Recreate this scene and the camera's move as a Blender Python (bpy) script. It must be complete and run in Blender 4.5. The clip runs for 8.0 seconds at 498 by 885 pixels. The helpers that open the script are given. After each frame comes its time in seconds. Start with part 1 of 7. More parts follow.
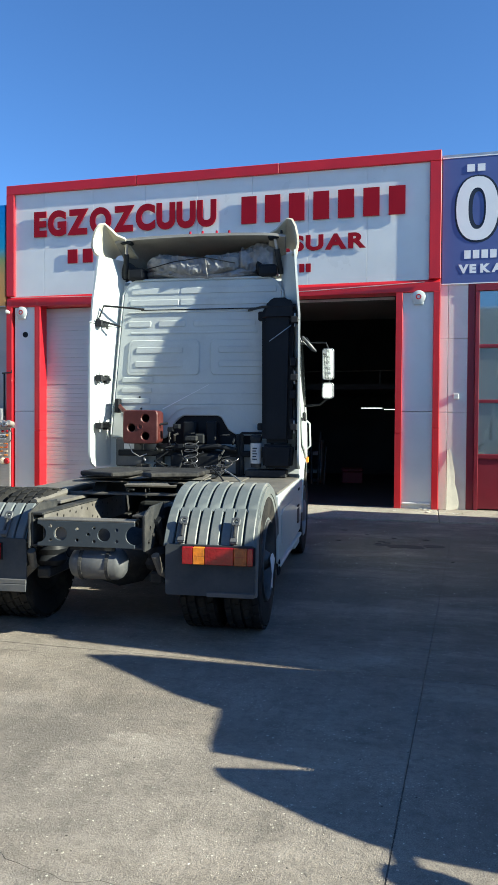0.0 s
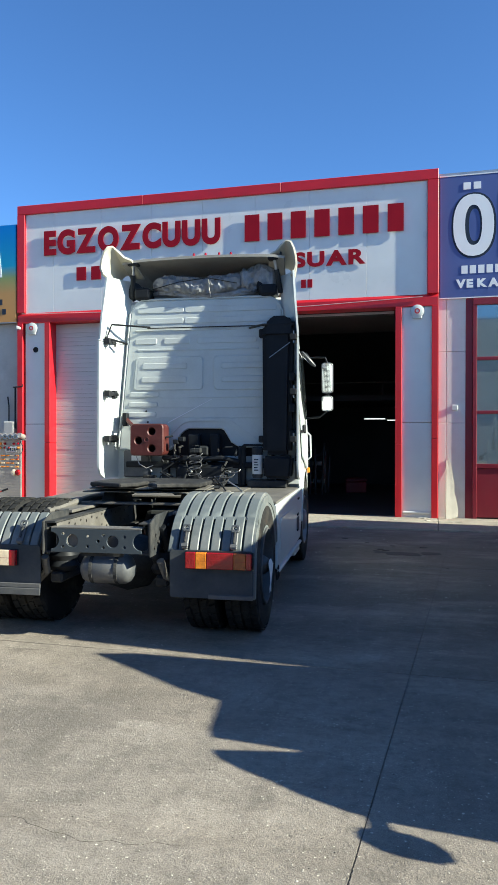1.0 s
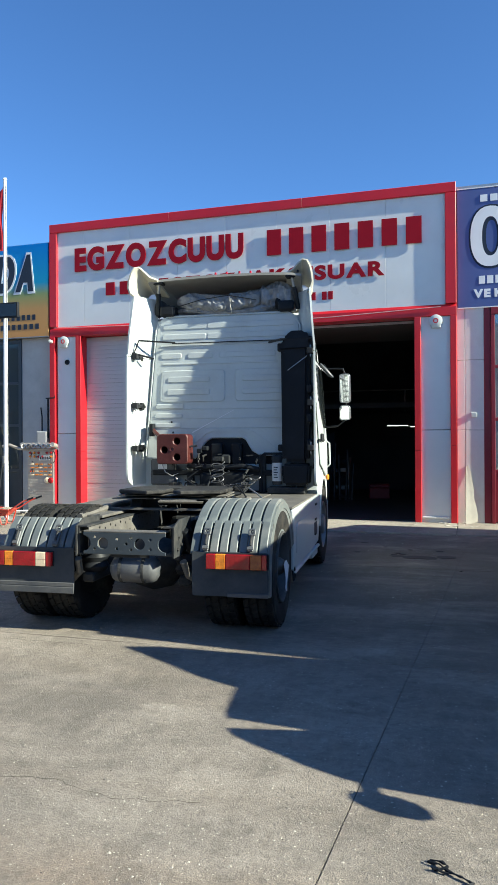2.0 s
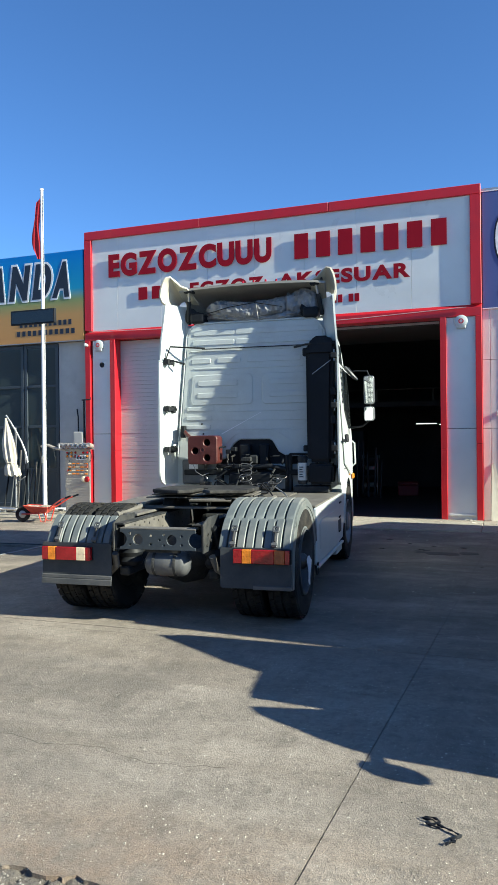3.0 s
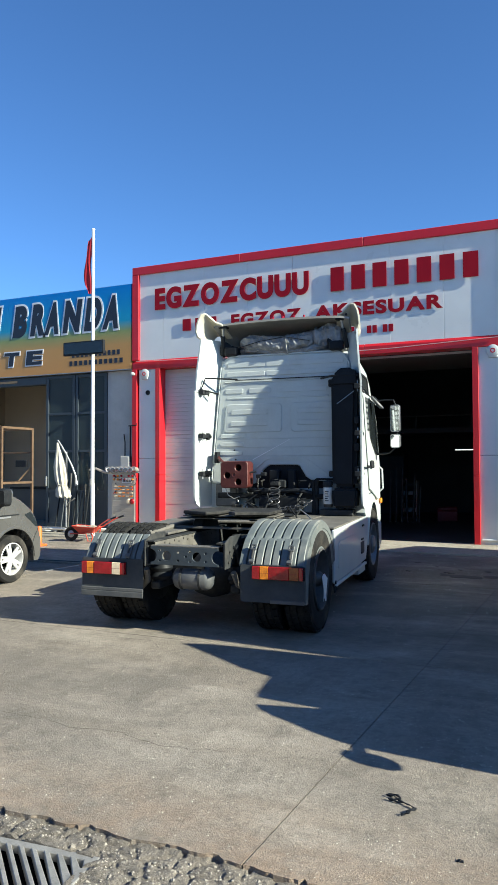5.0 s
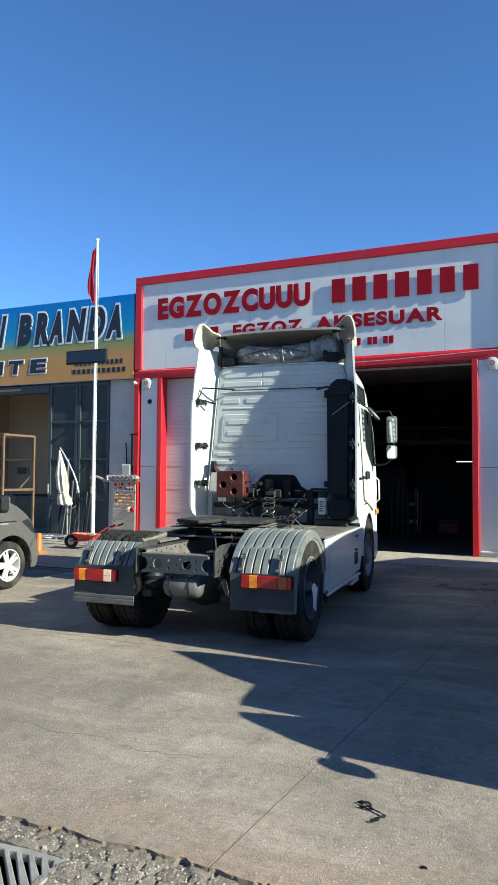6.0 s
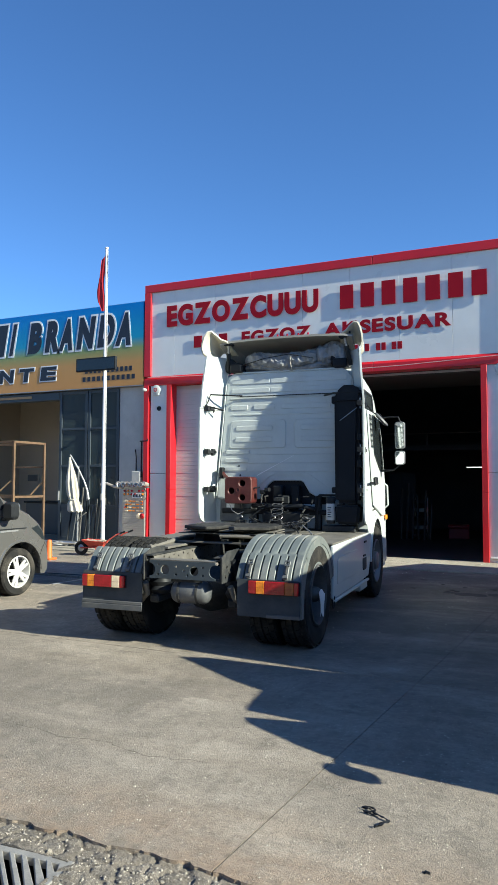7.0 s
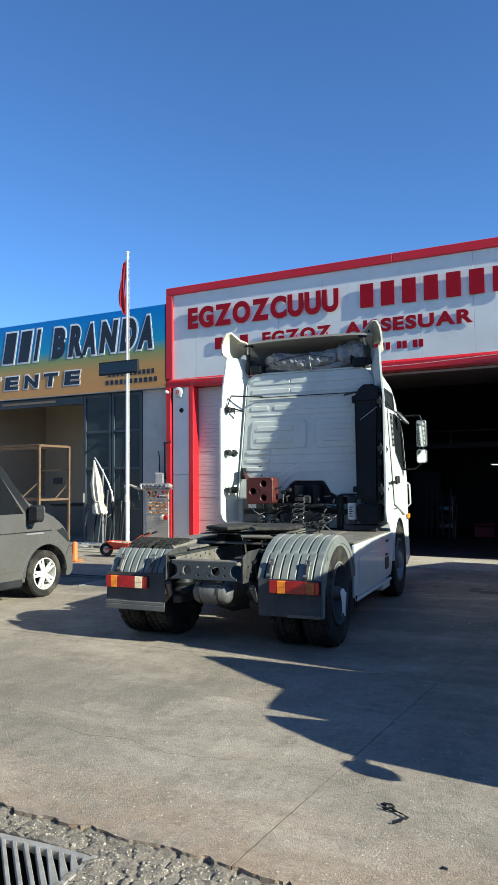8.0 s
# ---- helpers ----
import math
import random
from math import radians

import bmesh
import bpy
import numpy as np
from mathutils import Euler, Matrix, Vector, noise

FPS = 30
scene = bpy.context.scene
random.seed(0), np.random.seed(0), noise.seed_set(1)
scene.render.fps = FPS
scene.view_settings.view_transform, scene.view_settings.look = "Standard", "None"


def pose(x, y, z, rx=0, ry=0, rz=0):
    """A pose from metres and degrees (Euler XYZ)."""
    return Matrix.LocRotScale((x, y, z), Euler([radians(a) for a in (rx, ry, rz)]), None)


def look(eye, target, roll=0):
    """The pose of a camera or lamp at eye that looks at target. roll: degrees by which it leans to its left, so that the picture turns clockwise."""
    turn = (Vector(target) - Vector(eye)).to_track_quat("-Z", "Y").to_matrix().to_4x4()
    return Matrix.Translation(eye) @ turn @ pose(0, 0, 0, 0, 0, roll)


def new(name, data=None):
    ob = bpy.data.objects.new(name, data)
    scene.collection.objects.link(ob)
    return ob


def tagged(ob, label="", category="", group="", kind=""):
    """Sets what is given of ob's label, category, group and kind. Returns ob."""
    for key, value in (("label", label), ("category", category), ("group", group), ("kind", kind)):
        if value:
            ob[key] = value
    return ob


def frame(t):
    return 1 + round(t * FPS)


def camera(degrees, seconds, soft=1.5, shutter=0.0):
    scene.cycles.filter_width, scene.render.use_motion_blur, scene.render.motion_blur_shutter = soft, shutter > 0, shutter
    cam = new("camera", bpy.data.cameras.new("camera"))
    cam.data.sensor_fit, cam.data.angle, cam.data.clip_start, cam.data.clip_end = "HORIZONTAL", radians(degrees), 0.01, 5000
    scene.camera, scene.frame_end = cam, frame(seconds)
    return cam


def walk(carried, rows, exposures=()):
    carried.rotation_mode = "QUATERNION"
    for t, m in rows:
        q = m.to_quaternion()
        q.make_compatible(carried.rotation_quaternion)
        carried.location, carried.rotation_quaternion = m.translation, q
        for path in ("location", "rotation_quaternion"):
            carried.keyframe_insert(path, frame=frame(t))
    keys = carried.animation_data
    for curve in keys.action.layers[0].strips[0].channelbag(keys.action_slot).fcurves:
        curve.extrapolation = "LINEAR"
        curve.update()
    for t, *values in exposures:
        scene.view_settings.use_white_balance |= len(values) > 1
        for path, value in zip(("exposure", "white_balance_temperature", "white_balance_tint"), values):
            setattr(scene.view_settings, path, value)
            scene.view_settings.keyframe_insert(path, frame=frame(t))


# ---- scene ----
cam = camera(38.8, 8.0, 0.9)
PATH = [
    (0, (0.636, 1.047, 1.494), (0.154, 2.988, 1.451), 0.4),
    (0.5, (0.719, 0.879, 1.497), (0.238, 2.819, 1.463), 0.2),
    (1, (0.786, 0.723, 1.517), (0.283, 2.659, 1.503), 0.1),
    (1.5, (0.878, 0.531, 1.53), (0.341, 2.457, 1.526), -0.0),
    (1.7, (0.924, 0.451, 1.532), (0.369, 2.372, 1.536), -0.1),
    (2.8, (1.155, 0.057, 1.603), (0.506, 1.949, 1.598), -0.6),
    (3, (1.179, -0.015, 1.598), (0.511, 1.871, 1.594), -0.6),
    (3.5, (1.276, -0.186, 1.628), (0.566, 1.683, 1.636), -0.6),
    (4, (1.424, -0.296, 1.618), (0.673, 1.558, 1.645), -0.6),
    (5.5, (1.743, -0.485, 1.616), (0.931, 1.341, 1.696), 0.1),
    (6, (1.818, -0.458, 1.614), (1.0, 1.364, 1.706), 0.4),
    (6.5, (1.847, -0.452, 1.61), (1.017, 1.365, 1.712), 0.4),
    (7, (1.865, -0.467, 1.611), (1.019, 1.343, 1.721), 0.2),
    (7.5, (1.888, -0.479, 1.613), (1.021, 1.32, 1.726), -0.2),
    (8, (1.929, -0.491, 1.613), (1.022, 1.288, 1.724), -0.5),
]
walk(cam, [(t, look(e, g, r)) for t, e, g, r in PATH], [(0, 1.47, 5900, -1), (3.5, 1.375, 5900, -1), (8, 1.315, 5900, -1)])

# ---- light: low sun from beyond the open end of the yard, clear sky ----
TO_SUN = Vector((6.0, -0.55, 3.1)).normalized()
ELEV = math.asin(TO_SUN.z)
AZIM = math.atan2(TO_SUN.x, TO_SUN.y)
world = bpy.data.worlds.new("sky")
scene.world = world
world.use_nodes = True
wn = world.node_tree
sky = wn.nodes.new("ShaderNodeTexSky")
sky.sky_type = "NISHITA"
sky.sun_disc = False
sky.sun_elevation, sky.sun_rotation = ELEV, AZIM
sky.air_density, sky.dust_density, sky.ozone_density = 0.9, 0.15, 6.0
sky.altitude = 1200
wn.nodes["Background"].inputs["Strength"].default_value = 0.082
deep = wn.nodes.new("ShaderNodeHueSaturation")
deep.inputs["Saturation"].default_value = 1.03
deep.inputs["Hue"].default_value = 0.504
wn.links.new(sky.outputs["Color"], deep.inputs["Color"])
wn.links.new(deep.outputs["Color"], wn.nodes["Background"].inputs["Color"])
sun = new("sun", bpy.data.lights.new("sun", "SUN"))
sun.data.energy, sun.data.angle, sun.data.color = 5.0, radians(0.53), (1.0, 0.88, 0.7)
sun.matrix_world = look(TO_SUN * 50, (0, 0, 0))


# ---- materials ----
def mat(name, col, rough=0.5, metal=0.0, var=0.12, scale=3.0, bump=0.05, bscale=60.0, coat=0.0, dirt=None, dirt_amount=0.5, dirt_scale=1.5, emit=0.0, per_object=0.0):
    """A surface with cloudy variation, fine grain and, if given, patches of dirt."""
    m = bpy.data.materials.new(name)
    m.use_nodes = True
    t, n, l = m.node_tree, m.node_tree.nodes, m.node_tree.links
    b = n["Principled BSDF"]
    co = n.new("ShaderNodeTexCoord")
    n1 = n.new("ShaderNodeTexNoise")
    n1.inputs["Scale"].default_value, n1.inputs["Detail"].default_value = scale, 6
    l.new(co.outputs["Object"], n1.inputs["Vector"])
    n2 = n.new("ShaderNodeTexNoise")
    n2.inputs["Scale"].default_value, n2.inputs["Detail"].default_value = bscale, 4
    l.new(co.outputs["Object"], n2.inputs["Vector"])
    ramp = n.new("ShaderNodeMapRange")
    ramp.inputs["From Min"].default_value, ramp.inputs["From Max"].default_value = 0.3, 0.7
    ramp.inputs["To Min"].default_value, ramp.inputs["To Max"].default_value = 1 - var, 1 + var * 0.6
    l.new(n1.outputs["Fac"], ramp.inputs["Value"])
    fine = n.new("ShaderNodeMapRange")
    fine.inputs["From Min"].default_value, fine.inputs["From Max"].default_value = 0.3, 0.7
    fine.inputs["To Min"].default_value, fine.inputs["To Max"].default_value = 1 - var * 0.4, 1 + var * 0.3
    l.new(n2.outputs["Fac"], fine.inputs["Value"])
    mul = n.new("ShaderNodeMath")
    mul.operation = "MULTIPLY"
    l.new(ramp.outputs[0], mul.inputs[0])
    l.new(fine.outputs[0], mul.inputs[1])
    last = mul.outputs[0]
    if per_object:
        info = n.new("ShaderNodeObjectInfo")
        r2 = n.new("ShaderNodeMapRange")
        r2.inputs["To Min"].default_value, r2.inputs["To Max"].default_value = 1 - per_object, 1 + per_object
        l.new(info.outputs["Random"], r2.inputs["Value"])
        mu = n.new("ShaderNodeMath")
        mu.operation = "MULTIPLY"
        l.new(last, mu.inputs[0])
        l.new(r2.outputs[0], mu.inputs[1])
        last = mu.outputs[0]
    vm = n.new("ShaderNodeVectorMath")
    vm.operation = "SCALE"
    vm.inputs[0].default_value = col
    l.new(last, vm.inputs["Scale"])
    colour = vm.outputs[0]
    if dirt:
        n3 = n.new("ShaderNodeTexNoise")
        n3.inputs["Scale"].default_value, n3.inputs["Detail"].default_value, n3.inputs["Roughness"].default_value = dirt_scale, 9, 0.7
        l.new(co.outputs["Object"], n3.inputs["Vector"])
        r3 = n.new("ShaderNodeMapRange")
        r3.inputs["From Min"].default_value, r3.inputs["From Max"].default_value = 0.48, 0.72
        r3.inputs["To Min"].default_value, r3.inputs["To Max"].default_value = 0.0, dirt_amount
        l.new(n3.outputs["Fac"], r3.inputs["Value"])
        mx = n.new("ShaderNodeMix")
        mx.data_type = "RGBA"
        l.new(r3.outputs[0], mx.inputs["Factor"])
        l.new(colour, mx.inputs[6])
        mx.inputs[7].default_value = (*dirt, 1)
        colour = mx.outputs[2]
    l.new(colour, b.inputs["Base Color"])
    rr = n.new("ShaderNodeMapRange")
    rr.inputs["To Min"].default_value, rr.inputs["To Max"].default_value = max(0.02, rough - 0.1), min(1, rough + 0.12)
    l.new(n1.outputs["Fac"], rr.inputs["Value"])
    l.new(rr.outputs[0], b.inputs["Roughness"])
    b.inputs["Metallic"].default_value = metal
    b.inputs["Coat Weight"].default_value = coat
    if bump:
        bp = n.new("ShaderNodeBump")
        bp.inputs["Strength"].default_value, bp.inputs["Distance"].default_value = bump, 0.01
        l.new(n2.outputs["Fac"], bp.inputs["Height"])
        l.new(bp.outputs[0], b.inputs["Normal"])
    if emit:
        b.inputs["Emission Color"].default_value = (*col, 1)
        b.inputs["Emission Strength"].default_value = emit
    return m


def glass(name, col, rough=0.02, alpha=0.35):
    """A dark pane that lets some light through."""
    m = bpy.data.materials.new(name)
    m.use_nodes = True
    b = m.node_tree.nodes["Principled BSDF"]
    b.inputs["Base Color"].default_value = (*col, 1)
    b.inputs["Roughness"].default_value = rough
    b.inputs["Alpha"].default_value = alpha
    b.inputs["IOR"].default_value = 1.5
    return m


def concrete(name, light, dark, tint, bump=0.35, speck=0.5, tracks=0.0, clay=0.0, shade_dirt=0.0):
    """Worn yard concrete: cloudy patches, grain, pale specks, earth-coloured stains, optional painted shade."""
    m = bpy.data.materials.new(name)
    m.use_nodes = True
    n, l = m.node_tree.nodes, m.node_tree.links
    b = n["Principled BSDF"]
    geo = n.new("ShaderNodeNewGeometry")

    def noisy(scale, detail, rough=0.6, stretch=None):
        x = n.new("ShaderNodeTexNoise")
        x.inputs["Scale"].default_value, x.inputs["Detail"].default_value, x.inputs["Roughness"].default_value = scale, detail, rough
        if stretch:
            mp = n.new("ShaderNodeMapping")
            mp.inputs["Scale"].default_value = stretch
            l.new(geo.outputs["Position"], mp.inputs["Vector"])
            l.new(mp.outputs[0], x.inputs["Vector"])
        else:
            l.new(geo.outputs["Position"], x.inputs["Vector"])
        return x.outputs["Fac"]

    def span(v, a, c, lo=0.0, hi=1.0):
        x = n.new("ShaderNodeMapRange")
        for key, value in (("From Min", a), ("From Max", c), ("To Min", lo), ("To Max", hi)):
            x.inputs[key].default_value = value
        l.new(v, x.inputs["Value"])
        return x.outputs[0]

    def mixed(f, a, c):
        x = n.new("ShaderNodeMix")
        x.data_type = "RGBA"
        l.new(f, x.inputs["Factor"])
        for i, v in ((6, a), (7, c)):
            if isinstance(v, tuple):
                x.inputs[i].default_value = (*v, 1)
            else:
                l.new(v, x.inputs[i])
        return x.outputs[2]

    c = mixed(span(noisy(0.5, 8, 0.65), 0.34, 0.64), dark, light)
    c = mixed(span(noisy(0.9, 7, 0.6, (0.35, 1.6, 1)), 0.46, 0.74, 0, 0.75), c, tint)
    c = mixed(span(noisy(0.32, 6, 0.6, (1, 1.4, 1)), 0.52, 0.7, 0, 0.55), c, tuple(v * 0.6 for v in dark))
    c = mixed(span(noisy(2.6, 9, 0.75), 0.52, 0.78, 0, 0.7), c, tuple(v * 0.45 for v in dark))
    if tracks:
        c = mixed(span(noisy(1.3, 8, 0.75, (1.6, 0.3, 1)), 0.5, 0.72, 0, tracks), c, tuple(v * 0.42 for v in dark))
        c = mixed(span(noisy(1.6, 6, 0.7, (0.2, 1.8, 1)), 0.6, 0.8, 0, tracks * 0.4), c, tuple(min(0.8, v * 1.2) for v in light))
    if clay:
        sep = n.new("ShaderNodeSeparateXYZ")
        l.new(geo.outputs["Position"], sep.inputs[0])
        near = span(sep.outputs["Y"], 2.22, 2.9, clay, 0.0)
        mm = n.new("ShaderNodeMath")
        mm.operation = "MULTIPLY"
        l.new(near, mm.inputs[0])
        l.new(span(noisy(1.9, 8, 0.7), 0.34, 0.58), mm.inputs[1])
        c = mixed(mm.outputs[0], c, (0.36, 0.23, 0.14))
    if shade_dirt:
        # shade beside the tractor deepened in the ground colour, round x 1.5, y 9.5
        mp = n.new("ShaderNodeMapping")
        mp.inputs["Location"].default_value = (-0.3, -1.9, 0)
        mp.inputs["Scale"].default_value = (0.2, 0.2, 0)
        l.new(geo.outputs["Position"], mp.inputs["Vector"])
        ln = n.new("ShaderNodeVectorMath")
        ln.operation = "LENGTH"
        l.new(mp.outputs[0], ln.inputs[0])
        wob = n.new("ShaderNodeMath")
        wob.operation = "MULTIPLY_ADD"
        wob.inputs[1].default_value = 1.3
        l.new(noisy(0.7, 7, 0.65), wob.inputs[0])
        l.new(ln.outputs["Value"], wob.inputs[2])
        c = mixed(span(wob.outputs[0], 1.15, 1.75, shade_dirt, 0.0), c, tuple(v * 0.28 for v in dark))
        # a second, smaller darker patch round x -2.4, y 3.8
        mp2 = n.new("ShaderNodeMapping")
        mp2.inputs["Location"].default_value = (0.95, -1.6, 0)
        mp2.inputs["Scale"].default_value = (0.4, 0.42, 0)
        l.new(geo.outputs["Position"], mp2.inputs["Vector"])
        ln2 = n.new("ShaderNodeVectorMath")
        ln2.operation = "LENGTH"
        l.new(mp2.outputs[0], ln2.inputs[0])
        wob2 = n.new("ShaderNodeMath")
        wob2.operation = "MULTIPLY_ADD"
        wob2.inputs[1].default_value = 1.1
        l.new(noisy(1.1, 8, 0.7, (0.8, 1.5, 1)), wob2.inputs[0])
        l.new(ln2.outputs["Value"], wob2.inputs[2])
        c = mixed(span(wob2.outputs[0], 0.7, 1.35, shade_dirt * 0.75, 0.0), c, tuple(v * 0.42 for v in dark))
    grain = noisy(170, 3, 0.75)
    c = mixed(span(grain, 0.34, 0.6, 0.7, 0), c, tuple(v * 0.4 for v in dark))
    blotch = noisy(7, 9, 0.8)
    c = mixed(span(blotch, 0.48, 0.66, 0, 0.52), c, tuple(v * 0.45 for v in dark))
    chalk = noisy(0.75, 9, 0.72, (0.7, 1.5, 1))
    c = mixed(span(chalk, 0.5, 0.68, 0, 0.4), c, tuple(min(0.75, v * 1.22) for v in light))
    mottle = noisy(26, 6, 0.75)
    c = mixed(span(mottle, 0.48, 0.68, 0, 0.55), c, tuple(v * 0.5 for v in dark))
    chips = noisy(1.4, 4, 0.6)
    cm = n.new("ShaderNodeMath")
    cm.operation = "MULTIPLY"
    l.new(span(chips, 0.54, 0.62), cm.inputs[0])
    l.new(span(noisy(95, 2, 0.6, (1, 1.6, 1)), 0.6, 0.66, 0, speck * 0.8), cm.inputs[1])
    c = mixed(cm.outputs[0], c, tuple(min(0.75, v * 1.5) for v in light))
    pale = noisy(70, 2, 0.5)
    c = mixed(span(pale, 0.68, 0.72, 0, speck), c, tuple(min(0.75, v * 1.8) for v in light))
    l.new(c, b.inputs["Base Color"])
    l.new(span(noisy(1.7, 5), 0.3, 0.7, 0.72, 0.95), b.inputs["Roughness"])
    b.inputs["Specular IOR Level"].default_value = 0.3
    bp = n.new("ShaderNodeBump")
    bp.inputs["Strength"].default_value, bp.inputs["Distance"].default_value = bump, 0.012
    add = n.new("ShaderNodeMath")
    add.operation = "ADD"
    l.new(grain, add.inputs[0])
    l.new(pale, add.inputs[1])
    more = n.new("ShaderNodeMath")
    more.operation = "MULTIPLY_ADD"
    more.inputs[1].default_value = 1.6
    l.new(noisy(46, 6, 0.75), more.inputs[0])
    l.new(add.outputs[0], more.inputs[2])
    l.new(more.outputs[0], bp.inputs["Height"])
    l.new(bp.outputs[0], b.inputs["Normal"])
    return m


YARD = concrete("yard_concrete", (0.445, 0.39, 0.32), (0.245, 0.216, 0.18), (0.34, 0.284, 0.22), 0.52, 0.8, 0.5, 0.6, 0.55)
APRON = concrete("apron_concrete", (0.48, 0.445, 0.365), (0.3, 0.275, 0.23), (0.36, 0.315, 0.25), 0.3, 0.3)
RUBBLE = concrete("broken_asphalt", (0.38, 0.338, 0.285), (0.2, 0.178, 0.15), (0.32, 0.268, 0.215), 0.9, 0.9)
STONE = mat("stone", (0.3, 0.272, 0.23), 0.9, var=0.3, scale=20, bump=0.4, bscale=150, per_object=0.2)
WHITE_PANEL = mat("white_wall_panel", (0.72, 0.73, 0.71), 0.3, var=0.05, scale=1.2, bump=0.12, bscale=2.5, dirt=(0.5, 0.5, 0.48), dirt_amount=0.12, per_object=0.015)
RED_TRIM = mat("red_painted_trim", (0.52, 0.005, 0.013), 0.45, var=0.1, scale=2, bump=0.02, coat=0.2, dirt=(0.3, 0.02, 0.03), dirt_amount=0.3)
RED_LETTER = mat("red_letter", (0.28, 0.002, 0.012), 0.5, var=0.08, bump=0.01)
MAROON = mat("maroon_paint", (0.2, 0.011, 0.024), 0.4, var=0.12, bump=0.03, dirt=(0.12, 0.03, 0.03), dirt_amount=0.4)
SHUTTER = mat("grey_shutter_slat", (0.5, 0.505, 0.49), 0.42, 0.1, var=0.06, scale=1.5, bump=0.02, dirt=(0.4, 0.4, 0.39), dirt_amount=0.25, per_object=0.03)
BEIGE_WALL = mat("beige_wall_panel", (0.68, 0.67, 0.625), 0.45, var=0.08, scale=1.5, bump=0.05, dirt=(0.38, 0.34, 0.29), dirt_amount=0.4)
GREY_WALL = mat("grey_plaster", (0.5, 0.49, 0.46), 0.8, var=0.12, scale=1.2, bump=0.15, dirt=(0.28, 0.27, 0.26), dirt_amount=0.4)
# the hall's gloom is put into these very dark wall and floor colours
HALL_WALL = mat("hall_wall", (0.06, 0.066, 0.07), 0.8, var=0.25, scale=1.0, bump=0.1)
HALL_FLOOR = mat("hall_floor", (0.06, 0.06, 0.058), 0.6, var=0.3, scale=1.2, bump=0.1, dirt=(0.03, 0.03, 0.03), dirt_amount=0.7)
BAY_WALL = mat("bay_wall", (0.48, 0.415, 0.32), 0.36, 0.3, var=0.1, scale=0.8, bump=0.04)
BLUE_GREY = mat("blue_grey_steel", (0.045, 0.058, 0.07), 0.45, 0.1, var=0.12, scale=1.5, bump=0.05)
ROOFING = mat("roof_sheet", (0.3, 0.31, 0.32), 0.6, 0.3, var=0.15)
WHITE_PAINT = mat("white_vehicle_paint", (0.545, 0.585, 0.57), 0.35, var=0.07, scale=1.5, bump=0.02, coat=0.25, dirt=(0.33, 0.325, 0.31), dirt_amount=0.4, dirt_scale=1.2)
CREAM = mat("cream_gelcoat", (0.5, 0.475, 0.385), 0.6, var=0.12, bump=0.06, dirt=(0.3, 0.28, 0.24), dirt_amount=0.5)
# one dull grey-beige for the roof fairing, inside and out
FAIR_GREY = mat("dull_fairing_grey", (0.3, 0.29, 0.26), 0.7, var=0.14, scale=2.5, bump=0.08, dirt=(0.17, 0.16, 0.14), dirt_amount=0.5)
GUARD = mat("grey_mudguard_plastic", (0.125, 0.142, 0.142), 0.5, var=0.14, scale=4, bump=0.06, dirt=(0.36, 0.34, 0.3), dirt_amount=0.5, dirt_scale=2.5)
CHASSIS = mat("dusty_chassis_paint", (0.035, 0.038, 0.04), 0.7, 0.2, var=0.3, scale=7, bump=0.2, dirt=(0.22, 0.2, 0.17), dirt_amount=0.3, dirt_scale=3)
PLATE = mat("dusty_deck_plate", (0.17, 0.16, 0.14), 0.65, 0.3, var=0.25, scale=6, bump=0.2, dirt=(0.1, 0.095, 0.09), dirt_amount=0.7, dirt_scale=4)
GREASE = mat("greasy_iron", (0.07, 0.068, 0.064), 0.5, 0.5, var=0.4, scale=8, bump=0.3, dirt=(0.2, 0.185, 0.16), dirt_amount=0.5)
RUBBER = mat("tyre_rubber", (0.018, 0.018, 0.018), 0.85, var=0.25, scale=6, bump=0.2, dirt=(0.2, 0.175, 0.14), dirt_amount=0.35, dirt_scale=3)
TREAD = mat("dusty_tread_rubber", (0.022, 0.022, 0.021), 0.9, var=0.3, scale=9, bump=0.3, dirt=(0.15, 0.135, 0.11), dirt_amount=0.35)
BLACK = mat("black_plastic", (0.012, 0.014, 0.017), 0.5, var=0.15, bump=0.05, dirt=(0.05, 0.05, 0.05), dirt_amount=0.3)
FLAP = mat("mudflap_sheet", (0.045, 0.054, 0.062), 0.6, var=0.15, bump=0.05, dirt=(0.13, 0.125, 0.115), dirt_amount=0.4)
ALU = mat("dull_aluminium", (0.42, 0.43, 0.44), 0.4, 0.7, var=0.15, scale=6, bump=0.06, dirt=(0.3, 0.29, 0.27), dirt_amount=0.4)
STEEL_RIM = mat("silver_rim_paint", (0.22, 0.22, 0.22), 0.45, 0.3, var=0.2, bump=0.06, dirt=(0.12, 0.11, 0.1), dirt_amount=0.6)
WORN_RIM = mat("worn_dark_rim", (0.07, 0.072, 0.075), 0.55, 0.2, var=0.25, bump=0.08, dirt=(0.16, 0.15, 0.13), dirt_amount=0.5, dirt_scale=4)
TANK = mat("grey_tank_paint", (0.08, 0.086, 0.092), 0.5, 0.1, var=0.15, bump=0.05, dirt=(0.22, 0.205, 0.18), dirt_amount=0.5)
RUST = mat("red_brown_oxide", (0.075, 0.016, 0.013), 0.45, 0.1, var=0.2, scale=10, bump=0.1, dirt=(0.15, 0.06, 0.05), dirt_amount=0.4, dirt_scale=8)
RED_LENS = mat("red_lens", (0.33, 0.006, 0.011), 0.15, var=0.3, bump=0.25, bscale=70, scale=14, coat=0.5)
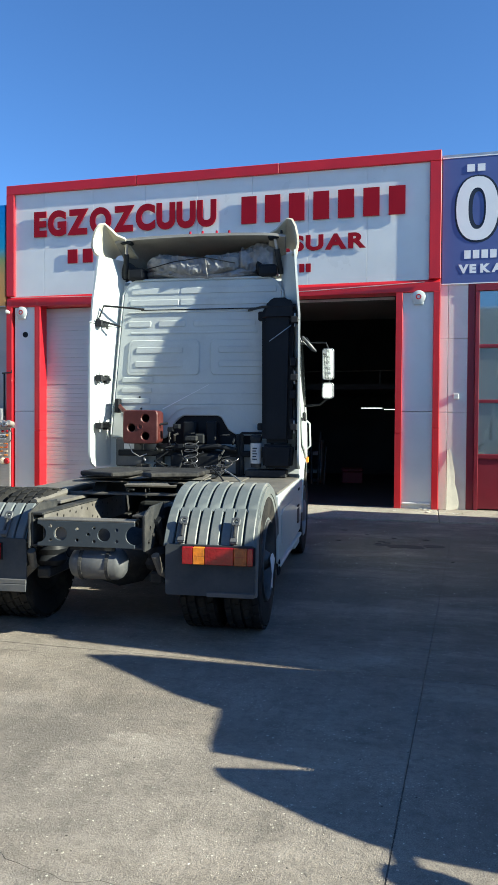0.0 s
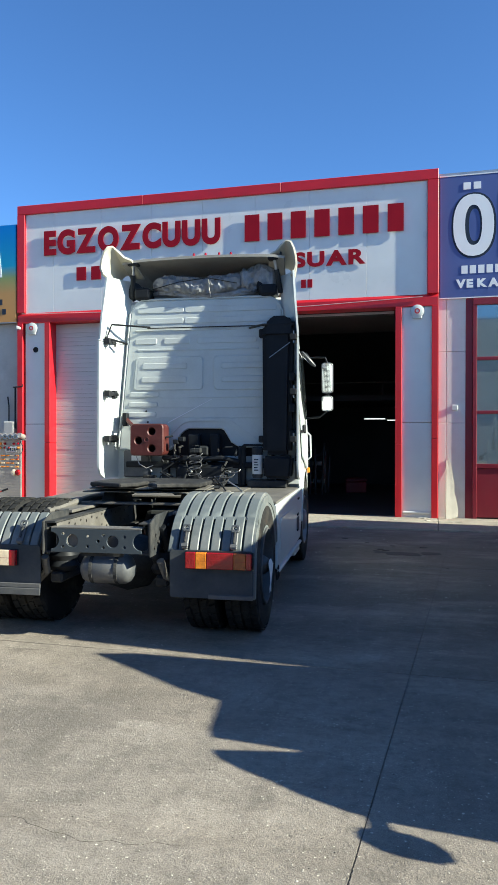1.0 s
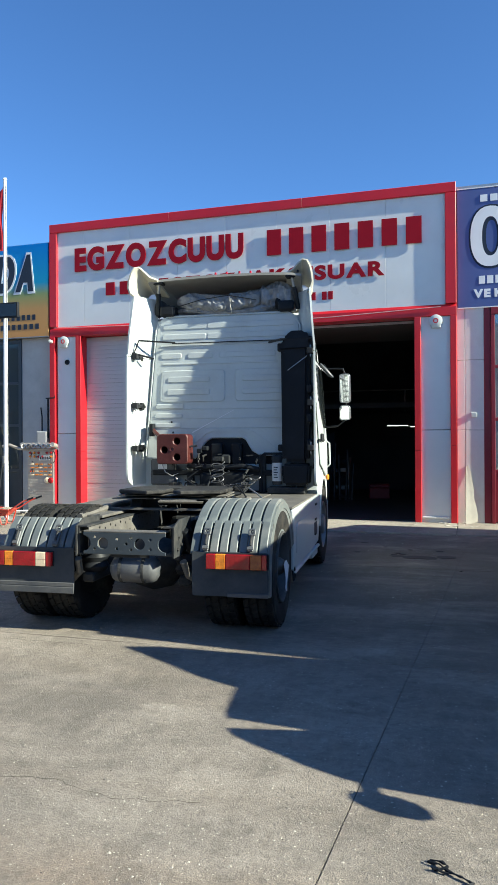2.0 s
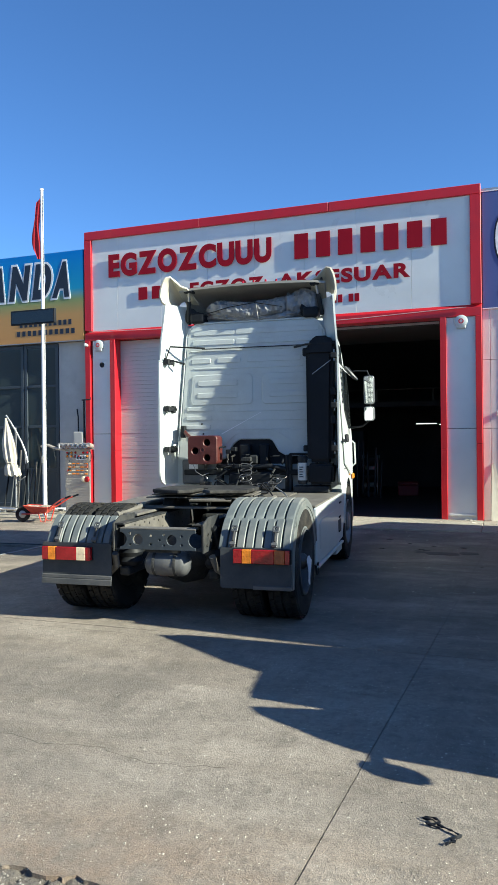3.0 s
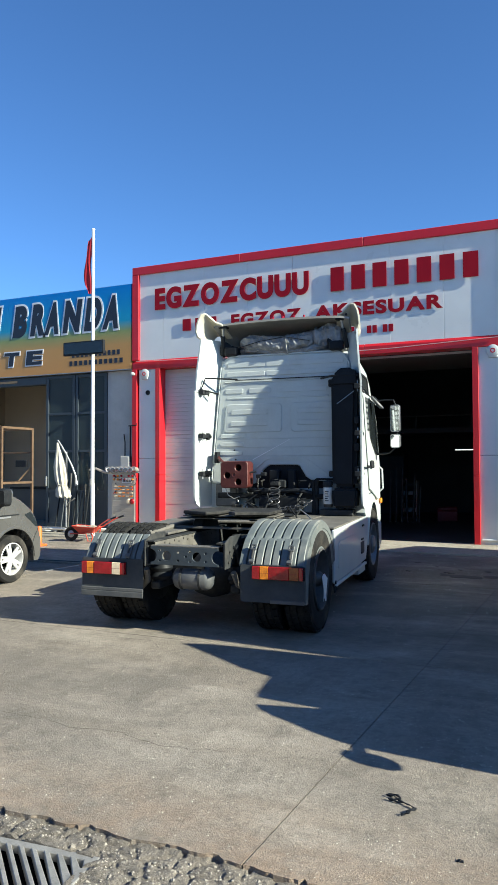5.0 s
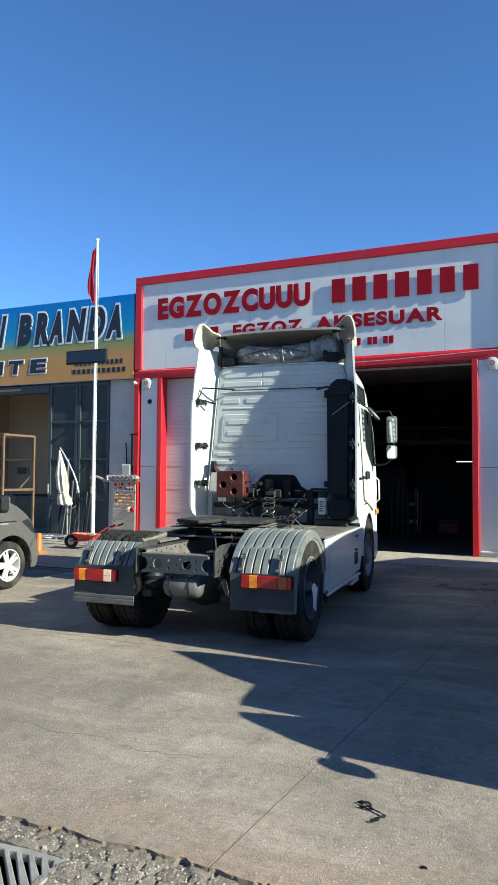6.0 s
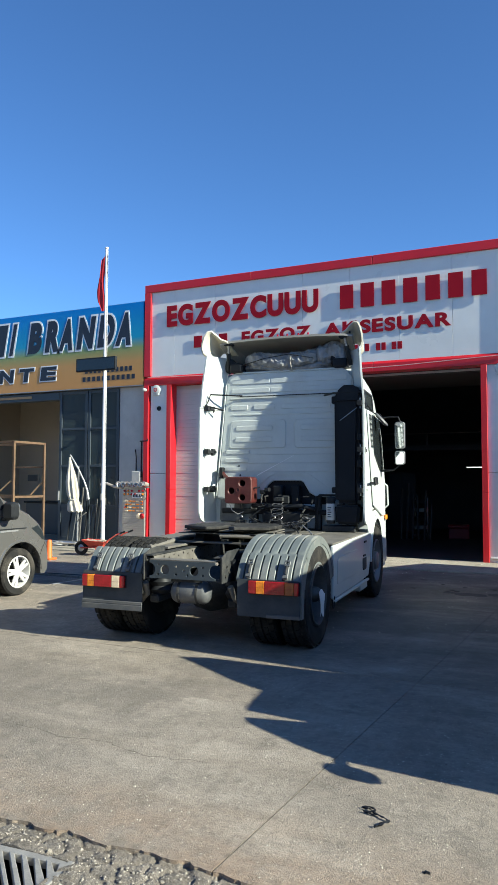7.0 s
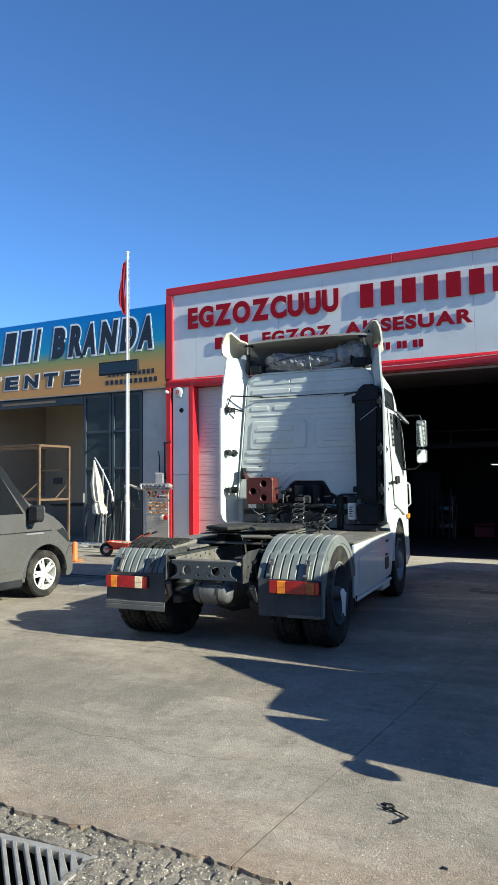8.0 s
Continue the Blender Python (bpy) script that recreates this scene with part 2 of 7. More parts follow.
AMBER = mat("amber_lens", (0.85, 0.27, 0.02), 0.15, var=0.3, bump=0.25, bscale=70, scale=14, coat=0.5)
DIM_AMBER = mat("dull_amber_lens", (0.34, 0.075, 0.012), 0.15, var=0.35, bump=0.5, bscale=70, scale=14, coat=0.5)
CLEAR_LENS = mat("clear_lens", (0.9, 0.74, 0.5), 0.15, var=0.2, bump=0.2, bscale=70, scale=14, coat=0.5)
TARP = mat("grey_tarpaulin", (0.27, 0.275, 0.275), 0.3, var=0.35, scale=9, bump=0.6, bscale=22, dirt=(0.2, 0.2, 0.2), dirt_amount=0.4)
CANVAS = mat("cream_canvas", (0.52, 0.49, 0.41), 0.85, var=0.1, scale=8, bump=0.15)
WHITE_POLE = mat("white_pole_paint", (0.75, 0.76, 0.76), 0.4, var=0.06, bump=0.02)
FLAG = mat("red_flag_cloth", (0.45, 0.015, 0.025), 0.8, var=0.12, bump=0.1)
SILVER = mat("silver_van_paint", (0.2, 0.197, 0.188), 0.26, 0.6, var=0.03, bump=0.0, coat=0.9)
ALLOY = mat("alloy_wheel", (0.62, 0.62, 0.61), 0.35, 0.3, var=0.05, bump=0.01)
ORANGE = mat("orange_plastic", (0.75, 0.13, 0.02), 0.55, var=0.1, bump=0.05)
BARROW = mat("red_barrow_paint", (0.5, 0.05, 0.03), 0.45, var=0.2, bump=0.06, dirt=(0.35, 0.2, 0.15), dirt_amount=0.5)
STAINLESS = mat("stainless_sheet", (0.45, 0.41, 0.36), 0.42, 0.5, var=0.1, bump=0.05)
WOOD = mat("raw_wood", (0.42, 0.28, 0.15), 0.7, var=0.2, scale=4, bump=0.1)
RUSTY = mat("rusty_angle_iron", (0.15, 0.095, 0.055), 0.75, 0.3, var=0.3, scale=9, bump=0.2)
MIRROR = mat("mirror_glass", (0.85, 0.87, 0.88), 0.03, 1.0, var=0.0, bump=0.0)
DARK_GLASS = glass("dark_window_glass", (0.02, 0.025, 0.028), 0.03, 0.85)
VAN_GLASS = glass("tinted_van_glass", (0.008, 0.009, 0.01), 0.03, 1.0)
DARK_IRON = mat("black_greased_iron", (0.024, 0.024, 0.024), 0.65, 0.0, var=0.4, scale=8, bump=0.3, dirt=(0.18, 0.17, 0.15), dirt_amount=0.35, dirt_scale=5)
PANE = glass("workshop_pane", (0.045, 0.062, 0.066), 0.03, 0.9)
BLUE_SIGN = mat("blue_sign_vinyl", (0.07, 0.1, 0.27), 0.45, var=0.05, scale=1.2, bump=0.01)
WHITE_VINYL = mat("white_vinyl", (0.75, 0.76, 0.77), 0.45, var=0.04, bump=0.01)
NAVY_VINYL = mat("navy_vinyl", (0.025, 0.035, 0.055), 0.45, var=0.05, bump=0.01)
LAMP_WHITE = mat("lit_tube", (1.0, 0.98, 0.92), 0.4, var=0.0, bump=0.0, emit=0.9)


for dull in (HALL_WALL, HALL_FLOOR, RUBBER, TREAD, FLAP, BLACK, DARK_IRON, CHASSIS, RED_LETTER, NAVY_VINYL):
    dull.node_tree.nodes["Principled BSDF"].inputs["Specular IOR Level"].default_value = 0.2
HOSE = mat("glossy_grey_hose", (0.06, 0.06, 0.062), 0.25, var=0.1, bump=0.0, coat=0.6)
SOLAR_PANE = glass("coated_window_pane", (0.35, 0.41, 0.405), 0.04, 0.95)
SOLAR_PANE.node_tree.nodes["Principled BSDF"].inputs["Metallic"].default_value = 0.7


def banner_material():
    """Printed banner: blue above, running through green to ochre below."""
    m = bpy.data.materials.new("blue_to_ochre_banner")
    m.use_nodes = True
    n, l = m.node_tree.nodes, m.node_tree.links
    geo = n.new("ShaderNodeNewGeometry")
    sep = n.new("ShaderNodeSeparateXYZ")
    l.new(geo.outputs["Position"], sep.inputs[0])
    mr = n.new("ShaderNodeMapRange")
    mr.inputs["From Min"].default_value, mr.inputs["From Max"].default_value = 4.0, 6.12
    l.new(sep.outputs["Z"], mr.inputs["Value"])
    ramp = n.new("ShaderNodeValToRGB")
    stops = ((0.0, (0.5, 0.25, 0.07)), (0.3, (0.47, 0.26, 0.08)), (0.46, (0.22, 0.28, 0.1)), (0.58, (0.02, 0.27, 0.46)), (1.0, (0.004, 0.17, 0.55)))
    e = ramp.color_ramp.elements
    e[0].position, e[0].color = stops[0][0], (*stops[0][1], 1)
    e[1].position, e[1].color = stops[4][0], (*stops[4][1], 1)
    for p, c in stops[1:4]:
        e.new(p).color = (*c, 1)
    l.new(mr.outputs[0], ramp.inputs[0])
    l.new(ramp.outputs[0], n["Principled BSDF"].inputs["Base Color"])
    n["Principled BSDF"].inputs["Roughness"].default_value = 0.45
    return m


BANNER = banner_material()


# ---- shape helpers ----
def part(name, bm, material, parent=None, label="", smooth=False):
    """Links a bmesh as one mesh object, under a thing or a part if given."""
    me = bpy.data.meshes.new(name)
    bm.normal_update()
    bm.to_mesh(me)
    bm.free()
    me.materials.append(material)
    if smooth:
        me.shade_smooth()
        me.set_sharp_from_angle(angle=radians(38))
    ob = new(name, me)
    if parent:
        ob.parent = parent
    if label:
        ob["label"] = label
    return ob


def again(name, ob, parent, m=None, label=""):
    """Another object on the same mesh."""
    o = new(name, ob.data)
    o.parent = parent
    if m:
        o.matrix_basis = m
    if label:
        o["label"] = label
    return o


def thing(name, x=0, y=0, z=0, rz=0, label="", category="", group="", kind=""):
    ob = new(name)
    ob.empty_display_size = 0.2
    ob.matrix_world = pose(x, y, z, 0, 0, rz)
    return tagged(ob, label, category, group, kind)


def add_box(bm, x0, x1, y0, y1, z0, z1, bevel=0.0, seg=1):
    v = [bm.verts.new((x, y, z)) for z in (z0, z1) for y in (y0, y1) for x in (x0, x1)]
    fs = [bm.faces.new([v[i] for i in q]) for q in ((0, 2, 3, 1), (4, 5, 7, 6), (0, 1, 5, 4), (2, 6, 7, 3), (0, 4, 6, 2), (1, 3, 7, 5))]
    if bevel:
        es = {e for f in fs for e in f.edges}
        bmesh.ops.bevel(bm, geom=list(es), offset=bevel, segments=seg, profile=0.5, affect="EDGES", clamp_overlap=True)
    return bm


def box(x0, x1, y0, y1, z0, z1, bevel=0.0, seg=1):
    return add_box(bmesh.new(), min(x0, x1), max(x0, x1), min(y0, y1), max(y0, y1), min(z0, z1), max(z0, z1), bevel, seg)


def add_tube(bm, pts, r, seg=8, caps=True):
    """A round bar or hose along the points."""
    pts = [Vector(p) for p in pts]
    rings = []
    up = None
    for i, p in enumerate(pts):
        d = (pts[min(i + 1, len(pts) - 1)] - pts[max(i - 1, 0)]).normalized()
        if up is None:
            up = d.orthogonal().normalized()
        up = (up - d * up.dot(d))
        up = up.normalized() if up.length > 1e-6 else d.orthogonal().normalized()
        side = d.cross(up)
        rr = r[i] if isinstance(r, (list, tuple)) else r
        rings.append([bm.verts.new(p + (up * math.cos(a) + side * math.sin(a)) * rr) for a in (2 * math.pi * k / seg for k in range(seg))])
    for a, b in zip(rings, rings[1:]):
        for k in range(seg):
            bm.faces.new((a[k], a[(k + 1) % seg], b[(k + 1) % seg], b[k]))
    if caps:
        bm.faces.new(rings[0][::-1])
        bm.faces.new(rings[-1])
    return bm


def tube(pts, r, seg=8):
    return add_tube(bmesh.new(), pts, r, seg)


def lathe(profile, axis="x", seg=32, closed=False):
    """Turns a profile of (radius, along) round an axis through the origin."""
    bm = bmesh.new()
    rings = []
    for r, a in profile:
        ring = []
        for k in range(seg):
            c, s = r * math.cos(2 * math.pi * k / seg), r * math.sin(2 * math.pi * k / seg)
            ring.append(bm.verts.new({"x": (a, c, s), "y": (c, a, s), "z": (c, s, a)}[axis]))
        rings.append(ring)
    pairs = list(zip(rings, rings[1:])) + ([(rings[-1], rings[0])] if closed else [])
    for a, b in pairs:
        for k in range(seg):
            bm.faces.new((a[k], a[(k + 1) % seg], b[(k + 1) % seg], b[k]))
    if not closed:
        bm.faces.new(rings[0])
        bm.faces.new(rings[-1])
    bmesh.ops.recalc_face_normals(bm, faces=bm.faces)
    return bm


def prism(outline, axis, a0, a1, holes=(), bevel=0.0, seg=1):
    """A flat outline (2D points, with round or other holes) given thickness along an axis."""
    bm = bmesh.new()

    def at(p):
        return {"x": (a0, p[0], p[1]), "y": (p[0], a0, p[1]), "z": (p[0], p[1], a0)}[axis]

    edges = []
    for loop in (outline, *holes):
        vs = [bm.verts.new(at(p)) for p in loop]
        edges += [bm.edges.new((vs[i], vs[(i + 1) % len(vs)])) for i in range(len(vs))]
    bmesh.ops.triangle_fill(bm, use_beauty=True, use_dissolve=True, edges=edges)
    bmesh.ops.dissolve_limit(bm, angle_limit=0.01, verts=bm.verts, edges=bm.edges)
    out = bmesh.ops.extrude_face_region(bm, geom=bm.faces[:])
    d = {"x": (a1 - a0, 0, 0), "y": (0, a1 - a0, 0), "z": (0, 0, a1 - a0)}[axis]
    bmesh.ops.translate(bm, verts=[g for g in out["geom"] if isinstance(g, bmesh.types.BMVert)], vec=d)
    bmesh.ops.recalc_face_normals(bm, faces=bm.faces)
    if bevel:
        es = [e for e in bm.edges if e.is_manifold and e.calc_face_angle(0) > 0.6]
        bmesh.ops.bevel(bm, geom=es, offset=bevel, segments=seg, affect="EDGES", clamp_overlap=True)
    return bm


def ring_pts(cx, cy, r, n=20):
    return [(cx + r * math.cos(2 * math.pi * k / n), cy + r * math.sin(2 * math.pi * k / n)) for k in range(n)]


def round_rect(x0, x1, y0, y1, r, n=4):
    pts = []
    for cx, cy, a in ((x1 - r, y1 - r, 0), (x0 + r, y1 - r, 90), (x0 + r, y0 + r, 180), (x1 - r, y0 + r, 270)):
        pts += [(cx + r * math.cos(radians(a + 90 * k / n)), cy + r * math.sin(radians(a + 90 * k / n))) for k in range(n + 1)]
    return pts


def sheet(rows, thick=0.0):
    """A surface through rows of points, with thickness."""
    bm = bmesh.new()
    g = [[bm.verts.new(p) for p in row] for row in rows]
    for a, b in zip(g, g[1:]):
        for k in range(len(a) - 1):
            bm.faces.new((a[k], a[k + 1], b[k + 1], b[k]))
    if thick:
        bm.normal_update()
        bmesh.ops.solidify(bm, geom=bm.faces[:], thickness=thick)
    bmesh.ops.recalc_face_normals(bm, faces=bm.faces)
    return bm


def glyph(ch, depth, weight):
    """One character of the built-in font as a mesh standing upright and facing -y, its capital height 1."""
    cu = bpy.data.curves.new("g", "FONT")
    cu.body, cu.size, cu.extrude, cu.offset = ch, 1.0, 0.0, weight
    cu.resolution_u = 5
    ob = new("g", cu)
    bpy.context.view_layer.update()
    me = bpy.data.meshes.new_from_object(ob.evaluated_get(bpy.context.evaluated_depsgraph_get()))
    bpy.data.objects.remove(ob)
    bpy.data.curves.remove(cu)
    bm = bmesh.new()
    bm.from_mesh(me)
    bpy.data.meshes.remove(me)
    bmesh.ops.remove_doubles(bm, verts=bm.verts, dist=1e-5)
    for f in bm.faces:
        f.smooth = False
    x0 = min(v.co.x for v in bm.verts)
    x1 = max(v.co.x for v in bm.verts)
    for v in bm.verts:
        v.co = Vector((v.co.x - x0, 0, v.co.y))
    return bm, x1 - x0


CAP = None


def stud(bm, x, y0, y1, z):
    """A stand-off pin behind a raised letter."""
    add_box(bm, x - 0.012, x + 0.012, y0, y1, z - 0.012, z + 0.012)


def word(parent, text, x0, x1, z0, h, y, depth, material, weight=0.03, gap=0.12, slant=0.0, name="letter", space=0.35, label="", off=0.0):
    """Raised letters of one word between x0 and x1, standing off to -y of the plane y."""
    global CAP
    if CAP is None:
        bm, _ = glyph("H", 0, 0.0)
        CAP = max(v.co.z for v in bm.verts)
        bm.free()
    made, total = [], 0.0
    for ch in text:
        if ch == " ":
            total += space * CAP
            made.append((None, 0, 0))
            continue
        bm, w = glyph(ch, depth, weight)
        made.append((bm, w, total))
        total += w + gap * CAP
    total -= gap * CAP
    sx, sz = (x1 - x0) / total, h / (CAP + 2 * weight)
    for bm, w, at in made:
        if bm is None:
            continue
        for v in bm.verts:
            z = (v.co.z + weight) * sz
            v.co = Vector((x0 + (v.co.x + at) * sx + slant * z, y - off, z0 + z))
        out = bmesh.ops.extrude_face_region(bm, geom=bm.faces[:])
        bmesh.ops.translate(bm, verts=[g for g in out["geom"] if isinstance(g, bmesh.types.BMVert)], vec=(0, -depth, 0))
        bmesh.ops.recalc_face_normals(bm, faces=bm.faces)
        if off:
            v = min(bm.verts, key=lambda q: q.co.x + q.co.z)
            stud(bm, v.co.x + 0.03, y - off, y, v.co.z + 0.03)
        part(name, bm, material, parent, label)


def bars(parent, n, x0, x1, z0, h, y, depth, material, gap=0.16, slant=0.0, name="bar", off=0.0):
    """Plain upright bars that stand in for unlettered writing."""
    w = (x1 - x0) / n
    for i in range(n):
        a, b = x0 + i * w + w * gap / 2, x0 + (i + 1) * w - w * gap / 2
        part(name, prism([(a, z0), (b, z0), (b + slant * h, z0 + h), (a + slant * h, z0 + h)], "y", y - off - depth, y - off), material, parent)
        if off:
            part("pin", box((a + b) / 2 - 0.012, (a + b) / 2 + 0.012, y - off, y, z0 + h / 2 - 0.012, z0 + h / 2 + 0.012), material, parent)


# ---- ground ----
def chunk(x, y):
    """Height of a broken piece of asphalt, with gaps between the pieces."""
    d, _ = noise.voronoi((x * 8 + 0.6 * noise.noise((x * 9, y * 9, 1)), y * 10, 0.3))
    return 0.017 * min(1.0, (d[1] - d[0]) * 7.0) + 0.006 * noise.noise((x * 40, y * 40, 2)) - 0.002


def ground_z(x, y):
    """Height of the broken ground in front of the slabs."""
    lift = 0.038 + 0.004 * max(0.0, min(1.0, (y - 1.75) / 0.35)) + 0.012 * noise.noise((x * 5, y * 5, 0)) + 0.006 * noise.noise((x * 17, y * 17, 4))
    return min(-0.07 + lift + chunk(x, y), -0.012)


def ground_sheet():
    """One sheet to the horizon; lower than the yard slabs by their thickness."""
    rnd = random.Random(3)
    bm = bmesh.new()
    xs = [-900, -200, -60, -30, -20, -12] + [-8 + i * 1.0 for i in range(6)] + [-2 + 0.1 * i for i in range(4)] + [-1.6 + 0.0125 * i for i in range(257)] + [1.7, 1.9, 2.2, 2.6, 3.2, 4, 6, 10, 20, 60, 200, 900]
    ys = [-900, -200, -60, -20, -8, -3, -1] + [0, 0.4, 0.8, 1.2, 1.36] + [1.4 + 0.0125 * i for i in range(73)] + [2.36, 2.6, 4, 8, 14, 20, 40, 100, 300, 900]
    g = []
    for y in ys:
        row = []
        for x in xs:
            near = 1.0 if (-1.61 < x < 1.61 and 1.39 < y < 2.35) else 0.0
            z = ground_z(x, y) if near else -0.035
            if -1.2 < x < -0.15 and 1.47 < y < 2.03:
                z = -0.45
            row.append(bm.verts.new((x, y, z)))
        g.append(row)
    for a, b in zip(g, g[1:]):
        for k in range(len(a) - 1):
            bm.faces.new((a[k], a[k + 1], b[k + 1], b[k]))
    return bm


tagged(part("ground", ground_sheet(), RUBBLE, smooth=True), "broken asphalt and packed earth below the yard slabs", "ground", kind="structure")


def slab(x0, x1, y0, y1, ragged=False, seed=1, holes=()):
    """A cast yard slab; its front edge may be crumbled."""
    rnd = random.Random(seed)
    x0, xa = x0 if isinstance(x0, tuple) else (x0, x0)
    x1, xb = x1 if isinstance(x1, tuple) else (x1, x1)
    if not ragged:
        return prism([(x0, y0), (x1, y0), (xb, y1), (xa, y1)], "z", -0.12, 0.0, holes, bevel=0.003)
    pts = []
    n = int((x1 - x0) / 0.02)
    chips = [(rnd.uniform(x0, x1), rnd.uniform(0.012, 0.045), rnd.uniform(0.005, 0.024)) for _ in range(int((x1 - x0) * 9))]
    walk_off = 0.0
    for i in range(n + 1):
        x = x0 + (x1 - x0) * i / n + (rnd.uniform(-0.006, 0.006) if 0 < i < n else 0)
        walk_off = walk_off * 0.8 + rnd.gauss(0, 0.0035)
        y = y0 + 0.03 * noise.noise((x * 2.1, 1, 0)) + 0.02 * noise.noise((x * 6.3, 3, 0)) + walk_off
        y += sum(d * (1 - abs(x - c) / w) for c, w, d in chips if abs(x - c) < w)
        pts.append((x, y))
    return prism(pts + [(xb, y1), (xa, y1)], "z", -0.12, 0.0)


yard = thing("pavement", label="worn grey concrete yard slabs with open joints", category="pavement", kind="structure")
PIT = [(-6.95, 8.02), (-6.3, 8.08), (-5.86, 8.08), (-5.64, 8.4), (-5.62, 9.27), (-6.95, 9.26)]
xs = (-24.0, -11.5, -5.6)
ys = (2.2, 5.36, 9.3, 12.6)


def joint_x(y, side=0.0):
    """The slanting open joint between the two rows of slabs."""
    return 0.455 + 0.062 * (y - 2.2) + side


for j in range(3):
    a, b = ys[j] + (0.006 if j else 0), ys[j + 1] - 0.006
    for i in range(2):
        part("slab", slab(xs[i] + 0.006, xs[i + 1] - 0.006, a, b, j == 0, 5 + i, [PIT] if (i, j) == (1, 1) else ()), YARD, yard)
    wide, tight = (0.0045, 0.0012) if j == 0 else (0.0012, 0.0008)
    part("slab", slab(xs[2] + 0.006, (joint_x(a, -wide), joint_x(b, -tight)), a, b, j == 0, 7), YARD, yard)
    part("slab", slab((joint_x(a, wide), joint_x(b, tight)), 6.6, a, b, j == 0, 15), YARD, yard)
    part("slab", slab(6.606, 22.0, a, b, j == 0, 16), YARD, yard)
apron = thing("apron", label="pale concrete apron along the foot of the workshops", category="pavement", kind="structure")
edge = [-24.0, -14.0, -10.6, -7.95, -5.0, -2.4, 0.88, 5.0, 22.0]
for a, b in zip(edge, edge[1:]):
    y0 = 12.62
    part("slab", prism([(a + 0.005, y0), (b - 0.005, y0), (b - 0.005, 14.5), (a + 0.005, 14.5)], "z", -0.12, 0.025, bevel=0.01), APRON, apron)


def crack(pts, w=0.0019):
    """A hairline crack, as a thin uneven seam of dark dirt."""
    bm = bmesh.new()
    rnd = random.Random(len(pts))
    fine = []
    for (ax, ay), (bx, by) in zip(pts, pts[1:]):
        n = max(2, int(math.hypot(bx - ax, by - ay) / 0.05))
        for i in range(n):
            f = i / n
            fine.append((ax + (bx - ax) * f + rnd.uniform(-0.012, 0.012), ay + (by - ay) * f + rnd.uniform(-0.012, 0.012)))
    fine.append(pts[-1])
    rows = []
    for i, (x, y) in enumerate(fine):
        d = Vector(fine[min(i + 1, len(fine) - 1)]) - Vector(fine[max(i - 1, 0)])
        d.normalize()
        ww = w * rnd.uniform(0.4, 1.2) * max(0.12, min(1.3, 0.75 + 1.6 * noise.noise((x * 2.3, y * 2.3, 7))))
        rows.append([(x - d.y * ww, y + d.x * ww, 0.0006), (x, y, 0.0012), (x + d.y * ww, y - d.x * ww, 0.0006)])
    return sheet(rows)


CRACK_DIRT = mat("crack_dirt", (0.3, 0.265, 0.215), 0.95, var=0.3, scale=30, bump=0.3)
CRACK_SEAM = mat("dark_crack_seam", (0.075, 0.066, 0.055), 0.95, var=0.3, scale=30, bump=0.3)
for pts in ([(-1.9, 3.2), (-1.37, 3.21), (-1.15, 3.16), (-0.84, 3.21), (-0.49, 3.13), (-0.1, 3.2)],
            [(-3.4, 5.24), (-2.6, 5.2), (-1.8, 5.22), (-1.62, 5.02)]):
    tagged(part("crack", crack(pts), CRACK_SEAM, yard), kind="structure")
JOINT_DIRT = mat("joint_dirt", (0.11, 0.098, 0.082), 0.95, var=0.3, scale=30, bump=0.3)
part("joint_filler", prism([(joint_x(2.22, -0.006), 2.22), (joint_x(2.22, 0.006), 2.22), (joint_x(12.58, 0.006), 12.58), (joint_x(12.58, -0.006), 12.58)], "z", -0.03, -0.003), JOINT_DIRT, yard)


def pebbles(n, area, size, seed, low=False, heaps=0, flat=1.0):
    """Loose stones or chips over an area, strewn evenly or gathered in heaps."""
    rnd = random.Random(seed)
    bm = bmesh.new()
    spots = [(rnd.uniform(*area[0]), rnd.uniform(*area[1]), rnd.uniform(0.03, 0.16)) for _ in range(heaps)]
    for _ in range(n):
        x, y = rnd.uniform(*area[0]), rnd.uniform(*area[1])
        if spots and rnd.random() < 0.7:
            sx, sy, sp = rnd.choice(spots)
            x, y = rnd.gauss(sx, sp * 1.4), rnd.gauss(sy, sp * 0.7)
            if not (area[0][0] < x < area[0][1] and area[1][0] < y < area[1][1]):
                continue
        if low and -1.26 < x < -0.11 and y < 2.07:
            continue
        zz = ground_z(x, y) - 0.001 if low else 0.0
        r = size * rnd.uniform(0.4, 1.0) ** 2
        base = []
        for k in range(5):
            a = 2 * math.pi * k / 5 + rnd.uniform(-0.4, 0.4)
            base.append(bm.verts.new((x + r * rnd.uniform(0.7, 1.2) * math.cos(a), y + r * rnd.uniform(0.7, 1.2) * math.sin(a), zz)))
        top = bm.verts.new((x + rnd.uniform(-0.3, 0.3) * r, y + rnd.uniform(-0.3, 0.3) * r, zz + r * flat * rnd.uniform(0.4, 0.9)))
        for k in range(5):
            bm.faces.new((base[k], base[(k + 1) % 5], top))
    return bm


GRIT = mat("pale_grit", (0.55, 0.5, 0.41), 0.9, var=0.3, scale=25, bump=0.3)
tagged(part("grit", pebbles(2600, ((-4, 3.2), (2.25, 9.0)), 0.0075, 1, heaps=90, flat=0.6), GRIT), "pale grit strewn over the yard", "gravel", kind="stuff")
tagged(part("grit", pebbles(500, ((-9, 5), (7, 13.5)), 0.014, 2), GRIT), "pale grit strewn over the yard", "gravel", kind="stuff")


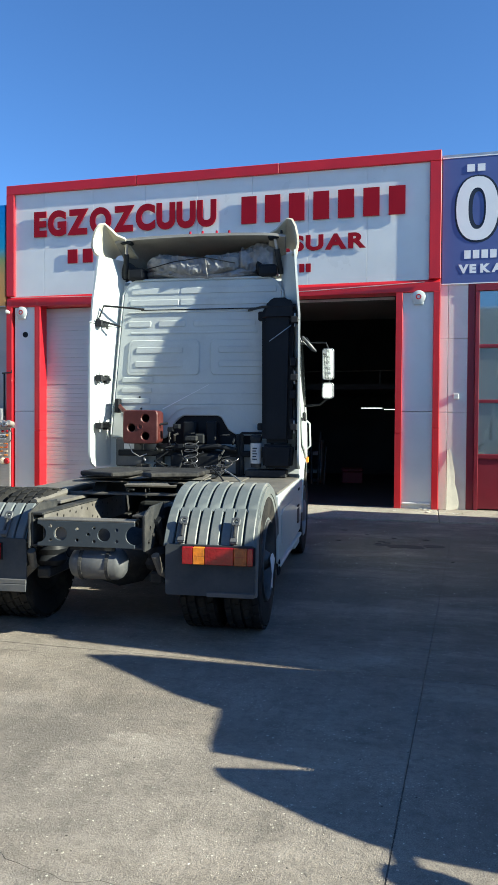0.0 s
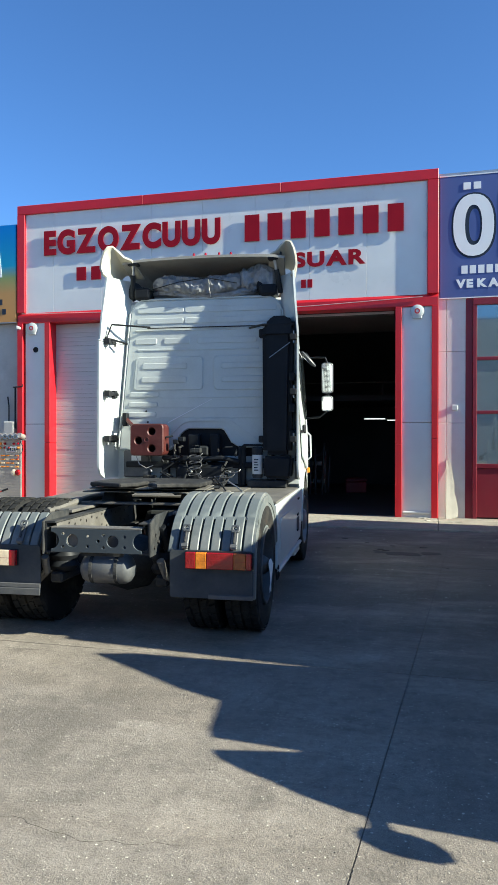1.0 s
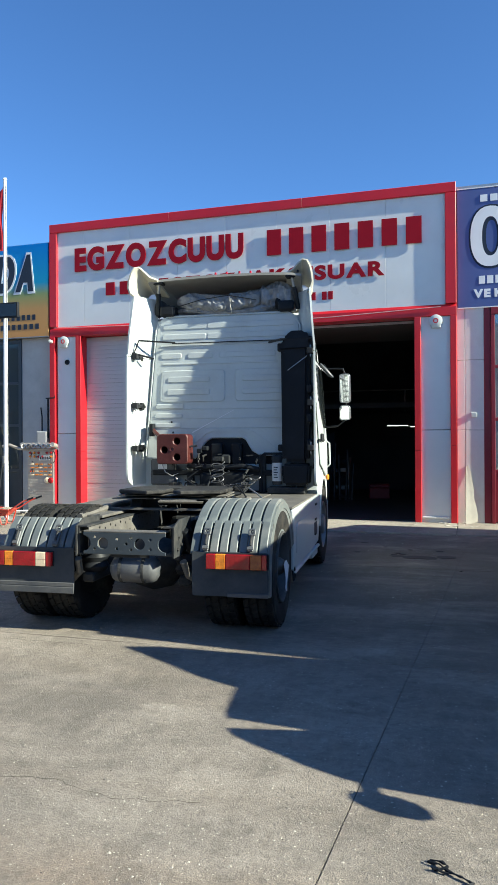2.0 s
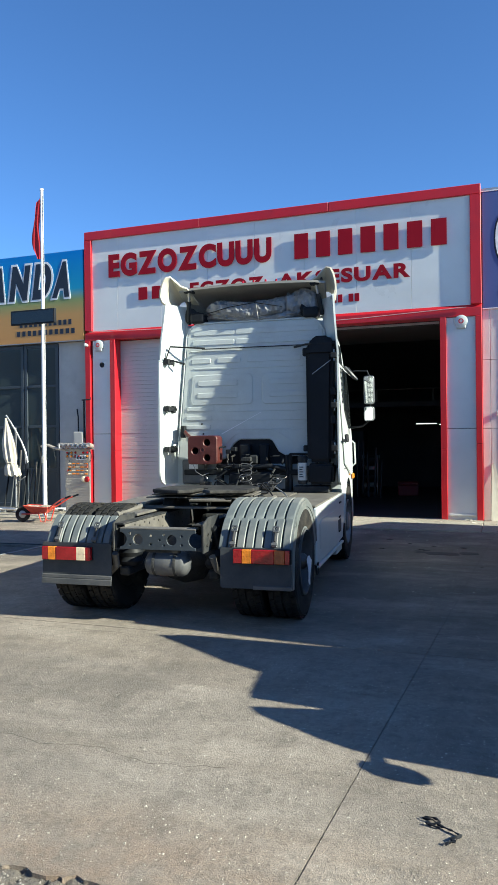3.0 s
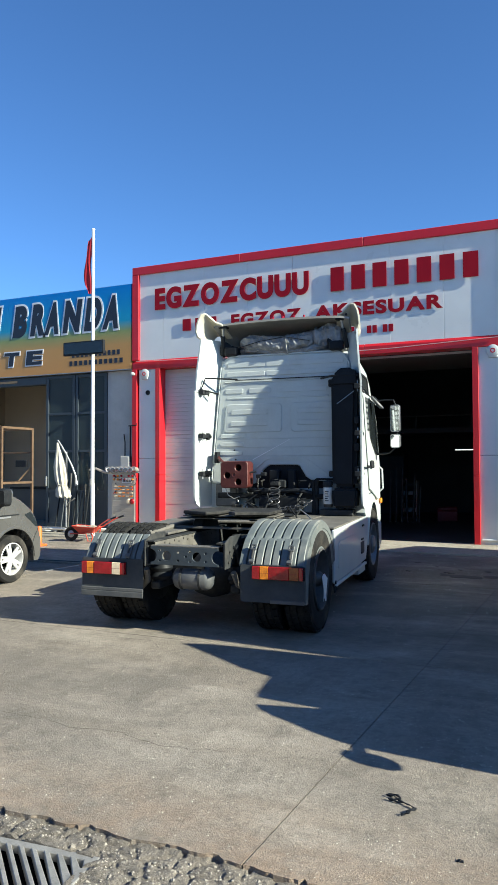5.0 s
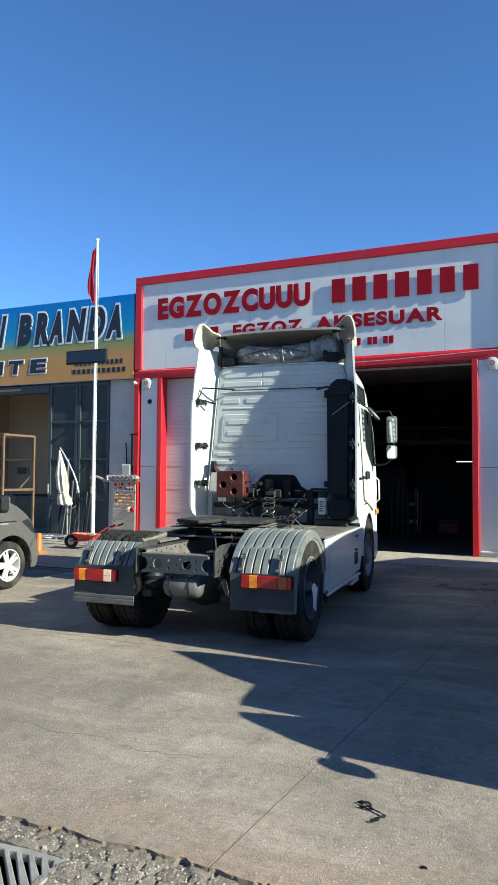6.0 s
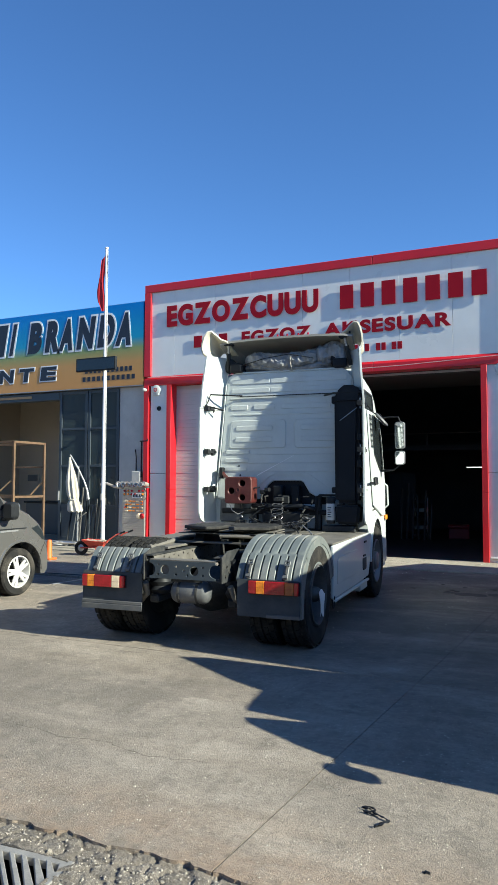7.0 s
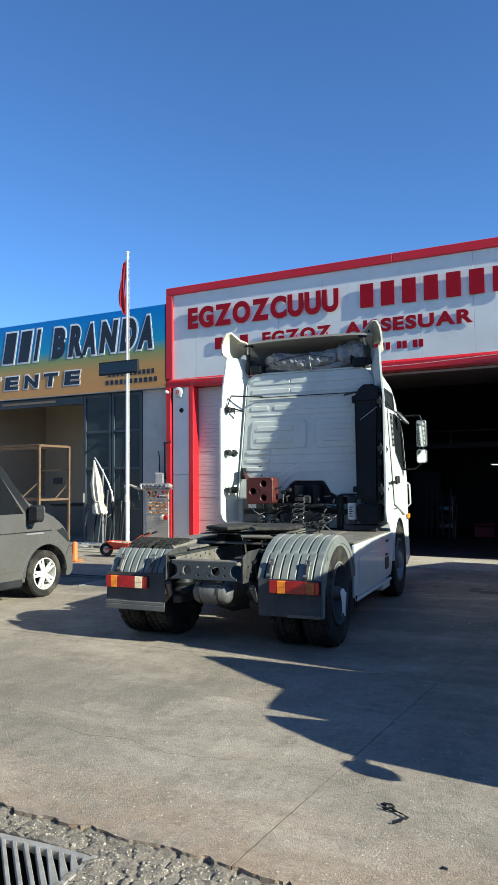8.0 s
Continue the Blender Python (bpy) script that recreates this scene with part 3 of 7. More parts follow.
def crumbs(seed):
    """Pale crumbs heaped along both lips of the open joint."""
    rnd = random.Random(seed)
    bm = bmesh.new()
    y = 2.24
    while y < 6.0:
        y += rnd.uniform(0.008, 0.02)
        if noise.noise((y * 3, 0, 5)) < -0.25:
            continue
        x, r = joint_x(y) + rnd.choice((-1, 1)) * rnd.uniform(0.002, 0.006), rnd.uniform(0.002, 0.0045)
        base = [bm.verts.new((x + r * math.cos(1.2566 * k) * rnd.uniform(0.7, 1.2), y + 1.5 * r * math.sin(1.2566 * k), 0.0)) for k in range(5)]
        top = bm.verts.new((x, y, r * rnd.uniform(0.5, 0.9)))
        for k in range(5):
            bm.faces.new((base[k], base[(k + 1) % 5], top))
    return bm


tagged(part("grit", crumbs(21), CRACK_DIRT), "pale crumbs along the open joint", "gravel", kind="stuff")
tagged(part("grit", pebbles(420, ((-1.6, 2.2), (2.3, 4.2)), 0.0065, 31, heaps=11, flat=0.5), GRIT), "pale chips scattered in clusters on the slab", "gravel", kind="stuff")
tagged(part("grit", pebbles(2600, ((-4, 3.2), (2.25, 9.0)), 0.0075, 1, heaps=90, flat=0.6), GRIT), "pale grit strewn over the yard", "gravel", kind="stuff")
tagged(part("grit", pebbles(500, ((-9, 5), (7, 13.5)), 0.014, 2), GRIT), "pale grit strewn over the yard", "gravel", kind="stuff")


def crumbs(seed):
    """Pale crumbs heaped along both lips of the open joint."""
    rnd = random.Random(seed)
    bm = bmesh.new()
    y = 2.24
    while y < 6.0:
        y += rnd.uniform(0.008, 0.02)
        if noise.noise((y * 3, 0, 5)) < -0.25:
            continue
        x, r = joint_x(y) + rnd.choice((-1, 1)) * rnd.uniform(0.002, 0.006), rnd.uniform(0.002, 0.0045)
        base = [bm.verts.new((x + r * math.cos(1.2566 * k) * rnd.uniform(0.7, 1.2), y + 1.5 * r * math.sin(1.2566 * k), 0.0)) for k in range(5)]
        top = bm.verts.new((x, y, r * rnd.uniform(0.5, 0.9)))
        for k in range(5):
            bm.faces.new((base[k], base[(k + 1) % 5], top))
    return bm


tagged(part("grit", crumbs(21), CRACK_DIRT), "pale crumbs along the open joint", "gravel", kind="stuff")
tagged(part("grit", pebbles(200, ((-2.2, 2.4), (2.3, 4.6)), 0.006, 22, heaps=40, flat=0.9), CRACK_SEAM), "dark earth crumbs strewn over the yard", "gravel", kind="stuff")
tagged(part("grit", pebbles(40, ((-0.3, 0.2), (2.35, 2.8)), 0.008, 8), GRIT), "crumbs of broken concrete at the slab edge", "gravel", kind="stuff")


tagged(part("grit", pebbles(2400, ((-1.5, 1.5), (1.45, 2.17)), 0.0045, 12, True, 60), GRIT), "pale pebbles lying among the broken asphalt", "gravel", kind="stuff")
tagged(part("grit", pebbles(4200, ((-1.5, 1.5), (1.45, 2.17)), 0.01, 13, True), STONE), "grey pebbles lying among the broken asphalt", "gravel", kind="stuff")


def rubble(seed, n, area):
    """Loose broken stones at the foot of the slab edge."""
    rnd = random.Random(seed)
    bm = bmesh.new()
    for _ in range(n):
        x, y = rnd.uniform(*area[0]), rnd.uniform(*area[1])
        if -1.27 < x < -0.1 and y < 2.075:
            continue
        r = 0.003 + 0.009 * rnd.random() ** 4
        m = pose(x, y, -0.03 + r * 0.5, rnd.uniform(0, 90), rnd.uniform(0, 90), rnd.uniform(0, 90)) @ Matrix.Diagonal((r * rnd.uniform(0.7, 1.3), r * rnd.uniform(0.7, 1.3), r * rnd.uniform(0.5, 0.9), 1))
        out = bmesh.ops.create_icosphere(bm, subdivisions=1, radius=1, matrix=m)
        for v in out["verts"]:
            v.co += Vector((rnd.uniform(-1, 1), rnd.uniform(-1, 1), rnd.uniform(-1, 1))) * r * 0.22
    return bm


tagged(part("rubble", rubble(4, 300, ((-1.6, 1.9), (1.6, 2.2))), STONE), "loose broken stones below the crumbled slab edge", "rubble", kind="stuff")
tagged(part("rubble", rubble(5, 200, ((-1.6, 1.9), (2.06, 2.2))), STONE), "loose broken stones below the crumbled slab edge", "rubble", kind="stuff")
rnd = random.Random(11)
for i in range(14):
    x = -1.5 + i * 0.24 + rnd.uniform(-0.04, 0.04)
    r = rnd.uniform(0.009, 0.018)
    bm = bmesh.new()
    bmesh.ops.create_icosphere(bm, subdivisions=1, radius=1, matrix=Matrix.Diagonal((r * 1.3, r, r * 0.6, 1)))
    for v in bm.verts:
        v.co *= 1 + 0.7 * noise.noise(v.co * 40 + Vector((i, 0, 0)))
    ob = part("stone", bm, STONE)
    ob.matrix_world = pose(x, 2.13 + rnd.uniform(-0.05, 0.03), -0.04, rnd.uniform(-20, 20), rnd.uniform(-20, 20), rnd.uniform(0, 180))
    tagged(ob, "broken lump of concrete at the slab edge", "stone", "lumps along the slab edge")

# ---- open inspection trench in the yard ----
TRENCH_DARK = mat("trench_dark", (0.008, 0.008, 0.008), 0.95, var=0.4, scale=6, bump=0.2)
TRENCH_DARK.node_tree.nodes["Principled BSDF"].inputs["Specular IOR Level"].default_value = 0.05
trench = thing("inspection_trench", 0, 0, 0, 0, "shallow dark trench cut in the yard with pale worn edges", "trench")
part("floor_sheet", prism([(-6.94, 8.03), (-5.87, 8.09), (-5.65, 8.41), (-5.63, 9.26), (-6.94, 9.25)], "z", -0.066, -0.06), TRENCH_DARK, trench)
part("edge_strip", prism([(-5.62, 8.3), (-5.58, 8.3), (-5.42, 9.36), (-5.46, 9.36)], "z", 0.0, 0.012, (), 0.003), ALU, trench)
part("edge_strip", prism([(-6.9, 9.27), (-5.5, 9.36), (-5.5, 9.4), (-6.9, 9.31)], "z", 0.0, 0.016, (), 0.003), BLUE_GREY, trench)

# ---- storm drain ----
drain = thing("drain_grate", -0.13, 2.055, -0.025, 4, "worn grey cast-iron storm drain grate set in broken asphalt", "drain")
IRON = mat("worn_cast_iron", (0.3, 0.29, 0.27), 0.6, 0.2, var=0.25, scale=9, bump=0.3, bscale=120, dirt=(0.2, 0.18, 0.15), dirt_amount=0.7, dirt_scale=6)
W_DRAIN, D_DRAIN = 1.1, 0.6
holes = []
for i in range(17):
    x, y = -0.075 - i * 0.0655, -0.038
    reach = min(0.3, 0.055 + i * 0.066, (1.09 + x - 0.06) * 1.0)
    if reach < 0.05:
        continue
    d = 0.0185
    holes.append([(x - d, y), (x + d, y), (x + d + reach, y - reach), (x - d + reach, y - reach)])
holes = [[(min(px, -0.03), py) for px, py in h] for h in holes]
part("grate", prism([(-W_DRAIN, -D_DRAIN), (0, -D_DRAIN), (0, 0), (-W_DRAIN, 0)], "z", -0.035, 0.004, holes, 0.004), IRON, drain)
PIT_DARK = mat("drain_dark", (0.006, 0.006, 0.006), 0.9, bump=0)
part("pit", box(-W_DRAIN + 0.01, -0.01, -D_DRAIN + 0.01, -0.01, -0.42, -0.4), PIT_DARK, drain)
for x0, x1, y0, y1 in ((-W_DRAIN, -W_DRAIN + 0.01, -D_DRAIN, 0), (-0.01, 0, -D_DRAIN, 0), (-W_DRAIN + 0.01, -0.01, -D_DRAIN, -D_DRAIN + 0.01), (-W_DRAIN + 0.01, -0.01, -0.01, 0)):
    part("pit_wall", box(x0, x1, y0, y1, -0.4, -0.036), PIT_DARK, drain)

# ---- cast-off strap on the slab ----
strap = thing("rubber_strap", 0.95, 2.94, 0, 0, "twisted black rubber strap lying on the concrete", "strap")
strap.matrix_world = pose(0.955, 2.935, 0) @ Matrix.Scale(0.85, 4)
def rag(pts, w, seed):
    """A limp strip of rubber, twisted along its length."""
    rows = []
    for i in range(len(pts) * 6 - 5):
        k, f = min(i // 6, len(pts) - 2), (i - 6 * min(i // 6, len(pts) - 2)) / 6
        p = Vector(pts[k]).lerp(Vector(pts[k + 1]), f)
        d = (Vector(pts[k + 1]) - Vector(pts[k])).normalized()
        a = 1.3 * noise.noise((i * 0.22, seed, 0)) * 2
        g = Vector((-d.y * math.cos(a), d.x * math.cos(a), math.sin(a))) * w * (1 + 0.5 * noise.noise((i * 0.4, seed, 3)))
        rows.append([(p.x - g.x, p.y - g.y, max(0.002, p.z + w - g.z)), (p.x + d.y * 0.003, p.y - d.x * 0.003, p.z + w + 0.003), (p.x + g.x, p.y + g.y, max(0.002, p.z + w + g.z))])
    return sheet(rows, 0.003)


part("loop", rag([(-0.11, 0.1, 0.004), (-0.06, 0.08, 0.01), (-0.02, 0.05, 0.002), (0.03, 0.02, 0.006), (0.075, -0.005, 0.002)], 0.006, 1), BLACK, strap, smooth=True)
part("loop", rag([(-0.1, 0.115, 0.004), (-0.05, 0.1, 0.012), (-0.025, 0.065, 0.014), (-0.06, 0.05, 0.004), (-0.09, 0.05, 0.002), (-0.02, 0.035, 0.002)], 0.0053, 2), BLACK, strap, smooth=True)
part("end", rag([(0.07, -0.005, 0.002), (0.075, -0.03, 0.012), (0.035, -0.055, 0.004), (0.05, -0.08, 0.006), (0.01, -0.1, 0.002)], 0.0075, 3), BLACK, strap, smooth=True)
scrap = thing("dry_leaf", 1.259, 2.572, 0, 30, "small dark dry leaf on the concrete", "leaf")
scrap.matrix_world = pose(1.259, 2.572, 0, 0, 0, 30) @ Matrix.Scale(0.55, 4)
part("blade", sheet([[(-0.03, 0, 0.002), (0, 0.02, 0.01), (0.03, 0.0, 0.004)], [(-0.02, -0.02, 0.004), (0.0, -0.015, 0.018), (0.02, -0.03, 0.003)]], 0.002), BLACK, scrap)
STAIN = mat("oil_stain", (0.065, 0.058, 0.05), 0.85, var=0.3, scale=6, bump=0.05)
blots = random.Random(6)
for k in range(20):
    main = k < 11
    sx, sy = (0.46 + blots.gauss(0, 0.2), 10.2 + blots.gauss(0, 0.06)) if main else (0.4 + blots.gauss(0, 0.6), 10.5 + blots.gauss(0, 0.5))
    r = blots.uniform(0.05, 0.11) if main else blots.uniform(0.012, 0.035)
    pts = [(sx + r * (1 + 0.35 * noise.noise((math.cos(a) * 1.5, math.sin(a) * 1.5, k))) * 1.5 * math.cos(a), sy + r * (1 + 0.35 * noise.noise((math.cos(a) * 1.5, math.sin(a) * 1.5, k))) * math.sin(a)) for a in (2 * math.pi * i / 28 for i in range(28))]
    tagged(part("oil_stain", prism(pts, "z", 0.0004, 0.0012 + 0.0003 * k), STAIN), "dark oil stain soaked into the concrete", "stain")

# ---- the red and white workshop ----
FY = 14.33          # front plane of the wall panels
XL, XR, ZT = -7.92, 0.88, 6.5
shop = thing("wall_shop", label="white panelled workshop front framed in red", category="wall", kind="structure")
cuts = [-7.74, -7.07, -5.95, -4.83, -3.73, -2.63, -1.54, -0.44, 0.68]
for a, b in zip(cuts, cuts[1:]):
    part("panel", box(a + 0.0015, b - 0.0015, FY, FY + 0.09, 4.18, 6.32, 0.004), WHITE_PANEL, shop)
part("backing", box(XL + 0.06, XR - 0.06, FY + 0.092, FY + 0.3, 4.02, ZT - 0.05), GREY_WALL, shop)
for a, b in ((-7.75, -7.27), (-3.75, -3.15), (0.22, 0.765)):
    for z0, z1 in ((0.09, 1.795), (1.805, 3.97)):
        part("pier_panel", box(a, b, FY, FY + 0.25, z0, z1, 0.006), WHITE_PANEL, shop)
    part("kick_rail", box(a + 0.02, b - 0.02, FY - 0.03, FY, 0.1, 0.14, 0.008), WHITE_PANEL, shop)
    part("kick_board", box(a, b, FY + 0.01, FY + 0.25, 0.02, 0.088), WHITE_PANEL, shop)

frame_red = thing("trim_red", label="red painted sheet-metal trim framing the workshop front", category="trim", kind="structure")
D = 0.055
seams = [XL, -5.0, -2.1, XR]
for a, b in zip(seams, seams[1:]):
    part("top_trim", box(a + 0.002, b - 0.002, FY - D, FY + 0.3, 6.31, ZT, 0.008), RED_TRIM, frame_red)
for x0, x1 in ((XL, -7.735), (0.68, XR)):
    part("upper_post", box(x0, x1, FY - D, FY + 0.3, 4.2, 6.308, 0.008), RED_TRIM, frame_red)
for x0, x1 in ((XL, -7.785), (0.765, XR)):
    for z0, z1 in ((0.02, 1.5), (1.505, 3.97)):
        part("post", box(x0, x1, FY - D, FY + 0.3, z0, z1, 0.006), RED_TRIM, frame_red)
for a, b in zip(seams, seams[1:]):
    part("lintel_trim", prism([(FY - D + 0.01, 3.972), (FY + 0.3, 3.972), (FY + 0.3, 4.2), (FY + 0.005, 4.2), (FY - D + 0.01, 4.14)], "x", a + 0.002, b - 0.002, bevel=0.006), RED_TRIM, frame_red)
for x0, x1 in ((-7.265, -7.135), (-3.86, -3.75), (-3.15, -3.04), (0.1, 0.22)):
    for z0, z1 in ((0.02, 1.4), (1.403, 3.97)):
        part("jamb", box(x0, x1, FY - D + 0.005, FY + 0.34, z0, z1, 0.006), RED_TRIM, frame_red)
part("cable", tube([(-7.8, FY - D - 0.01, 4.17), (-6, FY - D - 0.015, 4.13), (-3.5, FY - D - 0.015, 4.04), (-1.5, FY - D - 0.015, 4.06), (0.6, FY - D - 0.01, 4.14)], 0.008, 6), mat("pale_cable", (0.5, 0.35, 0.35), 0.6), frame_red, "thin sagging cable")

# roller door, closed
door = thing("door_1", label="closed pale grey slatted workshop door", category="door", kind="structure")
slat = None
n = 42
for i in range(n):
    z = 0.03 + i * (3.96 - 0.03) / n
    h = (3.96 - 0.03) / n
    if slat is None:
        slat = part("slat", prism([(-0.0025, 0.0), (-0.0035, 0.004), (-0.004, 0.015), (-0.004, h - 0.02), (-0.0035, h - 0.006), (-0.002, h - 0.002), (0.012, h - 0.001), (0.012, 0.0)], "x", -7.135, -3.86), SHUTTER, door)
        slat.matrix_basis = pose(0, FY + 0.22, z)
    else:
        again("slat", slat, door, pose(0, FY + 0.22 + (0.006 if i % 6 == 0 else 0.0), z))
part("bottom_seal", box(-7.135, -3.86, FY + 0.2, FY + 0.24, 0.022, 0.032), BLACK, door)
# open door, its leaf drawn up under the lintel
door2 = thing("door_2", label="open workshop doorway with its door drawn up inside", category="door", kind="structure")
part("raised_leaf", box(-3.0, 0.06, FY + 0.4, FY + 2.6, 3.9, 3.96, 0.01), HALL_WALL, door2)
part("bottom_bar", box(-3.0, 0.06, FY + 0.33, FY + 0.36, 3.92, 3.965, 0.004), ALU, door2)

# ---- the row across the road, behind the camera ----
tagged(part("wall_opposite", box(-45, 40, -22.4, -22, -0.07, 9.6), GREY_WALL), "grey plastered front of the row across the road", "wall", kind="structure")

# ---- inside the workshop ----
HX0, HX1, HY1 = -7.8, 0.8, 24.0
tagged(part("floor_hall", box(HX0, HX1, FY + 0.31, HY1, -0.1, 0.02), HALL_FLOOR), "concrete workshop floor, coloured dark for the unlit hall", "floor", kind="structure")
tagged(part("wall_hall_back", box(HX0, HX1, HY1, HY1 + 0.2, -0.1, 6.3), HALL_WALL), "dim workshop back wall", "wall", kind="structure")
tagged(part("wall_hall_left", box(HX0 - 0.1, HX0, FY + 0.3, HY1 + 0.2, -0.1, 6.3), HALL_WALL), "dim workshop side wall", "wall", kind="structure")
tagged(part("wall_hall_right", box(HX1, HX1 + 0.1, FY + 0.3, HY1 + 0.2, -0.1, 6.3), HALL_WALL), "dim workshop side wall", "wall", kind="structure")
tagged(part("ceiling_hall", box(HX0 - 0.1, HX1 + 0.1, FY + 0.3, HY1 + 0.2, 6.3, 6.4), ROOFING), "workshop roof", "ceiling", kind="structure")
mezz = thing("mezzanine", label="dark mezzanine with a thin steel rail", category="platform")
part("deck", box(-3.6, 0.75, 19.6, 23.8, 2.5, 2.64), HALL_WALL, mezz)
part("rail", tube([(-3.6, 19.62, 2.98), (0.75, 19.62, 2.98)], 0.018, 6), GREASE, mezz)
for x in (-3.5, -2.0, -0.5, 0.7):
    part("post", box(x - 0.02, x + 0.02, 19.6, 19.64, 2.64, 2.98), GREASE, mezz)
for x, y, w in ((-0.75, 20.3, 0.28), (-0.35, 21.8, 0.16)):
    tube_lamp = thing("tube_lamp", x, y, 2.03, 0, "lit fluorescent tube lamp hanging in the dark hall", "lamp", "tube lamps in the hall")
    part("housing", box(-w, w, -0.03, 0.03, 0.012, 0.04, 0.006), TANK, tube_lamp)
    part("tube", tube([(-w, 0, 0.004), (w, 0, 0.004)], 0.01, 8), LAMP_WHITE, tube_lamp)
    for k in (-1, 1):
        part("rod", tube([(k * w * 0.8, 0, 0.04), (k * w * 0.8, 0, 0.469)], 0.005, 5), BLACK, tube_lamp)
rack = thing("storage_rack", -2.25, 20.0, 0.02, 0, "pale open rack with dark gaps between its trays", "rack")
for i in range(5):
    part("tray", box(-0.2, 0.2, -0.2, 0.2, 0.02 + i * 0.24, 0.12 + i * 0.24, 0.01), WHITE_PAINT if i % 2 else HALL_WALL, rack)
for x in (-0.22, 0.2):
    part("upright", box(x, x + 0.02, -0.2, 0.2, 0, 1.15), ALU, rack)
cab = thing("tool_cabinet", -3.3, 22.5, 0.02, 0, "tall dark steel tool cabinet", "cabinet")
part("body", box(-0.45, 0.45, -0.3, 0.3, 0, 1.9, 0.01), HALL_WALL, cab)
part("door", box(-0.43, -0.01, -0.315, -0.302, 0.05, 1.85, 0.005), BLUE_GREY, cab)
part("door", box(0.01, 0.43, -0.315, -0.302, 0.05, 1.85, 0.005), BLUE_GREY, cab)
chest = thing("tool_chest", -1.25, 20.2, 0.02, 8, "low red tool chest on the hall floor", "toolbox")
part("body", box(-0.28, 0.28, -0.2, 0.2, 0, 0.3, 0.02), MAROON, chest)
part("lid", box(-0.29, 0.29, -0.21, 0.21, 0.302, 0.4, 0.03), MAROON, chest)
part("handle", tube([(-0.1, 0, 0.4), (-0.1, 0, 0.45), (0.1, 0, 0.45), (0.1, 0, 0.4)], 0.008, 6), BLACK, chest)
rnd = random.Random(5)
for i in range(6):
    pipe = part("exhaust_pipe", tube([(0, 0, 0), (rnd.uniform(-0.05, 0.05), 0.1, 1.2 + rnd.uniform(-0.3, 0.4))], 0.035, 10), GREASE)
    pipe.matrix_world = pose(-3.9 + i * 0.16 + 1.2, 19.4, 0.02)
    tagged(pipe, "steel exhaust pipe leaning in the dark hall", "pipe", "pipes leaning in the hall")

# ---- lettering on the red and white front ----
sign = thing("sign_lettering", label="raised dark red lettering across the white front", category="sign")
word(sign, "EGZOZCUUU", -7.28, -3.34, 5.4, 0.52, FY, 0.018, RED_LETTER, 0.055, 0.08, off=0.024)
bars(sign, 7, -2.92, 0.33, 5.4, 0.52, FY, 0.018, RED_LETTER, 0.36, off=0.024)
bars(sign, 3, -6.58, -5.56, 4.83, 0.28, FY, 0.012, RED_LETTER, 0.36, off=0.018)
word(sign, "EGZOZ", -5.24, -3.53, 4.82, 0.29, FY, 0.012, RED_LETTER, 0.045, 0.09, off=0.018)
word(sign, "AKSESUAR", -3.22, -0.46, 4.83, 0.29, FY, 0.012, RED_LETTER, 0.045, 0.09, off=0.012)
bars(sign, 7, -5.3, -4.28, 4.45, 0.15, FY, 0.012, RED_LETTER, 0.25)
bars(sign, 4, -4.06, -3.44, 4.45, 0.15, FY, 0.012, RED_LETTER, 0.25)
for k, a, b in ((4, -3.22, -2.68), (3, -2.56, -2.18), (2, -2.06, -1.82), (2, -1.72, -1.47)):
    bars(sign, k, a, b, 4.43, 0.16, FY, 0.012, RED_LETTER, 0.25)


def siren(x, z):
    s = thing("alarm_siren", x, FY, z, 0, "round white alarm siren with a red badge on the pier", "alarm", "sirens on the front")
    part("case", lathe([(0.0, -0.07), (0.08, -0.068), (0.12, -0.05), (0.13, -0.02), (0.13, 0.0), (0.0, 0.0)], "y", 24), WHITE_PAINT, s, smooth=True)
    part("badge", lathe([(0.03, -0.072), (0.05, -0.072), (0.05, -0.06), (0.03, -0.06)], "y", 20, True), RED_TRIM, s, "red ring badge")
    part("base", box(-0.09, 0.09, -0.05, 0, -0.14, -0.08, 0.015), WHITE_PAINT, s)


siren(-7.57, 3.86)
siren(0.5, 3.88)
vent = thing("wall_vent", -7.5, FY, 3.4, 0, "small round black vent in the white pier", "vent")
part("ring", lathe([(0.035, 0.0), (0.035, -0.015), (0.055, -0.02), (0.06, 0.0)], "y", 20, True), BLACK, vent)
part("mesh", lathe([(0.0, -0.004), (0.04, -0.004), (0.04, 0.0), (0.0, 0.0)], "y", 16), BLACK, vent)
cctv = thing("security_camera", -7.86, FY - D, 3.86, 20, "small white security camera on the red post", "camera")
part("bracket", box(-0.02, 0.02, -0.06, 0, -0.02, 0.02, 0.005), WHITE_PAINT, cctv)
part("case", lathe([(0.0, -0.2), (0.035, -0.19), (0.04, -0.06), (0.0, -0.05)], "y", 14), WHITE_PAINT, cctv, smooth=True)

# ---- the maroon neighbour to the right ----
RY = 14.42
east = thing("wall_east", label="beige panelled wall of the neighbouring unit", category="wall", kind="structure")
for z0, z1 in ((0.02, 1.79), (1.795, 3.12), (3.125, 4.1)):
    part("panel", box(0.885, 1.026, RY, RY + 0.2, z0, z1, 0.006), BEIGE_WALL, east)
    part("panel", box(1.03, 1.37, RY, RY + 0.2, z0, z1, 0.006), BEIGE_WALL, east)
part("upper_wall", box(0.885, 9.0, RY + 0.05, RY + 0.25, 4.1, 6.38), BEIGE_WALL, east)
part("far_wall", box(5.2, 9.0, RY, RY + 0.2, 0.02, 4.1), BEIGE_WALL, east)
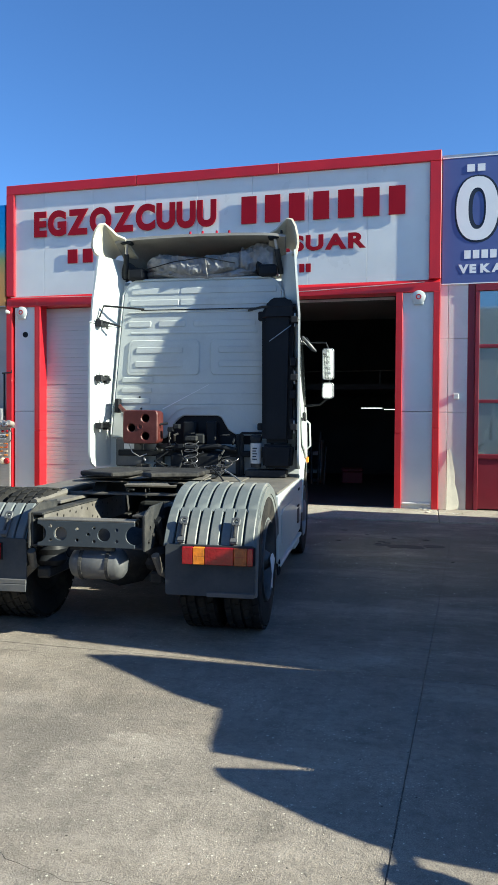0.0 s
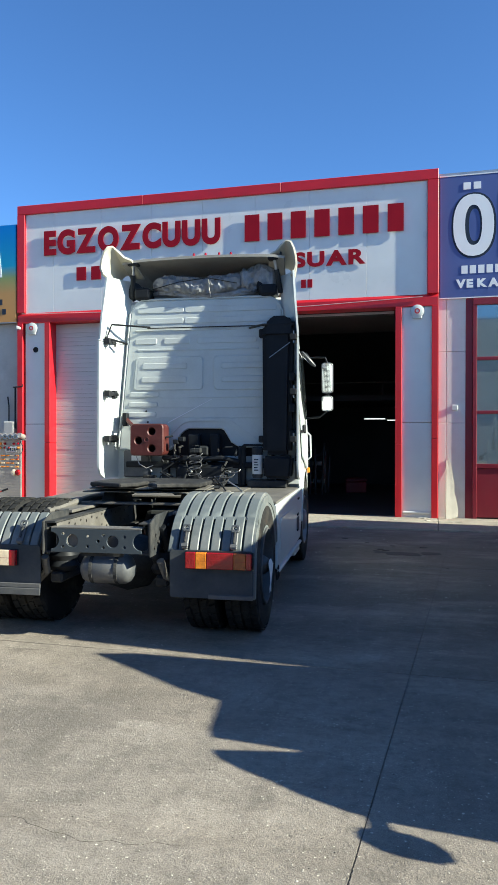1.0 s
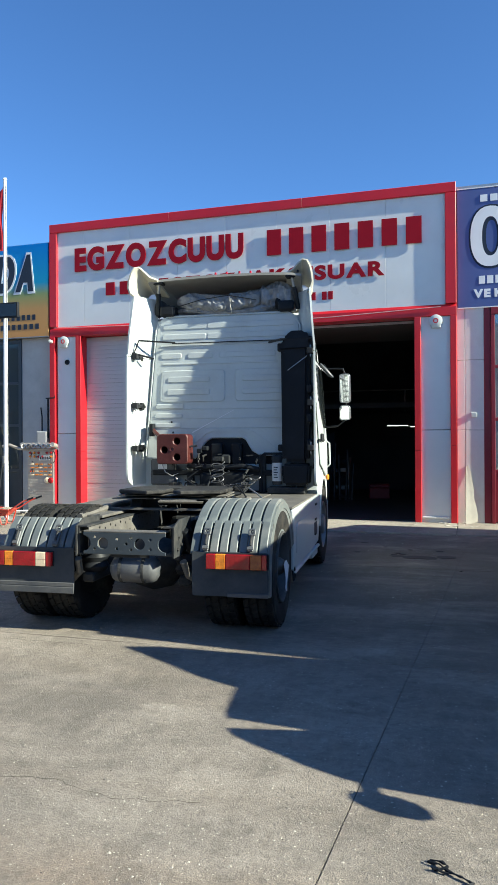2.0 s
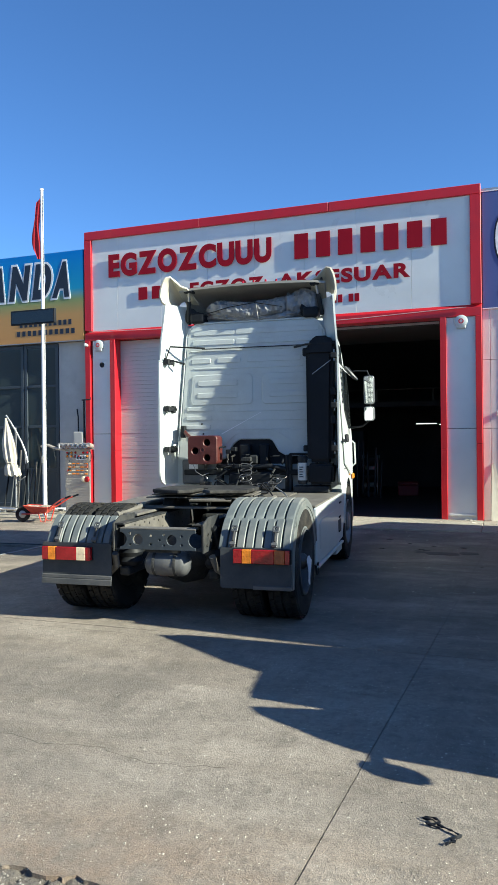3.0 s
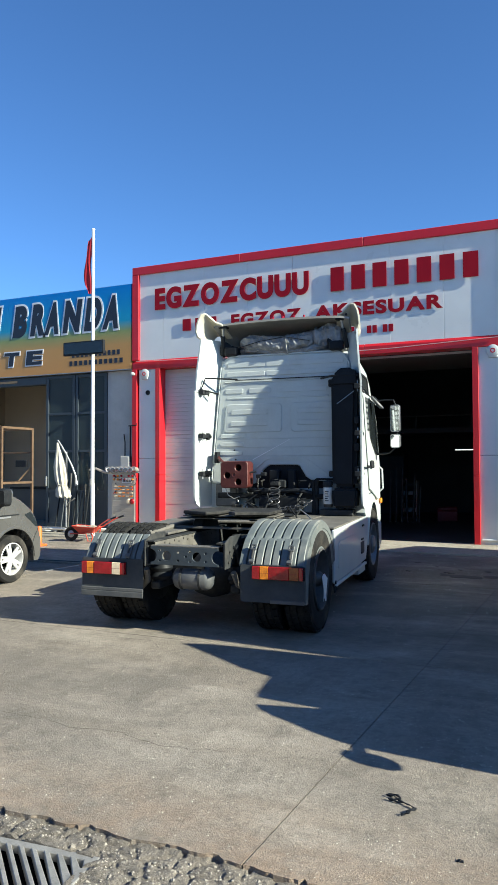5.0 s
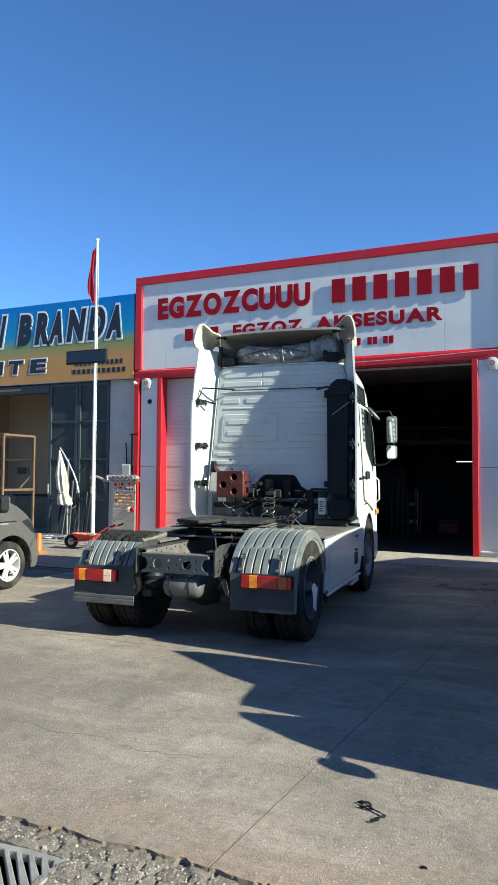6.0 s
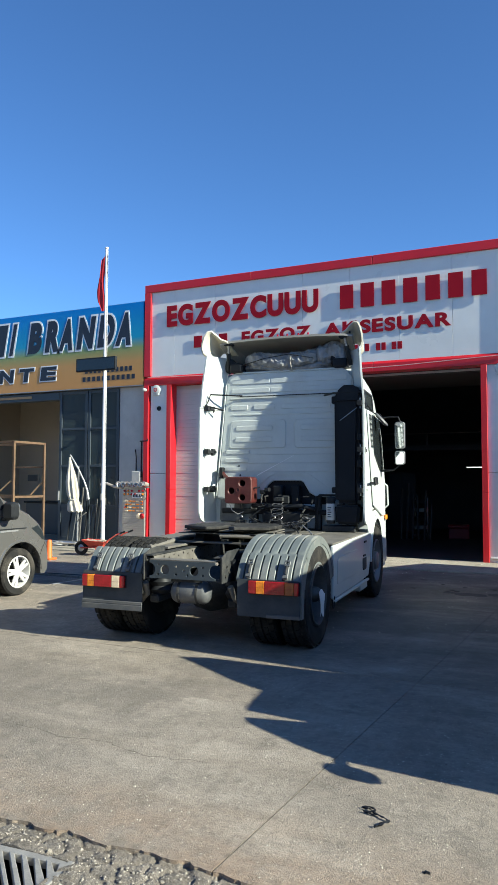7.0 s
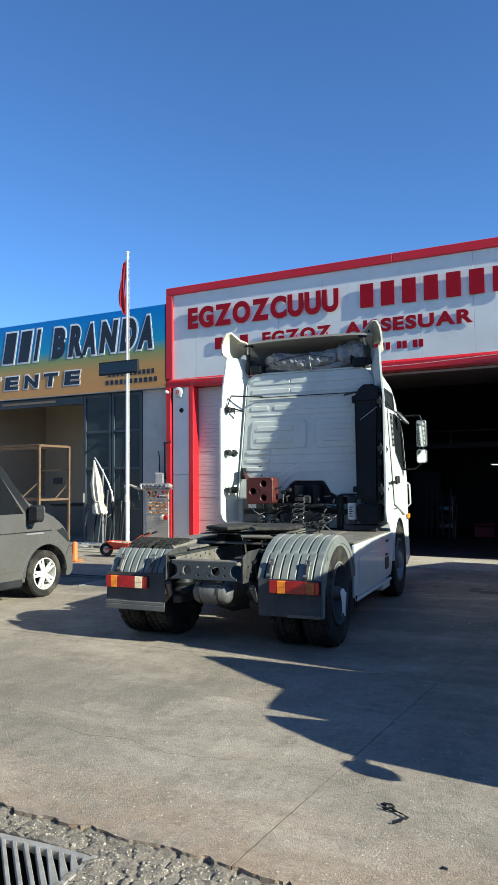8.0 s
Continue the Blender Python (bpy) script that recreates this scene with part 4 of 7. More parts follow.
part("side_wall", box(8.9, 9.1, RY + 0.25, 24, 0, 6.4), BEIGE_WALL, east)
part("coping", box(0.885, 9.0, RY - 0.02, RY + 0.4, 6.385, 6.43), ALU, east)
eboard = thing("blue_sign_board", label="blue printed sign board with white letters", category="sign")
part("board", box(0.9, 5.2, RY - 0.03, RY + 0.045, 4.12, 6.36, 0.006), BLUE_SIGN, eboard)
part("edge", box(0.895, 5.2, RY - 0.035, RY + 0.04, 6.362, 6.38), WHITE_VINYL, eboard)
part("edge", box(0.895, 5.2, RY - 0.035, RY + 0.04, 4.1, 4.118), WHITE_VINYL, eboard)


def oval(cx, cz, rx, rz, n=28, p=2.3):
    return [(cx + rx * abs(math.cos(a)) ** (2 / p) * (1 if math.cos(a) > 0 else -1), cz + rz * abs(math.sin(a)) ** (2 / p) * (1 if math.sin(a) > 0 else -1)) for a in (2 * math.pi * k / n for k in range(n))]


ry = RY - 0.03
part("shade", prism(oval(1.505, 5.435, 0.395, 0.605), "y", ry - 0.004, ry, [oval(1.52, 5.44, 0.1, 0.3)]), NAVY_VINYL, eboard)
part("letter", prism(oval(1.5, 5.44, 0.36, 0.57), "y", ry - 0.009, ry - 0.005, [oval(1.5, 5.44, 0.15, 0.37)]), WHITE_VINYL, eboard)
part("letter_edge", box(2.0, 2.16, ry - 0.009, ry, 4.87, 6.01), WHITE_VINYL, eboard)
for x in (1.32, 1.5):
    part("dot", box(x, x + 0.13, ry - 0.009, ry, 6.1, 6.23), WHITE_VINYL, eboard)
bars(eboard, 8, 1.27, 2.45, 4.55, 0.15, ry, 0.006, WHITE_VINYL, 0.25)
word(eboard, "VE KA", 1.19, 1.95, 4.29, 0.16, ry, 0.006, WHITE_VINYL, 0.06, 0.1)
win = thing("window_east", label="tall maroon steel window wall with grey panes", category="window", kind="structure")
part("jamb", box(1.372, 1.5, RY - 0.004, RY + 0.15, 0.02, 4.1, 0.008), MAROON, win)
part("head", box(1.5, 5.2, RY - 0.04, RY + 0.12, 3.97, 4.09, 0.006), MAROON, win)
for x in (1.5, 2.5, 3.5, 4.5):
    for z0, z1 in ((0.96, 1.04), (1.96, 2.02), (2.95, 3.01)):
        part("rail", box(x + 0.07, x + 0.93, RY - 0.03, RY + 0.06, z0, z1, 0.005), MAROON, win)
    part("stile", box(x, x + 0.07, RY - 0.035, RY + 0.08, 0.02, 3.97, 0.005), MAROON, win)
    part("stile", box(x + 0.93, x + 0.997, RY - 0.035, RY + 0.08, 0.02, 3.97, 0.005), MAROON, win)
    part("kick_panel", box(x + 0.07, x + 0.93, RY - 0.01, RY + 0.04, 0.05, 0.958, 0.006), MAROON, win)
    for z0, z1 in ((1.04, 1.96), (2.02, 2.95), (3.01, 3.97)):
        part("pane", box(x + 0.07, x + 0.93, RY + 0.01, RY + 0.018, z0, z1), SOLAR_PANE, win)
tagged(part("wall_east_back", box(0.95, 9, 19, 19.2, 0, 6.3), GREY_WALL), "back wall of the neighbouring unit", "wall", kind="structure")
tagged(part("ceiling_east", box(0.9, 9.1, RY + 0.26, 19.2, 6.3, 6.38), ROOFING), "roof of the neighbouring unit", "ceiling", kind="structure")
tagged(part("floor_east", box(0.9, 9.0, RY + 0.2, 19, -0.1, 0.02), HALL_FLOOR), "floor of the neighbouring unit", "floor", kind="structure")
offcut = thing("offcut_sheet", 0, 0, 0.025, 0, "pale cream offcut of sheet leaning on the beige wall", "sheet")
part("sheet", sheet([[(1.03 + 0.004 * z, RY - 0.14 + 0.12 * z, z), (1.03 + w * 0.5, RY - 0.115 + 0.1 * z, z), (1.03 + w, RY - 0.09 + 0.08 * z, z + 0.03)] for z, w in ((0.0, 0.21), (0.12, 0.22), (0.3, 0.19), (0.45, 0.15), (0.6, 0.15), (0.78, 0.12), (0.95, 0.09), (1.08, 0.04))], 0.006), CANVAS, offcut)
litter = random.Random(17)
for k in range(9):
    sx, sy = litter.uniform(0.1, 1.3), litter.uniform(13.6, 14.2)
    ob = part("paper_scrap", sheet([[(-0.05, -0.03, 0.0), (0.0, -0.035, 0.015), (0.05, -0.02, 0.003)], [(-0.045, 0.03, 0.01), (0.01, 0.025, 0.02), (0.06, 0.035, 0.0)]], 0.002), CANVAS)
    ob.matrix_world = pose(sx, sy, 0.027, 0, 0, litter.uniform(0, 360)) @ Matrix.Scale(litter.uniform(0.5, 1.1), 4)
    tagged(ob, "crumpled pale paper scrap on the apron", "litter", "scraps at the foot of the pier")
sock = thing("wall_socket", 1.18, RY, 2.08, 0, "small white square outlet box on the beige wall", "outlet box")
part("case", box(-0.05, 0.05, -0.03, 0, -0.05, 0.05, 0.008), WHITE_PAINT, sock)

# ---- the awning maker's unit to the left ----
WY = 14.4
west = thing("wall_west", label="grey plastered wall of the awning workshop", category="wall", kind="structure")
part("pier", box(-8.72, -7.925, WY, WY + 0.25, 0.02, 3.99, 0.004), GREY_WALL, west)
part("upper_wall", box(-24, -7.925, WY + 0.02, WY + 0.25, 4.0, 6.1), GREY_WALL, west)
part("far_pier", box(-24, -15.0, WY, WY + 0.25, 0.02, 3.99), GREY_WALL, west)
part("coping", box(-24, -7.925, WY - 0.05, WY + 0.3, 6.125, 6.14), ALU, west)
banner = thing("printed_banner", label="printed banner running from blue to ochre with navy lettering", category="banner")
part("sheet", box(-17.0, -7.985, WY - 0.06, WY + 0.12, 4.02, 6.12, 0.005), BANNER, banner)
part("edge_strip", box(-17.0, -7.985, WY - 0.068, WY + 0.01, 4.0, 4.018), ALU, banner)
by = WY - 0.06
banner.matrix_world = pose(0.035, -0.06, -0.008)


def fat_letter(ch, x0, x1, z0, h, slant, weight, rim):
    """One banner letter with its pale outline, filling the given box."""
    for grow, off, d, m, name in ((rim, 0.0, 0.006, WHITE_VINYL, "letter_outline"), (0.0, 0.0065, 0.005, NAVY_VINYL, "letter")):
        bm, w = glyph(ch, d, weight + grow * 0.9)
        za, zb = min(v.co.z for v in bm.verts), max(v.co.z for v in bm.verts)
        a, wid, c, hh = x0 - grow, x1 - x0 - slant * h + 2 * grow, z0 - grow, h + 2 * grow
        for v in bm.verts:
            z = (v.co.z - za) / (zb - za) * hh
            v.co = Vector((a + v.co.x / w * wid + slant * (z - grow), by - off, c + z))
        out = bmesh.ops.extrude_face_region(bm, geom=bm.faces[:])
        bmesh.ops.translate(bm, verts=[g for g in out["geom"] if isinstance(g, bmesh.types.BMVert)], vec=(0, -d, 0))
        bmesh.ops.recalc_face_normals(bm, faces=bm.faces)
        part(name, bm, m, banner)


for ch, x0, x1 in (("B", -11.72, -11.16), ("R", -11.13, -10.54), ("A", -10.66, -10.09), ("N", -10.07, -9.44), ("D", -9.4, -8.8), ("A", -8.84, -8.25)):
    fat_letter(ch, x0, x1, 5.05, 0.84, 0.14, 0.065, 0.05)
for x0, x1 in ((-13.56, -13.0), (-12.97, -12.42), (-12.38, -12.1)):
    for grow, y0, m, name in ((0.05, by - 0.006, WHITE_VINYL, "bar_outline"), (0.0, by - 0.012, NAVY_VINYL, "bar")):
        part(name, prism([(x0 - grow, 5.05 - grow), (x1 - 0.16 + grow, 5.05 - grow), (x1 + grow, 5.92 + grow), (x0 + 0.16 - grow, 5.92 + grow)], "y", y0, y0 + 0.0055, (), 0.0), m, banner)
for ch, x0, x1 in (("T", -14.98, -14.42), ("E", -14.25, -13.7), ("N", -13.5, -12.96), ("T", -12.8, -12.26), ("E", -12.04, -11.48)):
    fat_letter(ch, x0 + 0.77, x1 + 0.78, 4.29, 0.37, 0.12, 0.05, 0.03)
bars(banner, 11, -9.8, -8.29, 4.4, 0.12, by, 0.005, NAVY_VINYL, 0.4)
bars(banner, 11, -9.88, -8.2, 4.19, 0.12, by, 0.005, NAVY_VINYL, 0.4)
gates = thing("door_west", label="dark blue-grey steel and glass workshop doors, folded open", category="door", kind="structure")
for x0, x1 in ((-10.64, -9.72), (-9.7, -8.73)):
    part("stile", box(x0, x0 + 0.08, WY - 0.02, WY + 0.06, 0.03, 3.97, 0.005), BLUE_GREY, gates)
    part("stile", box(x1 - 0.08, x1, WY - 0.02, WY + 0.06, 0.03, 3.97, 0.005), BLUE_GREY, gates)
    for z0, z1 in ((0.03, 0.15), (0.92, 1.0), (1.97, 2.03), (2.94, 3.0), (3.89, 3.97)):
        part("rail", box(x0 + 0.08, x1 - 0.08, WY - 0.015, WY + 0.05, z0, z1, 0.004), BLUE_GREY, gates)
    part("kick_panel", box(x0 + 0.08, x1 - 0.08, WY + 0.005, WY + 0.03, 0.15, 0.92), BLUE_GREY, gates)
    for z0, z1 in ((1.0, 1.97), (2.03, 2.94), (3.0, 3.89)):
        part("pane", box(x0 + 0.08, x1 - 0.08, WY + 0.012, WY + 0.02, z0, z1), PANE, gates)
    part("handle", box(x0 + 0.02, x0 + 0.05, WY - 0.07, WY - 0.02, 1.1, 1.35, 0.006), ALU, gates)
part("lintel", box(-15.0, -10.65, WY - 0.02, WY + 0.2, 3.76, 3.97, 0.01), BLUE_GREY, gates)
part("track_lamp", box(-13.6, -11.6, WY - 0.05, WY - 0.022, 3.84, 3.9, 0.006), WOOD, gates)
tagged(part("floor_bay", box(-15, -7.95, WY + 0.26, 20.5, -0.1, 0.02), APRON), "pale concrete floor of the awning workshop", "floor", kind="structure")
tagged(part("wall_bay_back", box(-15, -8.0, 17.6, 17.8, 0, 6.1), BAY_WALL), "smooth beige inner wall of the awning workshop", "wall", kind="structure")
tagged(part("wall_bay_left", box(-15.2, -15, WY + 0.25, 17.8, 0, 6.1), BAY_WALL), "beige side wall of the awning workshop", "wall", kind="structure")
tagged(part("wall_bay_right", box(-8.1, -7.93, WY + 0.26, 17.8, 0, 6.1), BAY_WALL), "beige side wall of the awning workshop", "wall", kind="structure")
tagged(part("ceiling_bay", box(-24, -7.93, WY + 0.26, 17.8, 6.0, 6.1), ROOFING), "roof of the awning workshop", "ceiling", kind="structure")
counter = thing("work_counter", -11.2, 16.6, 0.02, 0, "long dark counter inside the awning workshop", "counter")
part("body", box(-2.2, 1.6, -0.4, 0.4, 0, 0.92, 0.01), BLUE_GREY, counter)
part("top", box(-2.25, 1.65, -0.45, 0.45, 0.922, 0.97, 0.008), BLACK, counter)
meter = thing("meter_box", -8.13, WY, 1.7, 0, "grey electricity meter box on the wall", "meter box")
part("case", box(-0.13, 0.13, -0.12, 0, -0.18, 0.16, 0.01), GREY_WALL, meter)
part("door", box(-0.11, 0.11, -0.132, -0.122, -0.16, 0.14, 0.004), GREY_WALL, meter)
part("conduit", tube([(-0.04, -0.05, 0.16), (-0.04, -0.05, 0.5), (-0.07, -0.05, 0.7)], 0.015, 6), BLACK, meter)
lever = thing("door_bolt", -7.98, WY - 0.1, 2.6, 0, "black conduit and bracket beside the red post", "bracket")
part("pipe", tube([(0, 0, -0.9), (0, 0, 0.0)], 0.02, 6), BLACK, lever)
part("arm", tube([(-0.05, 0, 0.0), (0.25, -0.12, 0.0), (0.25, -0.12, 0.05)], 0.015, 6), BLACK, lever)

# ---- the tractor unit ----
TRUCK_AT = (-1.628, 6.125, 0.0, 4.42)
truck = thing("tractor_truck", *TRUCK_AT, "white road tractor with grey ribbed mudguards and dusty chassis", "truck")
TW = 0.5        # tyre radius


def tyre_mesh(w=0.25, r=TW, rim=0.29):
    h = w / 2
    prof = [(rim, -h * 0.8), (rim + 0.03, -h * 0.95), (r - 0.09, -h * 1.04), (r - 0.03, -h), (r - 0.012, -h * 0.86)]
    grooves = []
    for c in (-0.45, 0.0, 0.45):
        g = c * h * 1.5
        grooves += [(r - 0.002, g - 0.013), (r - 0.014, g - 0.008), (r - 0.014, g + 0.008), (r - 0.002, g + 0.013)]
    prof += grooves + [(a, -b) for a, b in reversed(prof)]
    return lathe(prof, "x", 40, True)


def tread_mesh(w=0.25, r=TW):
    """Rows of tread blocks round the tyre."""
    bm = bmesh.new()
    h = w / 2
    n = 34
    for row, c in enumerate((-0.78, -0.26, 0.26, 0.78)):
        for k in range(n):
            a = 2 * math.pi * (k + 0.5 * (row % 2)) / n
            m = Matrix.Rotation(a, 4, "X")
            x0, x1 = c * h - h * 0.17, c * h + h * 0.17
            d = math.pi * r / n * 0.78
            v = [bm.verts.new(m @ Vector((x, y + (0.008 if x == x1 else -0.008), z))) for z in (r - 0.008, r + 0.006) for y in (-d, d) for x in (x0, x1)]
            for q in ((4, 5, 7, 6), (0, 1, 5, 4), (2, 6, 7, 3), (0, 4, 6, 2), (1, 3, 7, 5)):
                bm.faces.new([v[i] for i in q])
    bmesh.ops.recalc_face_normals(bm, faces=bm.faces)
    return bm


def rim_mesh(s, side):
    """A steel truck rim, its dish open to the side s."""
    p = [(0.3, -0.1), (0.3, 0.12), (0.285, 0.125), (0.275, 0.1), (0.25, 0.04), (0.235, 0.03), (0.2, 0.045), (0.14, 0.05), (0.13, 0.06), (0.125, 0.12), (0.1, 0.135), (0.03, 0.14), (0.0, 0.14), (0.0, -0.1)]
    if s < 0:
        p = [(0.3, 0.12), (0.3, -0.13), (0.287, -0.135), (0.272, -0.1), (0.262, 0.03), (0.235, 0.06), (0.15, 0.075), (0.12, 0.07), (0.0, 0.07), (0.0, 0.12)]
    return lathe([(r, side * a * (-1 if s < 0 else 1)) for r, a in p], "x", 32)


first = {}


def wheel(u, v, s, dish, name="wheel", rim=STEEL_RIM):
    w = new(name)
    w.parent = truck
    w.matrix_basis = pose(u, v, TW)
    if "tyre" not in first:
        first["tyre"] = part("tyre", tyre_mesh(), RUBBER, w, smooth=True)
        first["tread"] = part("tread", tread_mesh(), TREAD, first["tyre"])
    else:
        t = again("tyre", first["tyre"], w)
        again("tread", first["tread"], t)
    key = ("rim", s, dish, rim.name)
    if key not in first:
        first[key] = part("rim", rim_mesh(dish, s), rim, w, smooth=True)
    else:
        again("rim", first[key], w)
    if name == "front_wheel" or dish < 0:
        for k in range(8):
            a = 2 * math.pi * (k + 0.5) / 8
            if "hole" not in first:
                first["hole"] = part("hand_hole", lathe([(0.0, -0.02), (0.03, -0.02), (0.03, 0.02), (0.0, 0.02)], "x", 12), BLACK, w)
                ob = first["hole"]
            else:
                ob = again("hand_hole", first["hole"], w)
            ob.matrix_basis = pose(s * (0.046 if dish > 0 else -0.062), 0.205 * math.cos(a), 0.205 * math.sin(a))
    for k in range(10):
        a = 2 * math.pi * k / 10
        if "nut" not in first:
            first["nut"] = part("wheel_nut", lathe([(0.0, -0.02), (0.016, -0.02), (0.016, 0.015), (0.0, 0.02)], "x", 6), ALU, w)
            ob = first["nut"]
        else:
            ob = again("wheel_nut", first["nut"], w)
        ob.matrix_basis = pose(s * (0.06 if dish > 0 else -0.06), 0.165 * math.cos(a), 0.165 * math.sin(a))
    return w


for s in (-1, 1):
    wheel(s * 1.015, 0, s, -1, "rear_wheel", WORN_RIM)
    wheel(s * 0.7, 0, s, 1, "rear_wheel", DARK_IRON)
    wheel(s * 1.0, 3.25, s, 1, "front_wheel")
# hub reaching out of the right dual wheel, and a paper tag on it
for s in (-1, 1):
    hub = part("hub", lathe([(0.0, 1.16 * s), (0.05, 1.155 * s), (0.075, 1.12 * s), (0.08, 1.02 * s), (0.13, 1.0 * s), (0.13, 0.9 * s), (0.0, 0.9 * s)], "x", 20), GREASE, truck, "dark greasy wheel hub", True)
    hub.matrix_basis = pose(0, 0, TW)

part("paper_tag", sheet([[(1.165 + 0.012 * math.sin(3 * f + 2 * g), -0.09 + 0.19 * g + 0.04 * f, 0.53 - 0.24 * f + 0.03 * math.sin(5 * g)) for g in (0, 0.2, 0.4, 0.6, 0.8, 1)] for f in (0, 0.25, 0.5, 0.75, 1)], 0.002), WHITE_VINYL, truck, "creased white paper tag on the hub")

# axle, frame
part("rear_axle", lathe([(0.0, -0.62), (0.09, -0.6), (0.09, -0.25), (0.2, -0.16), (0.24, 0.0), (0.2, 0.16), (0.09, 0.25), (0.09, 0.6), (0.0, 0.62)], "x", 20), CHASSIS, truck, smooth=True).matrix_basis = pose(0, 0, TW)
for s in (-1, 1):
    u = 0.36 * s
    prof = [(u + 0.04 * s, 0.67), (u - 0.04 * s, 0.67), (u - 0.04 * s, 0.682), (u + 0.028 * s, 0.682), (u + 0.028 * s, 0.888), (u - 0.04 * s, 0.888), (u - 0.04 * s, 0.9), (u + 0.04 * s, 0.9)]
    part("chassis_rail", prism(prof, "y", -0.72, 4.3), CHASSIS, truck, "dusty grey chassis rail")
    part("rail_end_plate", prism([(-0.74, 0.66), (-0.55, 0.66), (-0.46, 0.75), (-0.3, 0.9), (-0.3, 0.95), (-0.6, 0.95), (-0.74, 0.9)], "x", u + 0.042 * s, u + 0.056 * s, [ring_pts(-0.62, 0.8, 0.018, 10), ring_pts(-0.52, 0.84, 0.014, 10)], 0.002), CHASSIS, truck)
    for k in range(5):
        part("bolt", lathe([(0.0, 0.0), (0.014, 0.0), (0.014, 0.012 * s), (0.0, 0.014 * s)], "x", 6), GREASE, truck).matrix_basis = pose(u + 0.056 * s, -0.66 + k * 0.085, 0.72 + 0.03 * k)
    # spring hanger and air bellows
    part("air_bellows", lathe([(0.0, 0.0), (0.1, 0.0), (0.12, 0.04), (0.1, 0.08), (0.12, 0.12), (0.1, 0.17), (0.0, 0.17)], "z", 18), BLACK, truck, smooth=True).matrix_basis = pose(0.42 * s, -0.36, 0.48)
    part("spring_arm", box(0.37 * s, 0.47 * s, -0.5, 0.9, 0.4, 0.48, 0.015), CHASSIS, truck)
    part("shock_absorber", tube([(0.5 * s, -0.3, 0.42), (0.42 * s, -0.5, 0.85)], 0.035, 10), BLACK, truck)
    part("rear_bracket", tube([(0.45 * s, -0.62, 0.62), (0.47 * s, -0.55, 0.5), (0.6 * s, -0.45, 0.4)], 0.03, 8), PLATE, truck)
CM = 0.765      # height of the cross member's middle
def bite(sx):
    """The half-round bite at one end of the cross member."""
    return [(sx * (0.345 - 0.062 * math.cos(a)), CM + 0.062 * math.sin(a)) for a in (math.pi * (k / 12 - 0.5) for k in range(13))]


outline = [(-0.345, CM - 0.085), (0.345, CM - 0.085)] + bite(1) + [(0.345, CM + 0.085), (-0.345, CM + 0.085)] + bite(-1)[::-1]
holes = [ring_pts(0.13, CM, 0.044), ring_pts(-0.18, CM, 0.046)] + [ring_pts(x, CM + z, 0.011, 10) for x, z in ((-0.06, 0.035), (-0.06, -0.04), (0.02, 0.0), (0.06, 0.045), (0.06, -0.045), (-0.25, -0.045), (0.22, -0.04), (0.22, 0.035), (-0.25, 0.05))]
part("rear_crossmember", prism(outline, "y", -0.742, -0.728, holes, 0.002), BLUE_GREY, truck, "dark drilled rear cross member")
part("rail_strip", prism([(-0.7, 0.7), (0.95, 0.7), (0.95, 0.885), (-0.7, 0.885)], "x", -0.321, -0.317, [ring_pts(-0.6 + 0.11 * k, 0.75 + 0.09 * q + 0.02 * (k % 2), 0.012, 8) for k in range(14) for q in range(2)]), PLATE, truck, "pale dusty drilled inner strip of the rail")
part("crossmember_flange", box(-0.345, 0.345, -0.74, -0.62, CM + 0.086, CM + 0.098, 0.003), PLATE, truck)
part("socket_lens", lathe([(0.0, -0.73), (0.045, -0.728), (0.045, -0.72), (0.0, -0.715)], "y", 16), PLATE, truck).matrix_basis = pose(-0.18, 0.012, CM)
tank = part("air_tank", lathe([(0.0, -0.205), (0.05, -0.2), (0.09, -0.175), (0.108, -0.14), (0.108, 0.14), (0.09, 0.175), (0.05, 0.2), (0.0, 0.205)], "x", 28), TANK, truck, "grey cylindrical air tank", True)
tank.matrix_basis = pose(0.05, -0.62, 0.55)
for x in (-0.1, 0.09):
    part("strap", lathe([(0.11, -0.012), (0.114, -0.012), (0.114, 0.012), (0.11, 0.012)], "x", 28, True), CHASSIS, tank).matrix_basis = pose(x, 0, 0)
part("tank_bracket", prism([(-0.13, 0.65), (0.19, 0.65), (0.19, 0.7), (0.08, 0.7), (0.07, 0.672), (-0.03, 0.672), (-0.04, 0.7), (-0.13, 0.7)], "y", -0.7, -0.68), CHASSIS, truck)
# fifth wheel
fw = part("fifth_wheel", prism([(-0.5, 0.05), (-0.16, -0.12), (-0.05, 0.0), (-0.045, 0.3), (0.045, 0.3), (0.05, 0.0), (0.16, -0.12), (0.5, 0.05), (0.5, 0.5), (0.35, 0.72), (-0.35, 0.72), (-0.5, 0.5)], "z", 1.09, 1.125, (), 0.008), DARK_IRON, truck, "black greased fifth wheel plate")
fw.matrix_basis = pose(0.02, 0.25, 0, 0, 0, 0)
for z0, dx, dv, seed in ((1.063, 0.03, 0.02, 3), (1.036, -0.02, -0.05, 5)):
    lip = random.Random(seed)
    ragged = [(-0.52 + 1.04 * k / 12 + dx, 0.32 + dv + lip.uniform(-0.05, 0.04)) for k in range(13)] + [(0.5, 0.9), (-0.5, 0.9)]
    part("slip_plate", prism(ragged, "z", z0, z0 + 0.01, (), 0.002), PLATE, truck, "pale dusty plate under the fifth wheel")
